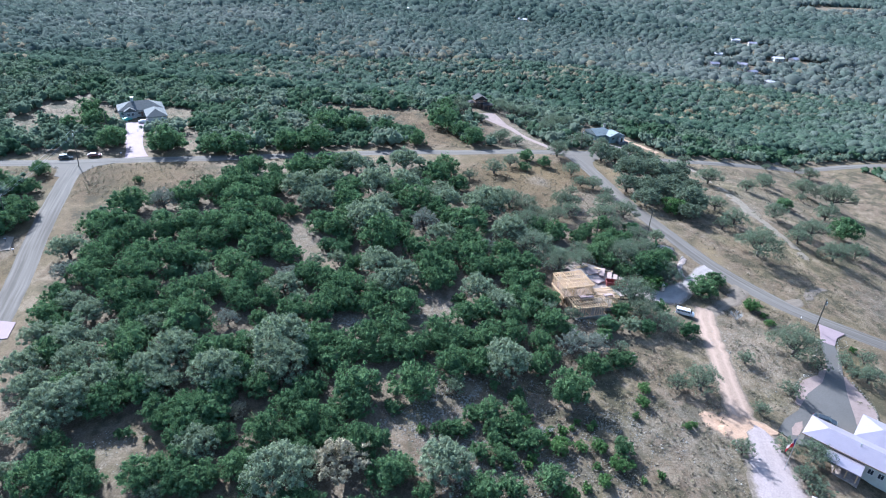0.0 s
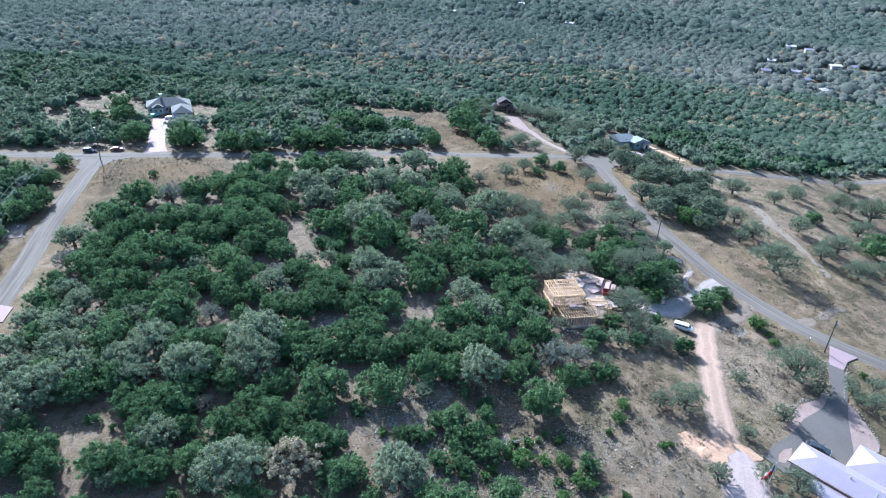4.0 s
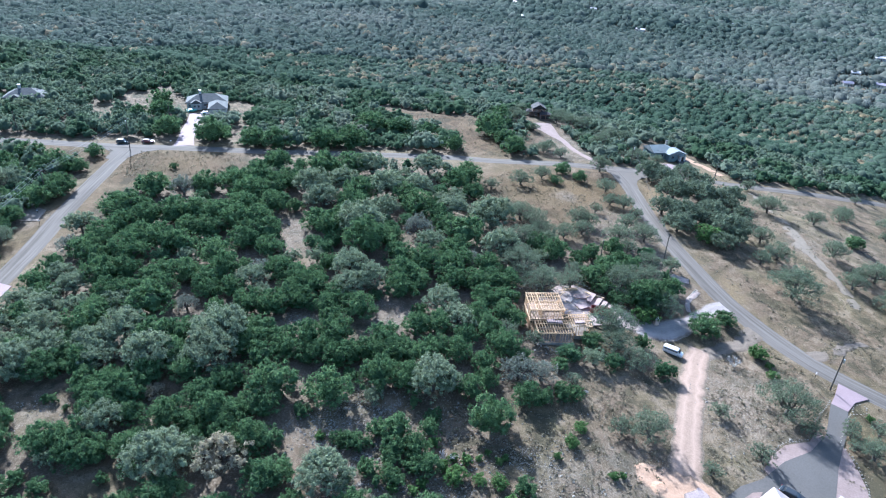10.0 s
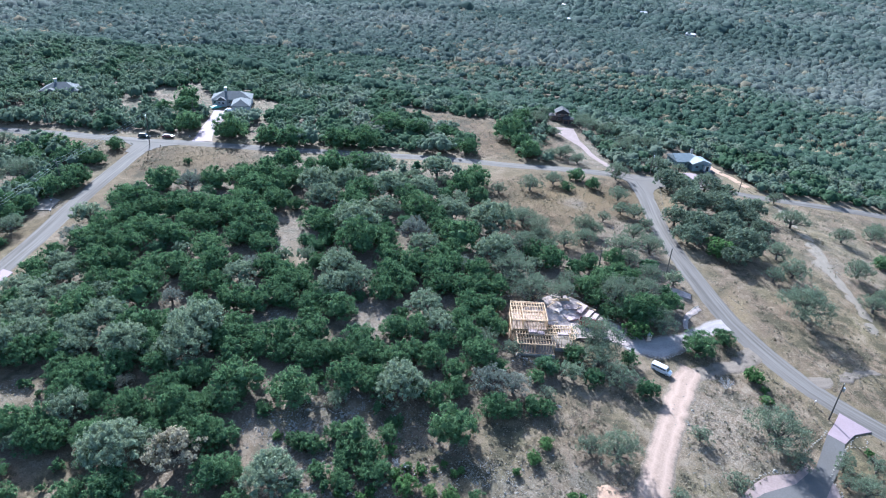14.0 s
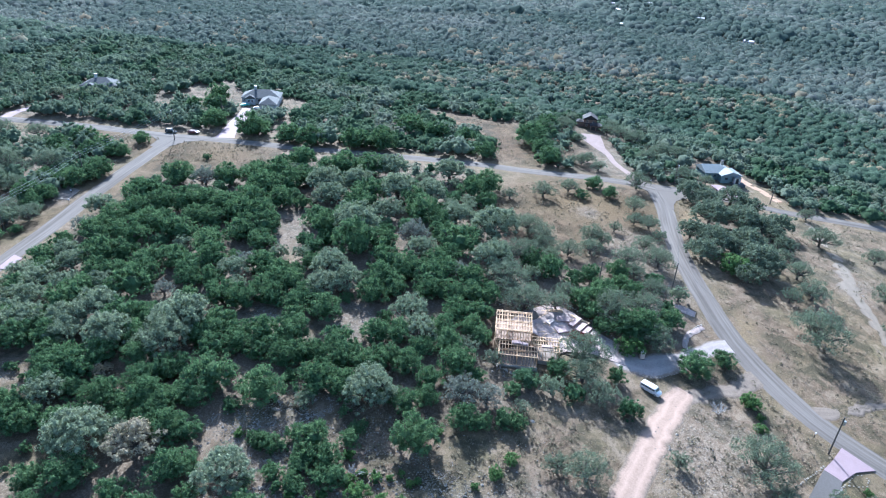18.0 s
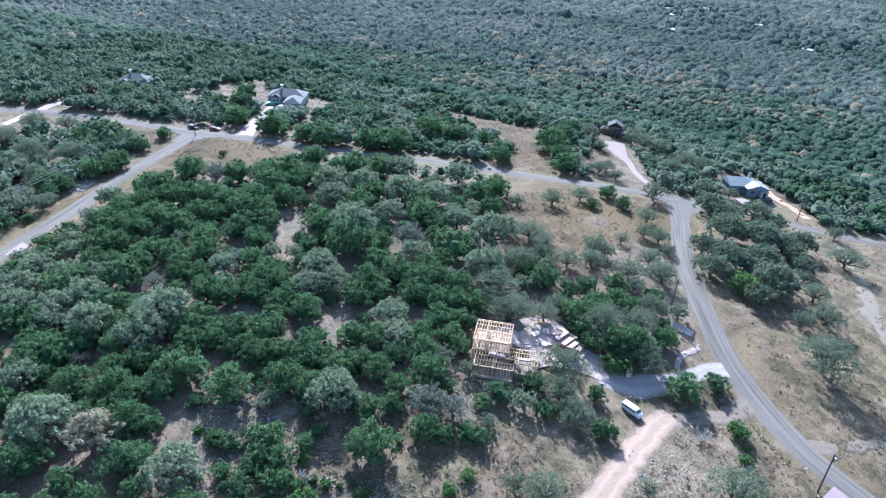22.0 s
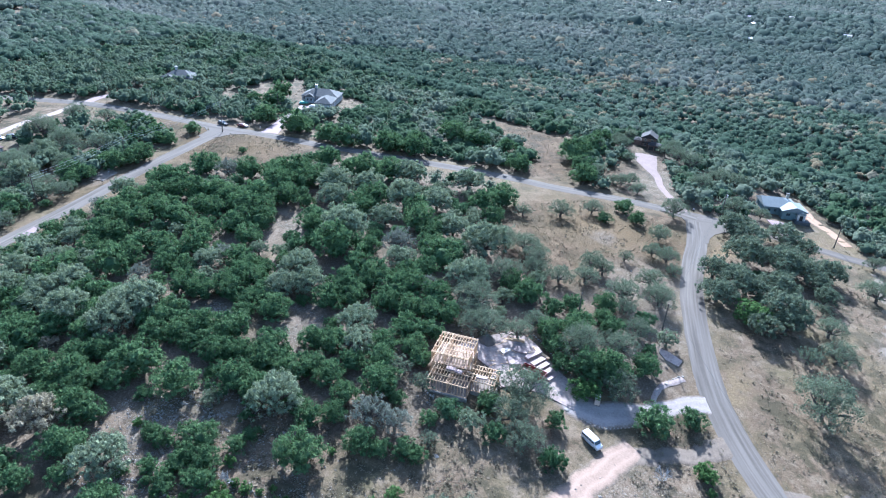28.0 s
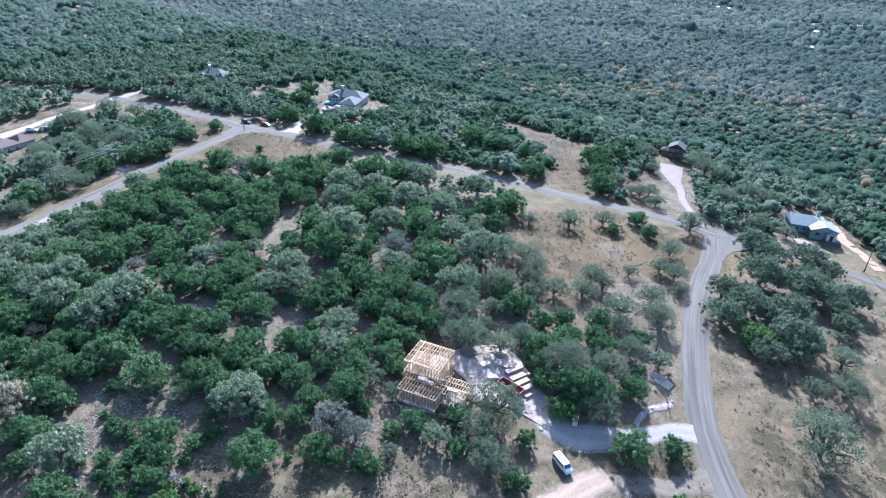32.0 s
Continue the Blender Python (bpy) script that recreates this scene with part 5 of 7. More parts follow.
wrng = np.random.default_rng(21)
wx, wy = scatter(wrng, -300, 270, 42, 350, 3.6)
keep = ~bare(wx, wy) & seen_side(wx, wy + 30)
wx, wy = wx[keep], wy[keep]
ww = wrng.choice([4.4, 5.8, 7.2, 8.8, 10.4], len(wx), p=[0.16, 0.22, 0.27, 0.22, 0.13]) * wrng.uniform(0.9, 1.1, len(wx))
mood = np.array([noise.noise(Vector((x / 26, y / 26, 3.1))) for x, y in zip(wx, wy)])
close, massed, jn, on_ = [], [], 0, 0
order = np.argsort(np.hypot(wx + 5, wy - 100) - 500 * inside(GROVE, wx, wy))
for i in order:
    x, y, w = float(wx[i]), float(wy[i]), float(ww[i])
    listed = -100 < x < 90 and y < 0.23 * x + 250
    if listed:
        w = min(w, 6.0)
    if not room(x, y, w, 0.40 if listed else 0.245):
        continue
    north = y > 0.23 * x + 252 or x < -128
    grove = inside(GROVE, x, y)
    if x < -126 and y < 0.3 * x + 256 and noise.noise(Vector((x / 14, y / 14, 7.7))) < -0.16:
        continue
    if grove and not room(x, y, w, 0.36):
        continue
    oak = 30 < x < 100 and 278 < y < 345 and wrng.uniform() < 0.75 or grove and wrng.uniform() < 0.8 or mood[i] + wrng.normal(0, 0.14) > (-0.12 if x < -126 else 0.05 if north else 0.22)
    if oak and not listed:
        w *= 1.2
        if not room(x, y, w, 0.24):
            continue
    near = -100 < x < 80 and y < 225 or grove
    if near and not oak and jn < 60:
        plant(JUNIPERS, "juniper_tree", JUN_LABEL, "tree", x, y, w, wrng, "junipers of the wood")
        jn += 1
    elif (near or grove) and oak and on_ < 70:
        plant(DENSE if grove else OAKS, "live_oak", "grey-green live oak crowded among junipers", "tree", x, y, w, wrng, "oaks of the wood")
        on_ += 1
    else:
        (close if near else massed).append((x, y, w, oak))
        taken.append((x, y, w))


def crown_mesh(name, lumps, ltone, tris, ttone, hubs, mat):
    """Joined crowns: soft rounded lumps of twigs, and loose leaves whose normals follow the clump that they grow on."""
    rng = np.random.default_rng(len(lumps))
    k, t = len(lumps), len(tris)
    lean = unit(unit(tris.mean(1) - hubs) * 0.8 + np.array([0, 0, 0.8]))
    face = np.cross(tris[:, 1] - tris[:, 0], tris[:, 2] - tris[:, 0])
    tris = np.where(((face * lean).sum(1) < 0)[:, None, None], tris[:, ::-1], tris)
    v = ICO_V[None] * (1 + rng.uniform(-0.2, 0.2, (k, 12, 1)))
    a = rng.uniform(0, 6.28, (k, 1))
    v = np.stack([v[..., 0] * np.cos(a) - v[..., 1] * np.sin(a), v[..., 0] * np.sin(a) + v[..., 1] * np.cos(a), v[..., 2]], -1)
    v = (v * lumps[:, None, 3:4] * np.array([1, 1, 0.85]) + lumps[:, None, :3]).reshape(-1, 3)
    f = (ICO_F[None] + 12 * np.arange(k)[:, None, None]).reshape(-1)
    me = bpy.data.meshes.new(name)
    me.vertices.add(12 * k + 3 * t)
    me.vertices.foreach_set("co", np.concatenate([v, tris.reshape(-1, 3)]).astype(np.float32).ravel())
    me.loops.add(60 * k + 3 * t)
    me.loops.foreach_set("vertex_index", np.concatenate([f, 12 * k + np.arange(3 * t)]).astype(np.int32))
    me.polygons.add(20 * k + t)
    me.polygons.foreach_set("loop_start", np.arange(0, 60 * k + 3 * t, 3, dtype=np.int32))
    me.polygons.foreach_set("use_smooth", np.concatenate([np.ones(20 * k, bool), np.zeros(t, bool)]))
    at = me.attributes.new("tone", "FLOAT", "FACE")
    at.data.foreach_set("value", np.concatenate([np.repeat(ltone, 20), ttone]).astype(np.float32))
    me.materials.append(mat)
    me.update(calc_edges=True)
    up = np.array([0, 0, 0.8])
    soft = np.concatenate([unit(unit(v - np.repeat(lumps[:, :3], 12, 0)) * 0.8 + up), np.repeat(lean, 3, 0)])
    me.normals_split_custom_set_from_vertices(soft)
    return me


def massed_trees(name, rows, rng, lumps, per, leaf):
    solid, stone, out, tones, hubs = [], [], [], [], []
    for x, y, w, oak in rows:
        k = 1.0 if y < 262 else 0.8
        l = oak_lumps(rng, w, int(lumps * 1.4))[0] if oak else juniper_lumps(rng, w, lumps)[0]
        l[:, 2] *= k
        l[:, 3] *= 1.5
        z = float(land(x, y))
        l[:, :3] += np.array([x, y, z - 0.1])
        r = w * (0.25 if oak else 0.29) * 0.84
        heart = np.array([[x, y, z + w * 0.31 * k, r], [x + 0.1 * w, y, z + w * 0.25 * k, r], [x - 0.07 * w, y + 0.09 * w, z + w * 0.25 * k, r], [x - 0.06 * w, y - 0.1 * w, z + w * 0.25 * k, r]])
        tone = (rng.uniform(0.5, 0.74) if x < -126 else rng.uniform(0.6, 0.95)) if oak else rng.uniform(0.0, 0.4)
        t = leaves(rng, l, per, leaf * (0.7 + 0.04 * w), 0.35, 0.4, (0.85, 1.15))
        body = np.concatenate([heart, l[::3] * np.array([1, 1, 1, 0.95])])
        hubs.append(np.repeat(l[:, :3], per, 0))
        solid.append(body)
        stone.append(np.full(len(body), tone))
        out.append(t)
        tones.append(np.full(len(t), tone))
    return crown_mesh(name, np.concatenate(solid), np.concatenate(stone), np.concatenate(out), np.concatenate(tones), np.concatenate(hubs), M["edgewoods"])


def crown_array(me):
    """The loose triangles of a crown, as an array."""
    v = np.empty(len(me.vertices) * 3, np.float32)
    me.vertices.foreach_get("co", v)
    return v.reshape(-1, 3, 3).astype(float)


def close_wood(rows, rng):
    """The rest of the near wood: full crowns, joined."""
    cache, out, tones = {}, [], []
    for x, y, w, oak in rows:
        kinds = sorted(OAKS if oak else JUNIPERS, key=lambda k: abs(math.log(k[2] / w)))[:3]
        _, me, w0 = kinds[rng.integers(0, len(kinds))]
        if me.name not in cache:
            cache[me.name] = crown_array(me)
        v, s, a = cache[me.name], w / w0, rng.uniform(0, 6.28)
        c, d = math.cos(a) * s, math.sin(a) * s
        p = np.stack([v[..., 0] * c - v[..., 1] * d + x, v[..., 0] * d + v[..., 1] * c + y, v[..., 2] * s * rng.uniform(0.9, 1.1) + float(land(x, y))], -1)
        out.append(p)
        tones.append(np.full(len(p), rng.uniform(0.5, 1.0) if oak else rng.uniform(0.0, 0.42)))
    return np.concatenate(out), np.concatenate(tones)


if close:
    v, tone = close_wood(close, wrng)
    tagged(new("woodland", tri_mesh("woodland", v, M["nearwoods"], tone)), "crowded junipers and oaks filling the wood", "trees", kind="stuff")
NAMES = [("woodland", "closed wood of junipers and live oaks beyond the road", lambda x, y: y > 0.23 * x + 252),
         ("woodland", "mixed scrub wood west of the side road", lambda x, y: x < -118),
         ("woodland", "dense juniper wood with small gaps", lambda x, y: True)]
rest = massed
for nm, label, test in NAMES:
    rows = [r for r in rest if test(r[0], r[1])]
    rest = [r for r in rest if not test(r[0], r[1])]
    if rows:
        tagged(new(nm, massed_trees(nm, rows, wrng, 20, 10, 0.28)), label, "trees", kind="stuff")


def far_woods(label, r0, r1, step, lumps, per, leaf, seed, mat):
    rng = np.random.default_rng(seed)
    x, y = scatter(rng, -r1 - 60, r1 * 0.68 + 60, 30, r1 + 60, step, 0.75)
    r = np.hypot(x - 40, y - 20)
    k = seen_side(x, y) & (r >= r0) & (r < r1)
    x, y = x[k], y[k]
    k = ~((x > -302) & (x < 272) & (y < 350)) & ~bare(x, y)
    x, y = x[k], y[k]
    n = len(x)
    w = step * rng.lognormal(0.38, 0.24, n)
    h = np.minimum(3.2 + w * 0.3, 6.5)
    mood = noise_field(x * 0.5 + 400, y * 0.5)
    autumn = np.clip(noise_field(x * 1.4, y * 1.4 + 90) * 4 + 0.6, 0, 2.2) * np.exp(-((y - 600) / 130) ** 2) * np.exp(-((x - 20) / 330) ** 2) * 0.2 + 0.01
    tone = np.clip(0.36 + 0.55 * mood + rng.normal(0, 0.16, n), 0, 0.84)
    tone = np.where(rng.uniform(size=n) < autumn, rng.uniform(0.88, 1.0, n), tone)
    c = np.repeat(np.stack([x, y, land(x, y), w], 1), lumps, 0)
    hh = np.repeat(h, lumps)
    m = len(c)
    spread, size = {1: (0.0, 0.47), 2: (0.16, 0.38)}.get(lumps, (0.23, 0.27))
    L = np.stack([c[:, 0] + rng.normal(0, spread, m) * c[:, 3], c[:, 1] + rng.normal(0, spread, m) * c[:, 3], c[:, 2] + hh * rng.uniform(0.40, 0.66, m), c[:, 3] * size * rng.uniform(0.85, 1.15, m)], 1)
    tl = np.repeat(tone, lumps)
    tris = leaves(rng, L, per, leaf, 0.6, 0.35, (0.9, 1.1))
    tagged(new("woodland", crown_mesh("woodland", L * np.array([1, 1, 1, 0.82]), tl, tris, np.repeat(tl, per), np.repeat(L[:, :3], per, 0), mat)), label, "trees", kind="stuff")


def noise_field(x, y):
    x, y = np.asarray(x), np.asarray(y)
    r = 0
    for s, a in ((0.021, 0.5), (0.043, 0.3), (0.009, 0.4)):
        r = r + a * np.sin(x * s + 1.7 * np.sin(y * s * 0.8 + a * 9)) * np.cos(y * s * 1.1 + 1.3 * np.sin(x * s * 0.7))
    return r


# haze painted as leaf colour: slight over the valley, stronger on the hills
far_woods("wooded slope of junipers and oaks below the road", 0, 450, 6.2, 6, 13, 0.44, 30, M["hazyvalleywoods"])
far_woods("wooded valley side with scattered autumn-brown crowns", 450, 640, 6.4, 3, 16, 0.6, 31, M["hazyvalleywoods"])
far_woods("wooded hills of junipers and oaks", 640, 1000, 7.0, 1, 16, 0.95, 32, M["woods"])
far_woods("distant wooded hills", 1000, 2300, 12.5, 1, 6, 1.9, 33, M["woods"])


# ---- houses ----
def turn(x, y, deg, z=None):
    p = on(x, y)
    return Matrix.Translation((x, y, p.z if z is None else z)) @ Matrix.Rotation(radians(deg), 4, "Z")


def hip_roof(x0, x1, y0, y1, z, rise, over=0.5, hips=(True, True), thick=0.18):
    """A roof over a rectangle, ridge along x; each end hipped or gabled."""
    x0, x1, y0, y1 = x0 - over, x1 + over, y0 - over, y1 + over
    half, ym = (y1 - y0) / 2, (y0 + y1) / 2
    a = x0 + (min(half, (x1 - x0) * 0.45) if hips[0] else 0)
    b = x1 - (min(half, (x1 - x0) * 0.45) if hips[1] else 0)
    bm = bmesh.new()
    lo = [bm.verts.new(p) for p in ((x0, y0, z - thick), (x1, y0, z - thick), (x1, y1, z - thick), (x0, y1, z - thick))]
    e = [bm.verts.new(p) for p in ((x0, y0, z), (x1, y0, z), (x1, y1, z), (x0, y1, z))]
    r = [bm.verts.new((a, ym, z + rise)), bm.verts.new((b, ym, z + rise))]
    for f in ((e[0], e[1], r[1], r[0]), (e[2], e[3], r[0], r[1]), (e[3], e[0], r[0]), (e[1], e[2], r[1]), lo[::-1]):
        bm.faces.new(f)
    for i in range(4):
        bm.faces.new((lo[i], lo[(i + 1) % 4], e[(i + 1) % 4], e[i]))
    return bm


def window(parent, x, y, z, w, h, deg, frame_mat):
    """A window on a wall that faces along -y, turned by deg about z."""
    m = Matrix.Translation((x, y, z)) @ Matrix.Rotation(radians(deg), 4, "Z")
    bm = bmesh.new()
    for a, b, c, d in ((-w / 2, w / 2, 0, 0.1), (-w / 2, w / 2, h - 0.1, h), (-w / 2, -w / 2 + 0.09, 0.1, h - 0.1), (w / 2 - 0.09, w / 2, 0.1, h - 0.1), (-0.03, 0.03, 0.1, h - 0.1)):
        block(a, b, -0.07, 0.05, c, d, 0, bm)
    f = part("window_frame", bm, frame_mat, parent, m=m)
    part("pane", block(-w / 2 + 0.08, w / 2 - 0.08, -0.03, 0.01, 0.08, h - 0.08), M["glass"], f)


def door_panel(parent, name, x, y, z, w, h, deg, mat, label=""):
    m = Matrix.Translation((x, y, z)) @ Matrix.Rotation(radians(deg), 4, "Z")
    bm = block(-w / 2, w / 2, -0.06, 0.04, 0, h, 0.01)
    for k in range(4):
        block(-w / 2 + 0.1, w / 2 - 0.1, -0.09, -0.05, 0.12 + k * h / 4, (k + 1) * h / 4 - 0.06, 0, bm)
    part(name, bm, mat, parent, label, m)


def seams(parent, x0, x1, y, z0, ym, z1, step, mat):
    """Standing seams up one slope of a metal roof, from the eave (y, z0) to the ridge (ym, z1)."""
    run, slope = ym - y, math.atan2(z1 - z0, abs(ym - y))
    length = math.hypot(run, z1 - z0)
    me = None
    x = x0 + step / 2
    while x < x1:
        if me is None:
            bm = block(-0.03, 0.03, 0, length, 0, 0.03)
            me = bpy.data.meshes.new("seam")
            bm.to_mesh(me)
            bm.free()
            me.materials.append(mat)
        m = Matrix.Translation((x, y, z0)) @ Matrix.Rotation(math.pi if run < 0 else 0, 4, "Z") @ Matrix.Rotation(slope, 4, "X")
        part("seam", me, None, parent, m=m)
        x += step


def chimney(parent, x, y, z0, z1, mat, cap):
    bm = block(x - 0.55, x + 0.55, y - 0.45, y + 0.45, z0, z1, 0.04)
    c = part("chimney", bm, mat, parent)
    part("chimney_cap", block(x - 0.7, x + 0.7, y - 0.6, y + 0.6, z1, z1 + 0.25, 0.05), cap, c, "pale chimney cap")


def wing(h, x0, x1, y0, y1, base, eave, rise, wall_mat, roof_mat, over=0.5, along="x", hips=(True, True)):
    part("wall", block(x0, x1, y0, y1, base, eave - 0.02), wall_mat, h)
    if not all(hips):
        bm = bmesh.new()
        ends = (x0, x1) if along == "x" else (y0, y1)
        for k, hp in enumerate(hips):
            if hp:
                continue
            e = ends[k] + (0.12 if k == 0 else -0.12)
            if along == "x":
                pts = [(e, y0, eave - 0.03), (e, y1, eave - 0.03), (e, (y0 + y1) / 2, eave + rise * 0.9)]
                d = Vector((0.2 if k == 0 else -0.2, 0, 0))
            else:
                pts = [(x0, e, eave - 0.03), (x1, e, eave - 0.03), ((x0 + x1) / 2, e, eave + rise * 0.9)]
                d = Vector((0, 0.2 if k == 0 else -0.2, 0))
            a, b = [bm.verts.new(p) for p in pts], [bm.verts.new(Vector(p) + d) for p in pts]
            bm.faces.new(a), bm.faces.new(b[::-1])
            for i in range(3):
                bm.faces.new((a[i], b[i], b[(i + 1) % 3], a[(i + 1) % 3]))
        part("gable", bm, wall_mat, h)
    if along == "x":
        return part("roof", hip_roof(x0, x1, y0, y1, eave, rise, over, hips), roof_mat, h)
    bm = hip_roof(y0, y1, -x1, -x0, eave, rise, over, hips)
    bmesh.ops.rotate(bm, verts=bm.verts, cent=(0, 0, 0), matrix=Matrix.Rotation(radians(90), 3, "Z"))
    return part("roof", bm, roof_mat, h)


def white_house():
    h = thing("house", "pale stone house with grey shingle hip roof and chimney", "house", turn(-141, 275, 28))
    wing(h, 0, 18.5, 0, 11, -0.5, 3.0, 2.9, M["ashlar"], M["shingle"])
    wing(h, 10.5, 18.4, -12.5, -0.3, -0.5, 2.9, 2.3, M["ashlar"], M["shingle"], along="y")
    wing(h, 2.2, 6.8, -2.0, 0.2, -0.5, 3.0, 1.7, M["ashlar"], M["shingle"], 0.35, "y", (False, True))
    chimney(h, 6.2, 5.6, 3.2, 7.4, M["ashlar"], M["white"])
    for x in (1.2, 3.6, 5.4, 8.2):
        window(h, x, -2.02 if 2 < x < 7 else -0.02, 0.9, 1.1, 1.4, 0, M["white"])
    for y in (-10.5, -7.0, -2.5, 2.5, 6.5):
        window(h, 18.45, y, 0.8, 1.1, 1.5, 90, M["white"])
    for y in (-9.5, -4.5):
        door_panel(h, "garage_door", 10.48, y, 0, 2.7, 2.2, -90, M["white"], "white panelled garage door")
    door_panel(h, "door", 9.3, -0.02, 0, 1.0, 2.1, 0, M["logs"], "brown front door")


def tin_house():
    h = thing("house", "grey-green house under a pale metal roof", "house", turn(80.2, 296, 25) @ Matrix.Scale(0.92, 4))
    r = wing(h, 0, 13.0, 0, 10.5, -1.5, 3.0, 2.4, M["greensiding"], M["bluetin"], 0.6, "x", (False, True))
    seams(r, -0.4, 8.0, -0.55, 3.02, 5.2, 5.38, 0.9, M["bluetin"])
    wing(h, 6.2, 15.2, -3.4, 6.5, -1.5, 3.0, 1.8, M["greensiding"], M["bluetin"], 0.6, "y", (False, True))
    wing(h, 11.6, 14.4, -5.0, -3.5, -1.5, 2.5, 0.9, M["cream"], M["bluetin"], 0.25, "y", (False, False))
    for x in (11.7, 14.3):
        part("post", block(x - 0.14, x + 0.14, -5.25, -4.97, -1.5, 2.48, 0.02), M["white"], h)
    part("porch", block(10.6, 16.4, -6.6, -3.45, -1.5, -0.1), M["shingle"], h, "dark paved porch")
    window(h, 8.4, -3.42, 0.8, 1.6, 1.3, 0, M["greensiding"])
    for x in (2.0, 4.4):
        window(h, x, -0.02, 0.8, 1.1, 1.3, 0, M["greensiding"])
    door_panel(h, "door", 13.0, -5.02, -0.1, 1.2, 2.1, 0, M["darkroof"], "dark front door")
    chimney(h, 10.5, 7.6, 4.0, 6.3, M["stone"], M["shingle"])


def cabin():
    h = thing("house", "dark brown two-storey house among live oaks", "house", turn(21.5, 327, 12) @ Matrix.Scale(0.78, 4))
    wing(h, 0, 8, 0, 8, -0.5, 5.2, 2.6, M["logs"], M["darkroof"], 0.7, "y", (False, False))
    wing(h, 4.5, 11, -5.5, -0.2, -0.5, 2.8, 1.5, M["logs"], M["darkroof"], 0.5, "x", (True, True))
    wing(h, -4, -0.1, 1, 6, -0.5, 2.9, 1.2, M["logs"], M["darkroof"], 0.5, "y", (True, True))
    part("balcony", block(0.3, 4.2, -1.6, -0.05, 2.5, 2.7), M["darkroof"], h)
    for x in (0.4, 4.1):
        part("post", block(x - 0.1, x + 0.1, -1.5, -1.3, -0.5, 2.5), M["darkroof"], h)
    for x, z in ((2.2, 3.2), (6.0, 3.2), (2.2, 0.6)):
        window(h, x, -0.02, z, 1.3, 1.4, 0, M["tan"])
    for x in (6.2, 9.3):
        door_panel(h, "garage_door", x, -5.52, -0.1, 2.5, 2.2, 0, M["darkroof"], "dark garage door")


def stone_house():
    h = thing("house", "pale stone house with bright standing-seam metal roofs", "house", turn(81.4, 98.3, -43, 0.9))
    r = wing(h, 0, 23, 0, 6.5, -2.5, 3.4, 1.4, M["cream"], M["tinroof"], 0.55)
    seams(r, 3.4, 19.5, -0.5, 3.43, 3.25, 4.78, 0.5, M["tinroof"])
    seams(r, 3.4, 7.2, 7.0, 3.43, 3.25, 4.78, 0.5, M["tinroof"])
    part("fascia", block(-0.6, 23.6, -0.62, -0.56, 3.14, 3.38), M["decking"], h, "brown fascia board")
    part("fascia", block(-0.62, -0.56, -0.55, 7.05, 3.14, 3.38), M["decking"], h, "brown fascia board")
    part("fascia", block(-0.6, 7.3, 7.06, 7.12, 3.14, 3.38), M["decking"], h, "brown fascia board")
    part("wall", block(8.0, 16.5, 6.52, 15.9, -3.0, 2.98), M["cream"], h)
    r = part("roof", hip_roof(8.0, 16.5, 7.7, 15.9, 3.1, 1.35, 0.5, (True, True)), M["tinroof"], h)
    seams(r, 11.8, 13.0, 7.25, 3.13, 11.8, 4.43, 0.5, M["tinroof"])
    part("porch_roof", hip_roof(4.9, 11.2, -3.9, 0.6, 2.55, 0.5, 0.2, (False, False)), M["tinroof"], h)
    for x in (5.1, 7.1, 9.1, 11.0):
        part("post", block(x - 0.12, x + 0.12, -3.8, -3.56, -2.5, 2.4, 0.02), M["lumber"], h)
    part("porch", block(4.4, 11.6, -4.2, 0.0, -2.5, 0.1), M["gravel"], h, "shaded stone porch floor")
    for x in (2.2, 12.6, 14.4, 16.4):
        window(h, x, -0.02, 1.0, 1.1, 1.4, 0, M["white"])
    for y in (1.8, 4.7):
        window(h, -0.02, y, 1.0, 1.0, 1.3, -90, M["white"])
    for y in (9.6, 13.0):
        door_panel(h, "garage_door", 7.98, y, -1.2, 2.8, 2.4, -90, M["white"], "white panelled garage door")
    for x, y in ((9.4, 2.6), (14.2, 2.0)):
        part("roof_vent", tube([(x, y, 4.3), (x, y, 5.2)], [0.12, 0.12], 8), M["chrome"], h, "small metal roof vent")
    s = thing("shed", "small outbuilding with a bright metal roof", "shed", turn(71.5, 76, -27))
    wing(s, 0, 7, 0, 5.5, -0.6, 2.8, 1.3, M["cream"], M["tinroof"], 0.5)
    window(s, 2.5, 5.52, 0.9, 1.0, 1.1, 180, M["white"])


def ranch_house():
    h = thing("house", "tan house with a brown shingle hip roof", "house", turn(-187, 126, 18))
    wing(h, 0, 17, 0, 11, -0.8, 3.2, 2.8, M["cream"], M["brownroof"], 0.6, "x", (True, True))
    wing(h, 9, 16.8, 10.8, 17, -0.8, 3.1, 2.2, M["cream"], M["brownroof"], 0.6, "y", (True, True))
    for y in (2.0, 5.5, 9.0):
        window(h, 17.02, y, 0.8, 1.1, 1.4, 90, M["white"])
    for x in (3.0, 8.0, 13.0):
        window(h, x, -0.02, 0.8, 1.1, 1.4, 0, M["white"])


def grey_house():
    h = thing("house", "grey-roofed house half hidden behind trees", "house", turn(-212, 243, 30))
    wing(h, 0, 16, 0, 11, -0.8, 3.2, 3.0, M["ashlar"], M["shingle"])
    wing(h, 3, 8, -3, 0.2, -0.8, 3.2, 1.8, M["ashlar"], M["shingle"], 0.4, "y", (False, True))
    chimney(h, 6, 5.5, 4.0, 7.6, M["ashlar"], M["white"])
    for x in (1.5, 5.5, 10.5, 13.5):
        window(h, x, -3.02 if 3 < x < 8 else -0.02, 0.8, 1.1, 1.4, 0, M["white"])


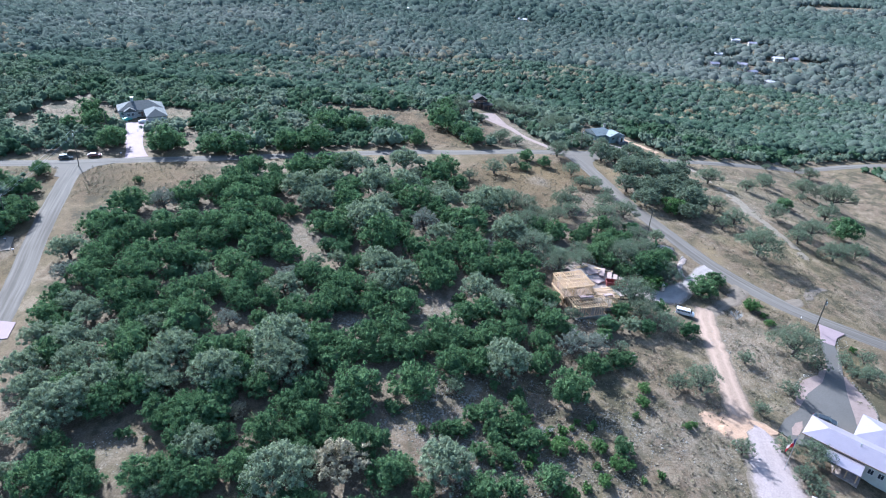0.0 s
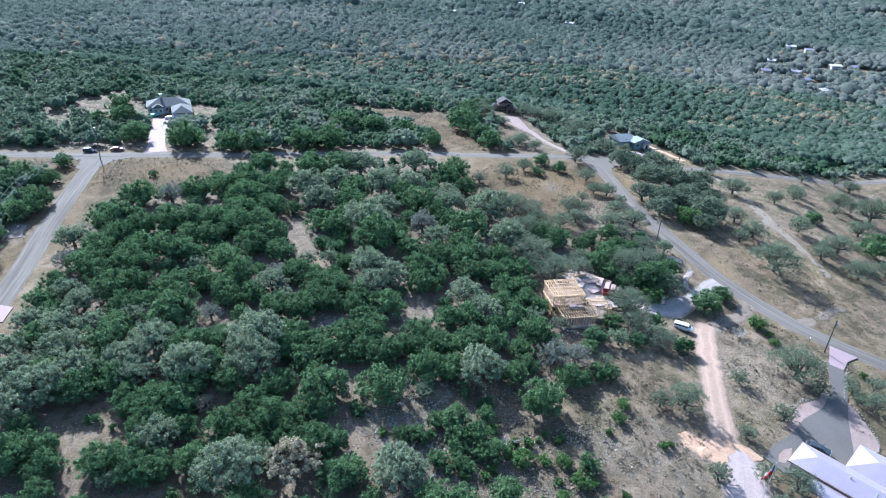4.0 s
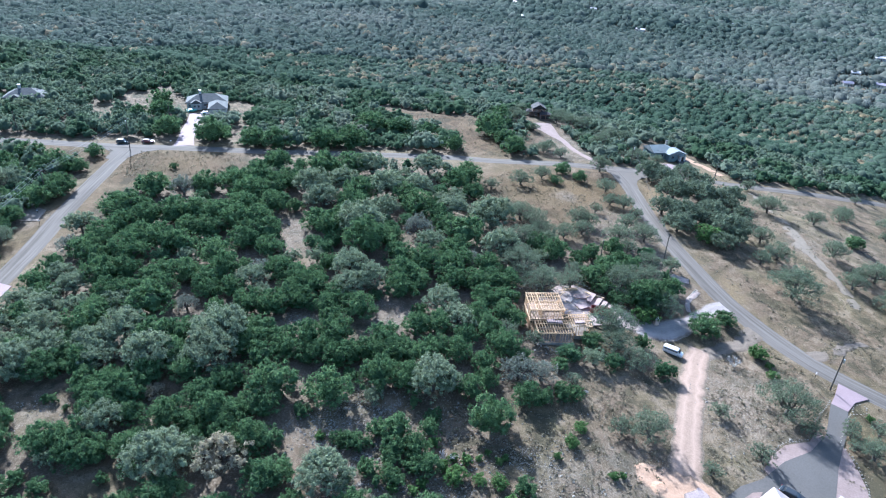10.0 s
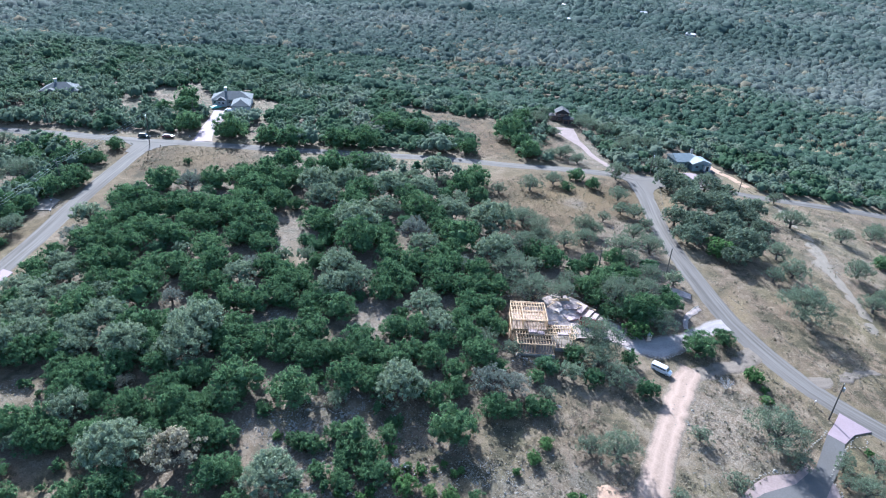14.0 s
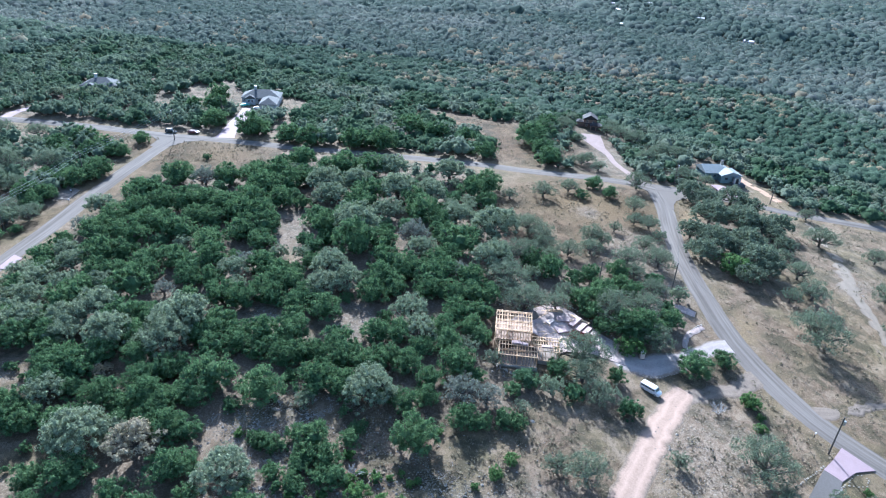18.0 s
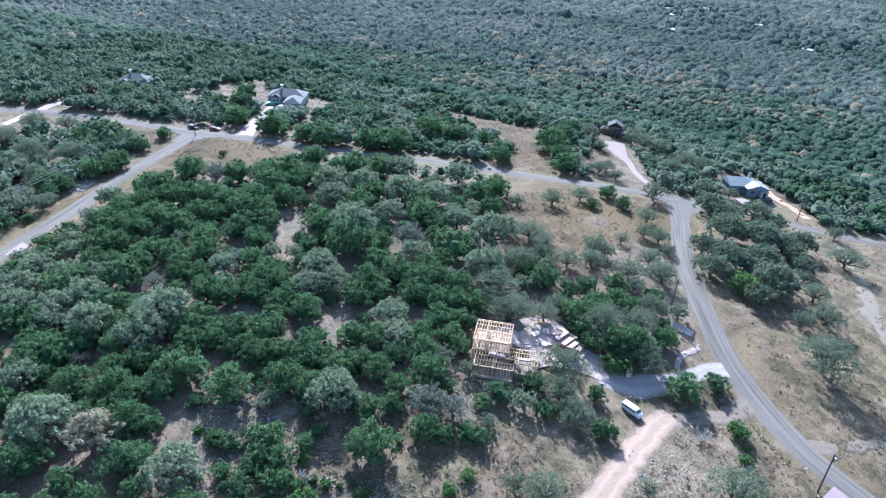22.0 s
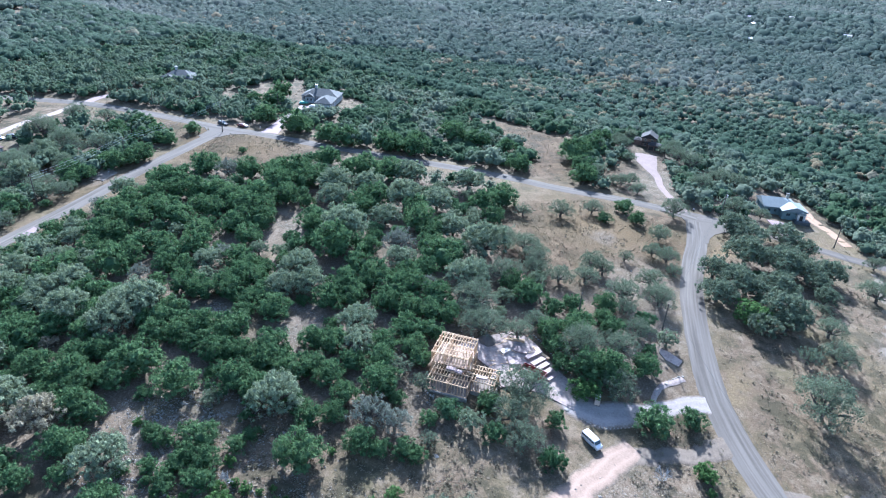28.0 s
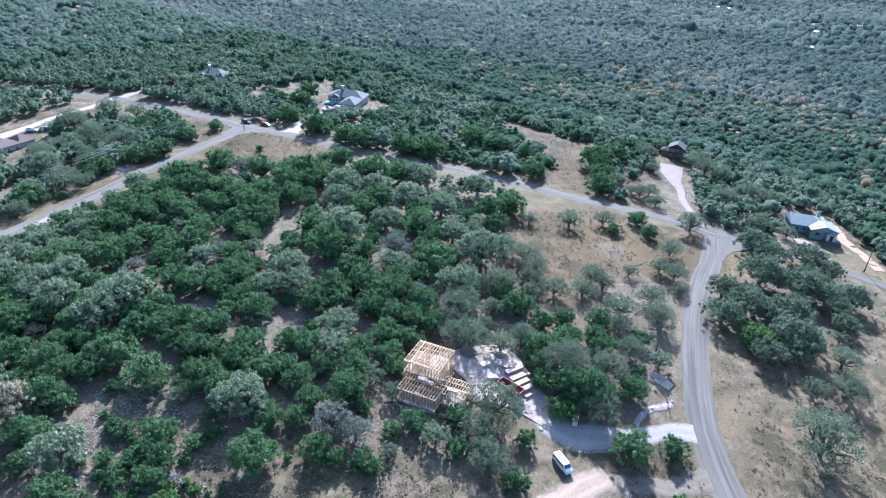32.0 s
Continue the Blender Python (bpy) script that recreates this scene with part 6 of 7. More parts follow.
white_house(), tin_house(), cabin(), stone_house(), ranch_house(), grey_house()


def far_house(x, y, deg, l, w, wall_mat, roof_mat):
    h = thing("farmhouse", "small distant house with a pale roof in the woods", "house", turn(x, y, deg), "distant houses")
    wing(h, -l / 2, l / 2, -w / 2, w / 2, -1.5, 3.2, 1.6, wall_mat, roof_mat, 0.5, "x", (False, False))
    for k in (-0.25, 0.25):
        window(h, l * k, -w / 2 - 0.02, 0.9, 1.6, 1.4, 0, M["white"])
    door_panel(h, "door", 0, -w / 2 - 0.02, 0, 1.0, 2.1, 0, M["darkroof"])


frng = random.Random(8)
for x, y in FAR_HOMES:
    far_house(x, y, frng.uniform(-40, 40), frng.uniform(8, 13), frng.uniform(6, 8), M["cream"] if frng.random() < 0.5 else M["ashlar"], M["white"] if frng.random() < 0.6 else M["tinroof"])


# ---- timber frame under construction ----
def framed_house():
    h = thing("timber_frame_house", "unfinished two-storey house of bare yellow studs and joists", "house", turn(37.0, 136.3, 15.5, 6.6) @ Matrix.Scale(1.07, 4))
    stick = {}

    def beam(name, x0, y0, z0, x1, y1, z1, w=0.09, d=0.14):
        a, b = Vector((x0, y0, z0)), Vector((x1, y1, z1))
        key = round((b - a).length, 2), w, d
        if key not in stick:
            bm = block(-w / 2, w / 2, -d / 2, d / 2, 0, key[0])
            stick[key] = bpy.data.meshes.new(name)
            bm.to_mesh(stick[key])
            bm.free()
            stick[key].materials.append(M["lumber"])
        part(name, stick[key], None, h, m=Matrix.Translation(a) @ (b - a).to_track_quat("Z", "Y").to_matrix().to_4x4())

    def frame_wall(x0, y0, x1, y1, z, height, step=0.6, gap=None):
        n = max(1, round(math.hypot(x1 - x0, y1 - y0) / step))
        beam("plate", x0, y0, z + 0.05, x1, y1, z + 0.05, 0.14, 0.1)
        beam("plate", x0, y0, z + height, x1, y1, z + height, 0.14, 0.14)
        for k in range(n + 1):
            f = k / n
            if gap and gap[0] < f < gap[1]:
                continue
            beam("stud", x0 + (x1 - x0) * f, y0 + (y1 - y0) * f, z + 0.1, x0 + (x1 - x0) * f, y0 + (y1 - y0) * f, z + height - 0.05)

    # footing and slab under an L of three bays
    foot = block(0.8, 9.4, -2.95, -2.65, -1.7, 0.6)
    block(0.8, 1.1, -2.65, 2.1, -1.4, 0.6, 0, foot)
    block(-0.2, 0.8, 2.1, 2.4, -1.2, 0.6, 0, foot)
    block(-0.2, 0.1, 2.4, 9.8, -1.2, 0.6, 0, foot)
    block(9.4, 14.2, -0.2, 0.1, -1.8, 0.6, 0, foot)
    block(13.9, 14.2, 0.1, 5.2, -1.8, 0.6, 0, foot)
    part("footing", foot, M["stone"], h, "pale block footing wall")
    for a, b, c, d in ((1.1, 9.2, -2.6, 2.35), (0.15, 7.8, 2.4, 9.6), (9.25, 13.85, 0.15, 5.0)):
        part("floor", block(a, b, c, d, 0.3, 0.55), M["path"], h, "pale concrete floor slab")
    for a in ((1, -2.6, 9.2, -2.6), (1, -2.6, 1, 2.4), (9.2, -2.6, 9.2, 0), (9.2, 0, 14, 0), (14, 0, 14, 5), (8, 5, 14, 5), (8, 5, 8, 9.6), (0, 9.6, 8, 9.6), (0, 2.4, 0, 9.6), (0, 2.4, 8, 2.4), (5, -2.5, 5, 2.3), (0.1, 6, 7.9, 6)):
        frame_wall(*a, 0.6, 2.5, 0.62, (0.4, 0.55))
    # joists of the open decks
    for k in range(14):
        beam("joist", 1.1 + k * 0.62, -2.6, 3.25, 1.1 + k * 0.62, 2.4, 3.25, 0.07, 0.22)
    for y in (-1.0, 0.7):
        beam("beam", 1, y, 3.42, 9.2, y, 3.42, 0.12, 0.14)
    for k in range(9):
        beam("joist", 9.4 + k * 0.56, 0, 3.25, 9.4 + k * 0.56, 5, 3.25, 0.07, 0.22)
    for y in (1.7, 3.3):
        beam("beam", 8.2, y, 3.42, 14, y, 3.42, 0.14, 0.16)
    part("deck", block(0.1, 7.9, 2.5, 9.5, 3.30, 3.38), M["decking"], h, "sheets of brown floor decking")
    # upper storey, walls and the first roof members
    for a in ((0, 2.5, 7.8, 2.5), (0, 2.5, 0, 9.6), (0, 9.6, 7.8, 9.6), (7.8, 2.5, 7.8, 9.6), (2.6, 2.6, 2.6, 9.5), (2.7, 6.0, 7.7, 6.0)):
        frame_wall(*a, 3.42, 2.45, 0.6, (0.42, 0.6))
    for k in range(14):
        beam("rafter", 0.02 + k * 0.6, 2.1, 6.0, 0.02 + k * 0.6, 9.9, 6.0, 0.07, 0.20)
    for y in (2.45, 4.2, 6.0, 7.8, 9.65):
        beam("blocking", -0.1, y, 6.15, 7.9, y, 6.15, 0.14, 0.10)
    for x in (1.22, 2.42):
        beam("rafter", x, 2.0, 6.16, x, 9.9, 6.16, 0.12, 0.12)
    for k in range(5):
        beam("brace", 0.4 + k * 1.5, 2.52, 3.5, 1.3 + k * 1.5, 2.52, 5.8, 0.05, 0.1)
    for x in (8.6, 9.0):
        beam("ladder_rail", x, 5.9, 0.0, x - 0.5, 5.6, 3.6, 0.05, 0.08)


framed_house()


def bundle(x, y, z, deg, l, w, t, mat, label):
    """Wrapped sheets left on the open deck of the timber frame."""
    b = thing("sheet_bundle", label, "building material", Matrix.Translation((x, y, z)) @ Matrix.Rotation(radians(deg), 4, "Z"), "bundles on the deck")
    part("sheets", block(-l / 2, l / 2, -w / 2, w / 2, 0, t, 0.02), mat, b)
    for k in (-0.3, 0.3):
        part("band", block(l * k - 0.03, l * k + 0.03, -w / 2 - 0.01, w / 2 + 0.01, -0.005, t + 0.01), M["tyre"], b)


for u, v, z, d, l, w in ((4.6, 1.4, 3.5, 4, 2.0, 1.2), (6.4, 1.0, 3.5, -6, 1.6, 1.0), (11.2, 1.0, 3.5, 3, 2.4, 0.9)):
    p = Matrix.Translation((37.0, 136.3, 6.6)) @ Matrix.Rotation(radians(15.5), 4, "Z") @ Matrix.Scale(1.07, 4) @ Vector((u, v, z))
    bundle(p.x, p.y, p.z, 15.5 + d, l, w, 0.35, M["pink"], "wrapped bundle of pinkish sheets on the open joists")


def box_stack(x, y, deg, l, w, layers, mat, label):
    t = thing("material_stack", label, "building material", turn(x, y, deg), "stacks on the site")
    for k in (-0.4, 0.0, 0.4):
        part("bearer", block(-l / 2, l / 2, w * k - 0.05, w * k + 0.05, 0.05, 0.18), M["lumber"], t)
    for k in range(layers):
        part("board_pack", block(-l / 2 + 0.03 * k, l / 2 - 0.02 * k, -w / 2, w / 2, 0.18 + k * 0.36, 0.18 + (k + 1) * 0.36 - 0.03, 0.02), mat, t)


PINK, SHEETS = "pallet of pale pink-wrapped boards on gravel", "low stack of pale pinkish sheets on gravel"
for x, y, d, l, w, n, mat, lab in ((51.6, 159.1, 72, 4.8, 1.3, 2, "pink", PINK), (53.5, 157.9, 73, 4.2, 1.3, 2, "pink", PINK), (55.0, 157.1, 74, 4.0, 1.25, 2, "pink", PINK), (56.6, 156.4, 75, 3.6, 1.2, 2, "pink", PINK), (58.0, 155.9, 78, 3.0, 1.0, 1, "pink", PINK),
                                   (48.5, 158.9, 18, 3.2, 2.2, 1, "pink", SHEETS), (49.2, 154.4, 40, 3.2, 2.6, 1, "pink", SHEETS), (52.1, 161.3, -19, 6.4, 0.7, 1, "lumber", "long stack of fresh lumber"), (46.0, 161.4, 25, 3.6, 0.9, 1, "lumber", "low stack of fresh lumber"), (45.8, 156.0, 70, 2.4, 1.4, 1, "tan", "flat tan sheets lying on gravel")):
    box_stack(x, y, d, l, w, n, M[mat], lab)


def skip():
    t = thing("skip_trailer", "open dark-red steel waste trailer", "trailer", turn(54.4, 153.6, -2))
    part("floor", block(-2.9, 2.9, -1.05, 1.05, 0.45, 0.55), M["skip"], t)
    for y in (-1.05, 1.05):
        part("side", block(-2.9, 2.9, y - 0.05, y + 0.05, 0.55, 1.75, 0.01), M["skip"], t)
        for k in range(6):
            part("rib", block(-2.6 + k * 1.04, -2.5 + k * 1.04, y - 0.11 if y < 0 else y + 0.05, y - 0.05 if y < 0 else y + 0.11, 0.45, 1.75), M["skip"], t)
    for x in (-2.9, 2.9):
        part("end", block(x - 0.05, x + 0.05, -1.0, 1.0, 0.55, 1.75, 0.01), M["skip"], t)
    part("tongue", tube([(2.9, 0, 0.5), (4.2, 0, 0.45)], [0.07, 0.06], 6), M["skip"], t)
    for x in (-0.6, 0.5):
        for y in (-1.25, 1.25):
            wheel(t, x, y, 0.36, 0.2)


def wheel(parent, x, y, r, w):
    bm = tube([(x, y - w / 2, r), (x, y - w / 2 + 0.03, r), (x, y + w / 2 - 0.03, r), (x, y + w / 2, r)], [r * 0.9, r, r, r * 0.9], 14)
    t = part("tyre", bm, M["tyre"], parent)
    part("rim", tube([(x, y - w / 2 - 0.01, r), (x, y + w / 2 + 0.01, r)], [r * 0.58, r * 0.58], 10), M["chrome"], t)


skip()


def toilet():
    t = thing("portable_toilet", "tan plastic portable toilet under the trees", "toilet cabin", turn(69.1, 156.3, 20))
    part("cabin", block(-0.55, 0.55, -0.55, 0.55, 0.12, 2.1, 0.04), M["tan"], t)
    part("skid", block(-0.6, 0.6, -0.6, 0.6, 0.0, 0.12), M["tyre"], t)
    part("roof", hip_roof(-0.56, 0.56, -0.56, 0.56, 2.12, 0.22, 0.04), M["white"], t, "white domed roof")
    d = part("door", block(-0.4, 0.4, -0.6, -0.55, 0.2, 1.95, 0.01), M["tan"], t)
    part("handle", block(0.28, 0.34, -0.65, -0.6, 1.0, 1.15), M["tyre"], d)
    part("vent_pipe", tube([(0.4, 0.4, 2.1), (0.4, 0.4, 2.6)], [0.06, 0.06], 8), M["white"], t)


toilet()


# ---- vehicles ----
def body_loft(sections, z_mat=None):
    """A car body from side stations: (x, half width, z bottom, z top, half width at top)."""
    bm = bmesh.new()
    rings = []
    for x, w, z0, z1, wt in sections:
        zs = z0 + (z1 - z0) * 0.55
        rings.append([bm.verts.new(p) for p in ((x, -w * 0.94, z0), (x, -w, zs), (x, -wt, z1), (x, wt, z1), (x, w, zs), (x, w * 0.94, z0))])
    for a, b in zip(rings, rings[1:]):
        for k in range(6):
            bm.faces.new((a[k], a[(k + 1) % 6], b[(k + 1) % 6], b[k]))
    bm.faces.new(rings[0][::-1])
    bm.faces.new(rings[-1])
    bmesh.ops.bevel(bm, geom=[e for e in bm.edges if e.calc_face_angle(0) > 0.6], offset=0.04, segments=2, affect="EDGES")
    return bm


def car(name, label, x, y, deg, kind, paint, z=None):
    t = thing(name, label, "van" if kind == "van" else "car", turn(x, y, deg, z) @ Matrix.Scale(0.87 if kind == "van" else 1.0, 4))
    if kind == "van":
        L, W, sill, belt, top = 5.5, 1.0, 0.35, 1.15, 2.1
        body = [(-2.75, 0.95, sill, 1.9, 0.86), (-2.6, W, sill, 2.05, 0.88), (1.1, W, sill, top, 0.88), (1.45, W, sill, 1.98, 0.86), (2.0, W, sill, 1.28, 0.92), (2.6, 0.97, sill, 1.1, 0.88), (2.75, 0.9, 0.45, 0.95, 0.82)]
        panes = [(-2.45, -1.5), (-1.35, -0.45), (-0.3, 0.55), (0.7, 1.45)]
        zlo, zhi, shield, rear = 1.28, 1.82, (1.50, 1.96, 1.95, 1.32), -2.78
    else:
        suv = kind == "suv"
        top, sill = (1.75, 0.35) if suv else (1.42, 0.28)
        body = [(-2.35, 0.85, sill + 0.1, 0.95, 0.75), (-2.2, 0.92, sill, 1.05, 0.82), (0.9, 0.92, sill, 1.05, 0.84), (2.0, 0.9, sill, 0.92, 0.8), (2.35, 0.8, sill + 0.1, 0.75, 0.7)]
        panes = [(-1.6, -0.75), (-0.65, 0.25), (0.32, 0.75)]
        zlo, zhi, shield, rear = 1.08, top - 0.12, (0.62, top - 0.08, 1.12, 1.06), -2.0
        b = -2.15 if suv else -1.7
        part("cabin", body_loft([(b, 0.80, 1.0, 1.12, 0.74), (b + 0.25, 0.82, 1.0, top - 0.03, 0.66), (0.45, 0.82, 1.0, top, 0.66), (1.15, 0.82, 1.0, 1.1, 0.74)]), paint, t)
    part("body", body_loft(body), paint, t)
    side = 0.965 if kind == "van" else 0.775
    for a, b2 in panes:
        for s in (-1, 1):
            part("side_window", block(a, b2, s * side - 0.02, s * side + 0.02, zlo, zhi, 0.0), M["glass"], t)
    bm = bmesh.new()
    x0, z1, x1, z0 = shield
    w = 0.82 if kind == "van" else 0.66
    vs = [bm.verts.new(p) for p in ((x0 + 0.02, -w, z1), (x0 + 0.02, w, z1), (x1 + 0.04, w, z0), (x1 + 0.04, -w, z0))]
    bm.faces.new(vs)
    r = bmesh.ops.extrude_face_region(bm, geom=bm.faces[:])
    for v in [g for g in r["geom"] if isinstance(g, bmesh.types.BMVert)]:
        v.co += Vector((0.03, 0, 0.03))
    part("windscreen", bm, M["glass"], t)
    part("rear_window", block(rear - 0.02, rear + 0.05, -0.6, 0.6, zlo + 0.05, zhi - 0.05), M["glass"], t)
    for s in (-1, 1):
        for wx in ((-1.75, 1.75) if kind == "van" else (-1.42, 1.45)):
            wheel(t, wx, s * (0.90 if kind == "van" else 0.82), 0.36 if kind != "sedan" else 0.32, 0.22)
        fx, fz = (2.74, 0.75) if kind == "van" else (2.30, 0.72)
        part("headlight", block(fx - 0.06, fx + 0.03, s * 0.62 - 0.13, s * 0.62 + 0.13, fz - 0.08, fz + 0.08, 0.01), M["chrome"], t)
        part("tail_light", block(body[0][0] - 0.03, body[0][0] + 0.03, s * 0.72 - 0.08, s * 0.72 + 0.08, 0.75, 1.0), M["red"], t)
        part("mirror", block((1.35 if kind == "van" else 0.75), (1.5 if kind == "van" else 0.9), s * 1.1 - 0.1, s * 1.1 + 0.1, 1.15, 1.35, 0.02), paint, t)
    part("bumper", block(body[-1][0] - 0.05, body[-1][0] + 0.08, -0.85, 0.85, 0.38, 0.58, 0.02), M["chrome"], t)
    part("bumper", block(body[0][0] - 0.08, body[0][0] + 0.05, -0.85, 0.85, 0.38, 0.58, 0.02), M["chrome"], t)


car("van", "white passenger van with dark side windows on gravel", 72.4, 145.4, -25, "van", M["vanpaint"])
car("parked_car", "black sport utility car parked on the road verge", -136.7, 221.6, 14, "suv", M["blackpaint"])
car("parked_car", "dark red saloon parked on the road verge", -128.0, 225.6, 16, "sedan", M["redpaint"])
car("parked_car", "teal saloon parked beside the driveway", -136.5, 271.5, 60, "sedan", M["greenpaint"])
car("parked_car", "white saloon parked on the concrete drive", -128.2, 270.5, 20, "sedan", M["vanpaint"])
car("parked_car", "black saloon parked beside the metal-roofed house", 90.4, 105.4, -30, "sedan", M["blackpaint"])
car("parked_car", "silver pick-up style car beside the ranch driveway", -190.6, 152.0, 40, "suv", M["silver"])
car("parked_car", "dark sport utility car beside the ranch driveway", -187.4, 156.2, 55, "suv", M["blackpaint"])


# ---- poles and wires ----
tops = {}


def utility_pole(key, x, y, height, arm, deg=0.0, box=False, lean=(0, 0)):
    t = thing("utility_pole", "dark wooden utility pole with cross-arm" if arm else "dark plain wooden utility pole", "pole", turn(x, y, deg), "utility poles")
    part("post", tube([(0, 0, -0.5), (lean[0] * 0.5, lean[1] * 0.5, height / 2), (lean[0], lean[1], height)], [0.19, 0.165, 0.13], 8), M["pole"], t)
    if arm:
        a = part("crossarm", block(lean[0] - 1.15, lean[0] + 1.15, lean[1] - 0.06, lean[1] + 0.06, height - 0.55, height - 0.42), M["pole"], t)
        for k in (-1.05, 1.05):
            part("insulator", tube([(lean[0] + k, lean[1], height - 0.42), (lean[0] + k, lean[1], height - 0.2)], [0.06, 0.04], 6), M["ashlar"], a)
    part("insulator", tube([(lean[0], lean[1], height), (lean[0], lean[1], height + 0.2)], [0.06, 0.04], 6), M["ashlar"], t)
    if box:
        part("transformer", tube([(0.36, 0, height - 1.9), (0.36, 0, height - 0.9)], [0.24, 0.24], 10), M["chrome"], t, "grey transformer can")
    tops[key] = turn(x, y, deg) @ Vector((lean[0], lean[1], height + 0.15))


utility_pole("one", 109.6, 144.2, 10.2, False, 0, True)
utility_pole("two", 73.4, 187.4, 10.0, False, 0, False)
utility_pole("three", -128.4, 214.6, 13.4, True, 20, True, (0.5, 0.3))
utility_pole("four", -125.8, 168.2, 10.3, True, 20)
utility_pole("five", 105.6, 284.6, 8.5, False)
utility_pole("six", 54.0, 179.6, 8.0, False)
utility_pole("seven", 68.5, 277.5, 9.5, False, 0, True)
utility_pole("eight", -181.6, 217, 9.0, False)
utility_pole("nine", -115, 130.1, 10.3, True, 20)
utility_pole("ten", -137, 255, 8.0, False)


def wire(a, b, off=(0, 0, 0), sag=0.8, r=0.022, mat="wire"):
    p, q = tops[a] + Vector(off), tops[b] + Vector(off)
    pts = [p.lerp(q, k / 8) - Vector((0, 0, 4 * sag * (k / 8) * (1 - k / 8))) for k in range(9)]
    ob = part("power_line", tube(pts, [r] * 9, 4, cap=False), M[mat])
    tagged(ob, "thin pale overhead power line", "cable", "power lines")


for a, b in (("two", "seven"), ("seven", "five"), ("three", "eight"), ("two", "one")):
    wire(a, b, (0, 0, 0), 0.9)
wire("seven", "two", (0.25, 0, -1.2), 1.0)
for a, b in (("three", "four"), ("four", "nine")):
    for k in (-1.0, 1.0):
        wire(a, b, (k, -0.3 * k, -0.35), 0.7, 0.027, "brightwire")
    wire(a, b, (0, 0, -1.6), 0.9, 0.027, "brightwire")
wire("three", "ten", (0, 0, -1.0), 0.5)


# ---- walls, stones and small things ----
def stone_mesh(seed):
    rng = random.Random(seed)
    bm = bmesh.new()
    bmesh.ops.create_icosphere(bm, subdivisions=1, radius=0.5)
    for v in bm.verts:
        v.co = Vector((v.co.x * 1.25, v.co.y, v.co.z * 0.75)) * rng.uniform(0.8, 1.15)
    me = bpy.data.meshes.new("stone")
    bm.to_mesh(me)
    bm.free()
    me.materials.append(M["stone"])
    return me


STONES = [stone_mesh(s) for s in range(5)]


def stone_edge(label, pts, size, step, seed, layers=1):
    rng = random.Random(seed)
    line = smooth_line(pts, 0.8)
    t = thing("stone_wall", label, "wall", Matrix.Translation(on(*line[0][:2])))
    z0 = on(*line[0][:2])
    last = None
    for p in line:
        if last is not None and np.linalg.norm(p[:2] - last) < step:
            continue
        last = p[:2]
        for k in range(layers):
            x, y = p[0] + rng.uniform(-0.15, 0.15), p[1] + rng.uniform(-0.15, 0.15)
            s = size * rng.uniform(0.75, 1.25)
            m = Matrix.Translation(on(x, y, s * 0.25 + k * size * 0.55) - z0) @ Matrix.Rotation(rng.uniform(0, 6.28), 4, "Z") @ Matrix.Diagonal((s, s, s, 1))
            part("stone", STONES[rng.randrange(5)], None, t, m=m)


stone_edge("low wall of pale limestone beside the asphalt", [(89.2, 116.2), (92.4, 120.0), (96.2, 122.1), (98.4, 123.4)], 0.3, 0.34, 1, 2)
stone_edge("low wall of pale limestone beside the drive", [(101.8, 130.2), (104, 133.5), (106.6, 137.2), (108.2, 139.6)], 0.3, 0.34, 2, 2)
stone_edge("curved low limestone wall beside the drive", [(111.9, 136.6), (108.3, 130.3), (105.9, 125.4), (106.8, 122.6), (107.4, 118), (107.3, 112.7), (105.6, 109)], 0.3, 0.34, 3, 2)
stone_edge("pale limestone ring round a planting bed", [(112.6, 137), (115.5, 138.2), (117, 140.8), (115.6, 141.6), (113.4, 139.6), (112.6, 137)], 0.32, 0.36, 4, 1)
stone_edge("row of white limestone along the gravel drive", [(82.2, 176.6), (80.2, 173.4), (78.8, 168.2), (79.4, 165.0)], 0.6, 0.55, 5, 1)
stone_edge("row of rubble along the site drive", [(63, 158.6), (60, 160.4), (56, 162.2), (52, 164.4), (47.5, 166.2)], 0.45, 0.6, 6, 1)
stone_edge("rubble along the gravel turning", [(79.5, 157.8), (76, 153.6), (72, 150.6), (67.5, 149.8)], 0.35, 0.7, 7, 1)
stone_edge("rubble heaped below the timber frame", [(36.8, 137.2), (37.6, 134.0), (41.5, 132.4), (45, 132)], 0.5, 0.6, 8, 2)
sheet("site_gravel", [(36, 150.5), (39, 157), (44, 164.5), (50, 163.5), (58, 159), (64, 157.5), (66, 151), (58, 150), (52, 147), (49, 142), (47, 148.5)], M["gravel"], "trampled pinkish gravel of the building site", "gravel", 0.19)
sheet("concrete_pad", [(74.6, 182.8), (76.7, 183.0), (80.6, 181.9), (80.4, 179.4), (77.3, 179.6), (75.2, 181.0)], M["gravel"], "pale concrete culvert apron beside the road", "pavement", 0.2)
ribbon("gravel_path", smooth_line([(78.9, 165.3, 0.6), (78.8, 168.5, 0.7), (79.5, 171.2, 0.8), (82.6, 176.1, 0.9)], 1.0), 0, M["gravel"], "narrow white gravel path along the stones", "path", 0.2, ragged=0.15)
sheet("patio", [(79.9, 99.8), (80.8, 101.8), (82.6, 103.6), (84.6, 104.4), (83.6, 102.4), (81.2, 99.6)], M["pinkgravel"], "pale paving at the end of the house", "pavement", 0.27)
sheet("gravel_bed", [(101.5, 127.4), (98.6, 122.8), (96.4, 121.7), (92.6, 119.5), (89.2, 115.6), (86.2, 110.6), (86.9, 109.5), (91.4, 114.4), (98.1, 119.7), (102.6, 125.8)], M["pinkgravel"], "pinkish gravel bed beside the asphalt", "gravel", 0.19)
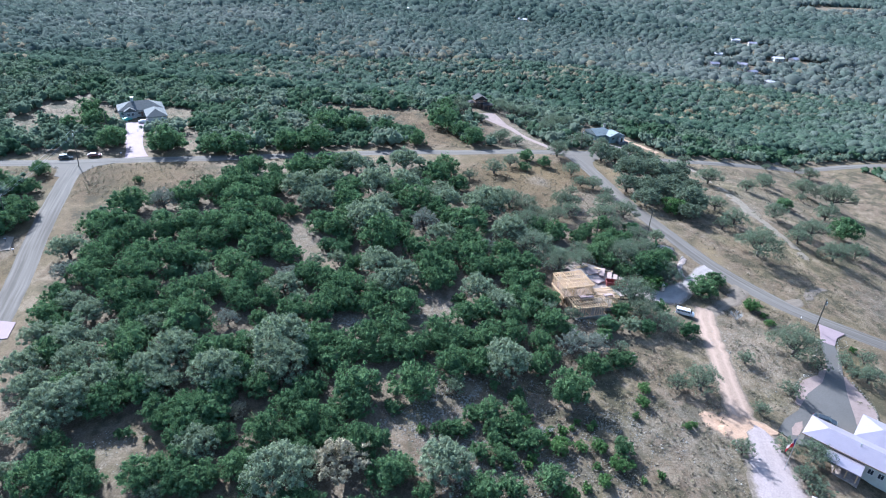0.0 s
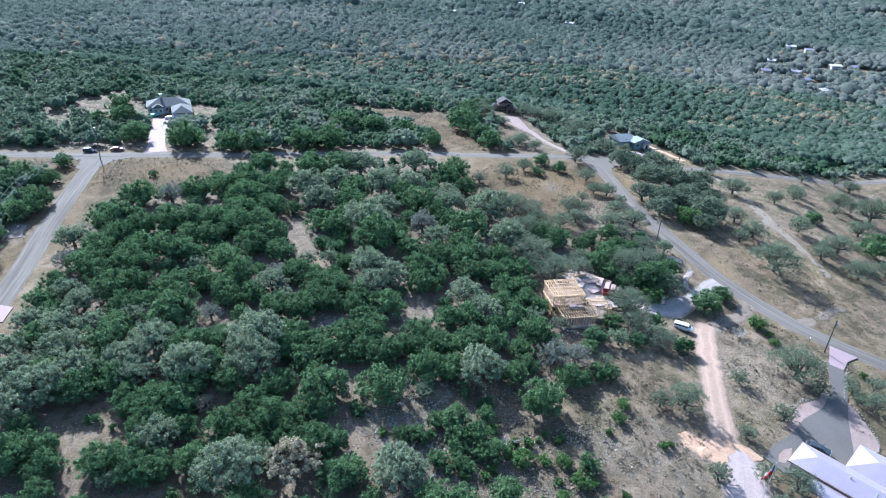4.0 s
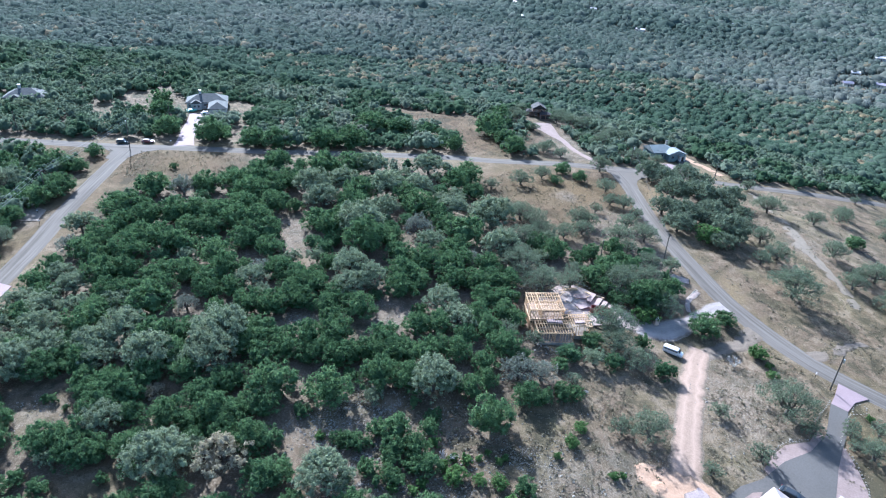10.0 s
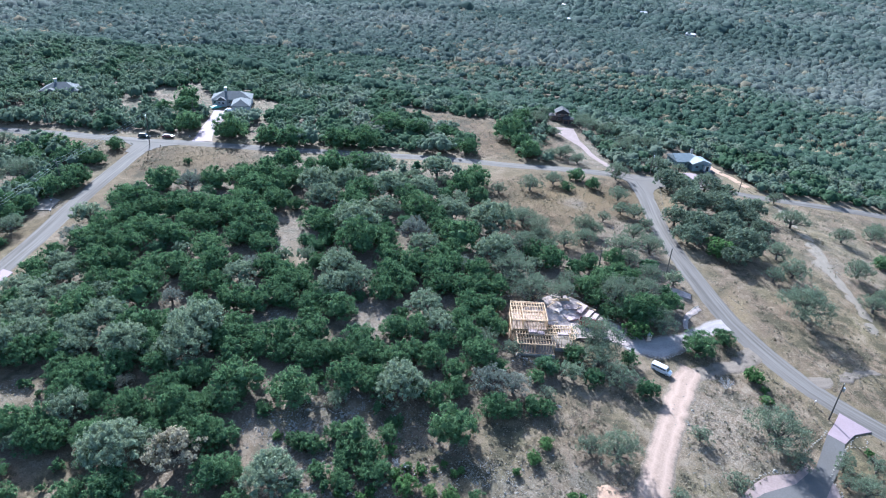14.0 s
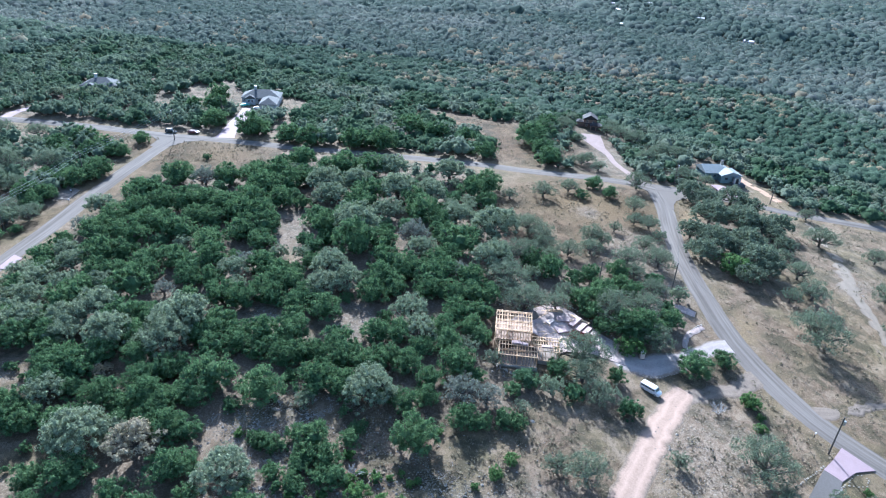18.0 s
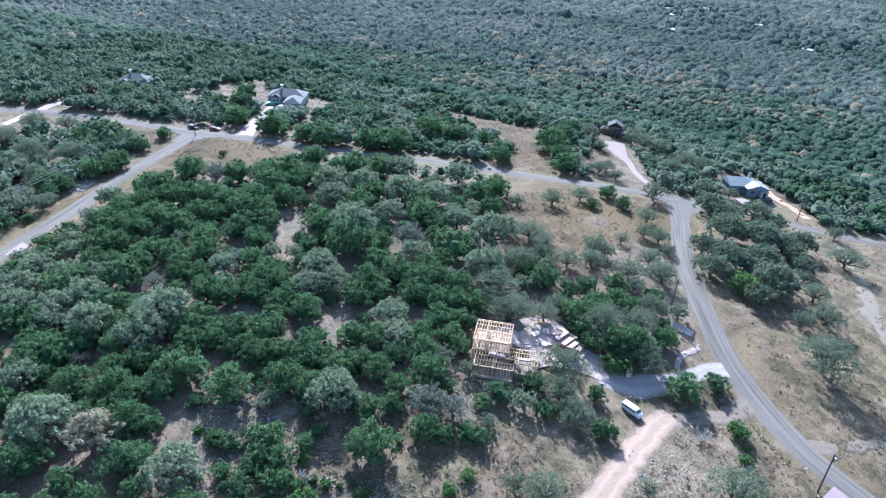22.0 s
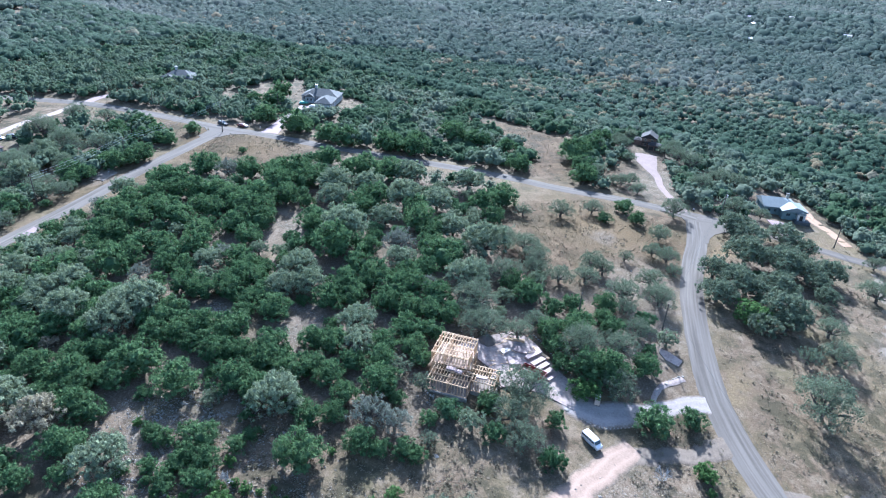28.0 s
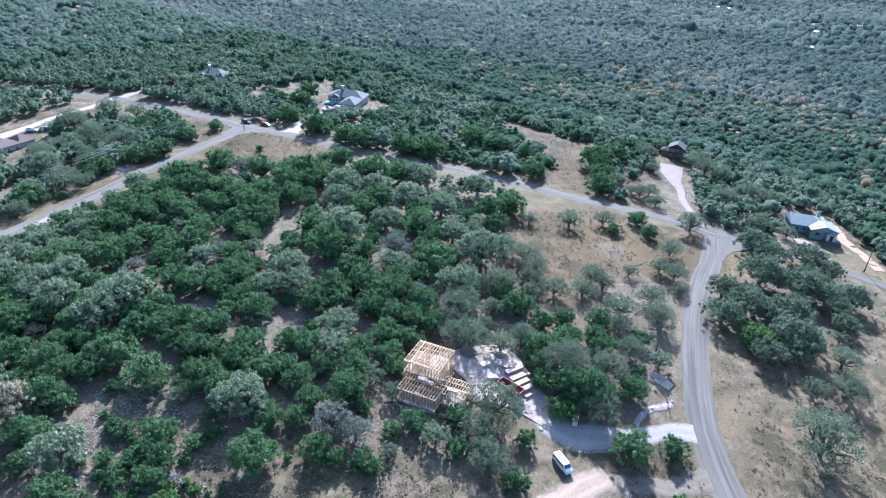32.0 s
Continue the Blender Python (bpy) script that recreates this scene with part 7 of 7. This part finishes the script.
sheet("gravel_bed", [(105.6, 124.6), (102.4, 116.4), (99.4, 108.4), (97.6, 105.4), (103, 106.5), (106.4, 110), (107.0, 113), (107.0, 118), (106.4, 123)], M["pinkgravel"], "pinkish gravel bed inside the wall", "gravel", 0.19)


def rubble(label, spots, seed, size):
    """Loose stones too many to count."""
    rng = np.random.default_rng(seed)
    out = []
    for cx, cy, rx, ry, n in spots:
        a, r = rng.uniform(0, 6.28, n), np.sqrt(rng.uniform(0, 1, n))
        x, y = cx + np.cos(a) * r * rx, cy + np.sin(a) * r * ry
        s = size * rng.lognormal(0, 0.45, n)
        out.append(np.stack([x, y, land(x, y) + s * 0.2, s], 1))
    L = np.concatenate(out)
    tagged(new("rubble", tri_mesh("rubble", cores(rng, L, 1.0, 0.3), M["stone"])), label, "stones", kind="stuff")


rubble("loose pale limestone over the stony slope", [(6, 105, 7, 4, 900), (-17, 125.5, 4, 2.5, 220), (-2, 91, 6, 6, 900), (8.8, 88, 4, 9, 1300), (41, 97, 5, 4, 420), (8, 90, 11, 14, 1800), (24, 86, 20, 10, 2800), (45, 96, 10, 10, 500), (0, 95, 8, 8, 900), (20, 100, 16, 9, 1300), (45, 102, 22, 16, 500), (66, 88, 5, 10, 140), (80, 126, 6, 14, 260), (3, 131, 6, 8, 160), (-18, 125, 5, 4, 120), (-56, 84, 7, 6, 300)], 41, 0.088)
rubble("loose pale stones on dry grass beside the track", [(86, 128, 12, 20, 350), (70, 183, 6, 10, 200), (60, 205, 12, 16, 300), (42, 229, 3, 3, 80), (150, 166, 4, 3, 120), (127, 226, 6, 10, 80), (40, 134, 7, 4, 160), (38, 158, 8, 6, 160), (-122, 155, 5, 4, 60), (-38, 165, 6, 14, 140)], 42, 0.10)


def flag():
    t = thing("flagpole", "slim flagpole with a drooping red, white and blue flag", "flag", turn(73.1, 89.7, 170))
    part("pole", tube([(0, 0, -0.3), (0, 0, 9.2)], [0.07, 0.045], 8), M["chrome"], t)
    part("finial", tube([(0, 0, 9.2), (0, 0, 9.3), (0, 0, 9.4)], [0.05, 0.1, 0.03], 8), M["chrome"], t)

    def cloth(u0, u1, v0, v1):
        bm = bmesh.new()
        g = {}
        for i in range(13):
            for j in range(5):
                u, v = u0 + (u1 - u0) * i / 12, v0 + (v1 - v0) * j / 4
                g[i, j] = bm.verts.new((u * 0.34 + 0.1 * v * math.sin(u * 1.3), 0.22 * math.sin(u * 3.4 + v * 1.1) * min(1, u), 8.9 + v * 0.8 - 0.82 * u))
        for i in range(12):
            for j in range(4):
                bm.faces.new((g[i, j], g[i + 1, j], g[i + 1, j + 1], g[i, j + 1]))
        bmesh.ops.solidify(bm, geom=bm.faces[:], thickness=0.02)
        return bm

    f = part("flag", cloth(0.06, 1.15, -1.9, 0), M["blue"], t, "blue flag panel")
    part("stripe", cloth(1.15, 3.2, -0.95, 0), M["white"], f, "white flag stripe")
    part("stripe", cloth(1.15, 3.2, -1.9, -0.95), M["red"], f, "red flag stripe")


flag()


def mailbox(x, y, deg):
    t = thing("mailbox", "white mailbox on a short post by the road", "mailbox", turn(x, y, deg), "mailboxes")
    part("post", block(-0.06, 0.06, -0.06, 0.06, -0.2, 1.0), M["pole"], t)
    bm = block(-0.28, 0.28, -0.12, 0.12, 1.0, 1.18)
    tube([(-0.28, 0, 1.18), (0.28, 0, 1.18)], [0.12, 0.12], 10, bm)
    part("box", bm, M["white"], t)


for x, y, d in ((-114.6, 152.2, 20), (-120.3, 158.0, 20), (-119.2, 228.0, 10), (59.5, 273.6, 30), (107.2, 148.0, 60)):
    mailbox(x, y, d)
sheet("gravel_pull_in", [(-116.5, 153.5), (-119.5, 160.5), (-126, 162), (-128, 157), (-121, 152)], M["path"], "stony soil pull-in beside the road", "driveway", 0.18)
sheet("gravel_pull_in", [(-99.5, 121.5), (-97.0, 114.5), (-94.0, 115.2), (-95.5, 121.0)], M["concrete"], "pale concrete stub beside the road", "driveway", 0.18)


def boulder(x, y):
    t = thing("boulder", "pale boulder on the stony slope", "rock", Matrix.Translation(on(x, y)))
    part("stone", STONES[2], None, t, m=Matrix.Diagonal((1.2, 1.0, 0.9, 1)))


for x, y in ((64.5, 150.0), (50.5, 120.5), (46.9, 131.5)):
    boulder(x, y)


def gravel_pile(x, y, r, h, mat, label):
    rng = random.Random(int(x * 7 + y))
    bm = bmesh.new()
    c = bm.verts.new((0, 0, h))
    rings = []
    for k, f in enumerate((0.35, 0.7, 1.0)):
        rings.append([bm.verts.new((math.cos(a) * r * f * rng.uniform(0.9, 1.1), math.sin(a) * r * f * rng.uniform(0.9, 1.1), h * (1 - f) * rng.uniform(0.9, 1.1) - (0.15 if k == 2 else 0))) for a in (i * 2 * math.pi / 14 for i in range(14))])
    for i in range(14):
        bm.faces.new((c, rings[0][i], rings[0][(i + 1) % 14]))
        for a, b in zip(rings, rings[1:]):
            bm.faces.new((a[i], b[i], b[(i + 1) % 14], a[(i + 1) % 14]))
    t = thing("gravel_pile", label, "heap", Matrix.Translation(on(x, y)))
    part("heap", bm, mat, t)


gravel_pile(40.4, 156.4, 2.4, 2.0, M["road"], "grey heap of gravel beside the timber frame")
gravel_pile(64.2, 99.0, 2.2, 0.5, M["orange"], "low heap of orange soil beside the track")


# ---- litter of the building site, and a brush pile ----
def plank(x, y, deg, length, width):
    t = thing("plank", "loose plank of fresh lumber lying on gravel", "plank", turn(x, y, deg, float(land(x, y)) + 0.2), "loose planks")
    part("board", block(-length / 2, length / 2, -width / 2, width / 2, 0.0, 0.06, 0.008), M["lumber"], t)


brng = random.Random(17)
for _ in range(26):
    plank(brng.uniform(43, 52), brng.uniform(147.5, 161), brng.uniform(0, 180), brng.uniform(1.6, 4.2), brng.uniform(0.14, 0.3))
for _ in range(8):
    plank(brng.uniform(36, 40), brng.uniform(134.2, 135.4), brng.uniform(0, 60), brng.uniform(1.2, 2.6), brng.uniform(0.14, 0.25))


def brush_pile(x, y, r, h):
    rng = random.Random(23)
    bm = bmesh.new()
    for _ in range(90):
        a, f = rng.uniform(0, 6.28), math.sqrt(rng.random())
        p = Vector((math.cos(a) * f * r, math.sin(a) * f * r, h * (1 - f) * rng.uniform(0.3, 1.0) + 0.08))
        d = Vector((rng.uniform(-1, 1), rng.uniform(-1, 1), rng.uniform(-0.15, 0.35))).normalized() * rng.uniform(0.6, 1.4)
        tube([p - d, p + Vector((0, 0, 0.05)), p + d], [0.06, 0.05, 0.02], 4, bm)
    t = thing("brush_pile", "heap of cut brown branches on dry grass", "brush", Matrix.Translation(on(x, y)))
    part("branches", bm, M["bark"], t)


brush_pile(148.8, 237.8, 3.0, 1.8)


# ---- dry grass and low brush ----
COURTS = [[(108, 139), (113, 148.5), (119.5, 145), (112, 136.5), (110, 130), (106, 122), (103, 116), (104, 106), (96, 100), (110, 80), (76, 76), (74, 100), (80, 105), (91, 115), (98, 120.5), (103, 127)]]


def tufts(label, spots, seed, size, mat):
    """Tussocks of dry grass, each a few blades."""
    rng = np.random.default_rng(seed)
    xs, ys = [], []
    for cx, cy, rx, ry, n in spots:
        a, r = rng.uniform(0, 6.28, n), np.sqrt(rng.uniform(0, 1, n))
        xs.append(cx + np.cos(a) * r * rx)
        ys.append(cy + np.sin(a) * r * ry)
    x, y = np.concatenate(xs), np.concatenate(ys)
    ok = np.ones(len(x), bool)
    for k, line in LINES.items():
        ok &= gap_to(line, x, y) > HALF[k] + 0.5
    for line in (TRACK, SITE_DRIVE, PATH_EAST):
        ok &= gap_to(line, x, y) > 3.4
    for p in COURTS:
        ok &= ~inside(p, x, y)
    x, y = x[ok], y[ok]
    s = size * rng.lognormal(0, 0.35, len(x))
    out = []
    for k in range(4):
        a = rng.uniform(0, 6.28, len(x))
        d = np.stack([np.cos(a), np.sin(a), np.zeros(len(x))], 1)
        e = np.stack([-np.sin(a), np.cos(a), np.zeros(len(x))], 1)
        p = np.stack([x, y, land(x, y) - 0.02], 1)
        tip = p + d * s[:, None] * 0.6 + np.array([0, 0, 1]) * s[:, None] * rng.uniform(0.2, 0.5, (len(x), 1))
        out.append(np.stack([p + e * s[:, None] * 0.35, p - e * s[:, None] * 0.35, tip], 1))
    tagged(new("dry_grass", tri_mesh("dry_grass", np.concatenate(out), mat)), label, "grass", kind="stuff")


tufts("tawny dry grass over the open ground", [(55, 105, 40, 30, 6000), (130, 230, 60, 60, 8000), (95, 135, 18, 30, 3500), (40, 225, 30, 32, 4000), (-100, 208, 25, 20, 2500), (-10, 290, 35, 35, 2500), (20, 92, 28, 16, 3000), (130, 165, 30, 25, 3000), (-158, 200, 25, 12, 1200)], 51, 0.30, M["strawleaf"])


def low_brush(label, spots, seed, mat):
    """Knee-high scrub and weeds: loose sprays of small leaves."""
    rng = np.random.default_rng(seed)
    xs, ys = [], []
    for cx, cy, rx, ry, n in spots:
        a, r = rng.uniform(0, 6.28, n), np.sqrt(rng.uniform(0, 1, n))
        xs.append(cx + np.cos(a) * r * rx)
        ys.append(cy + np.sin(a) * r * ry)
    x, y = np.concatenate(xs), np.concatenate(ys)
    ok = np.array([noise.noise(Vector((a / 7, b / 7, 1.3))) > rng.uniform(-0.35, 0.25) for a, b in zip(x, y)])
    for k, line in LINES.items():
        ok &= gap_to(line, x, y) > HALF[k] + 0.9
    for line in (TRACK, SITE_DRIVE, HOUSE_DRIVE, CABIN_DRIVE):
        ok &= gap_to(line, x, y) > 4.2
    for p in COURTS:
        ok &= ~inside(p, x, y)
    x, y = x[ok], y[ok]
    r = rng.lognormal(-0.95, 0.45, len(x))
    lumps = np.stack([x, y, land(x, y) + r * 0.3, r], 1)
    tagged(new("low_brush", tri_mesh("low_brush", leaves(rng, lumps, 13, 0.19, 0.5), mat)), label, "brush", kind="stuff")


low_brush("scattered knee-high olive scrub on the open ground", [(45, 105, 48, 32, 2600), (130, 230, 62, 62, 1500), (92, 135, 18, 30, 700), (42, 225, 30, 32, 900), (-100, 208, 24, 20, 500), (-10, 290, 35, 35, 700), (130, 165, 32, 25, 400), (-158, 196, 45, 40, 1600), (-140, 275, 35, 25, 600)], 61, M["brush"])
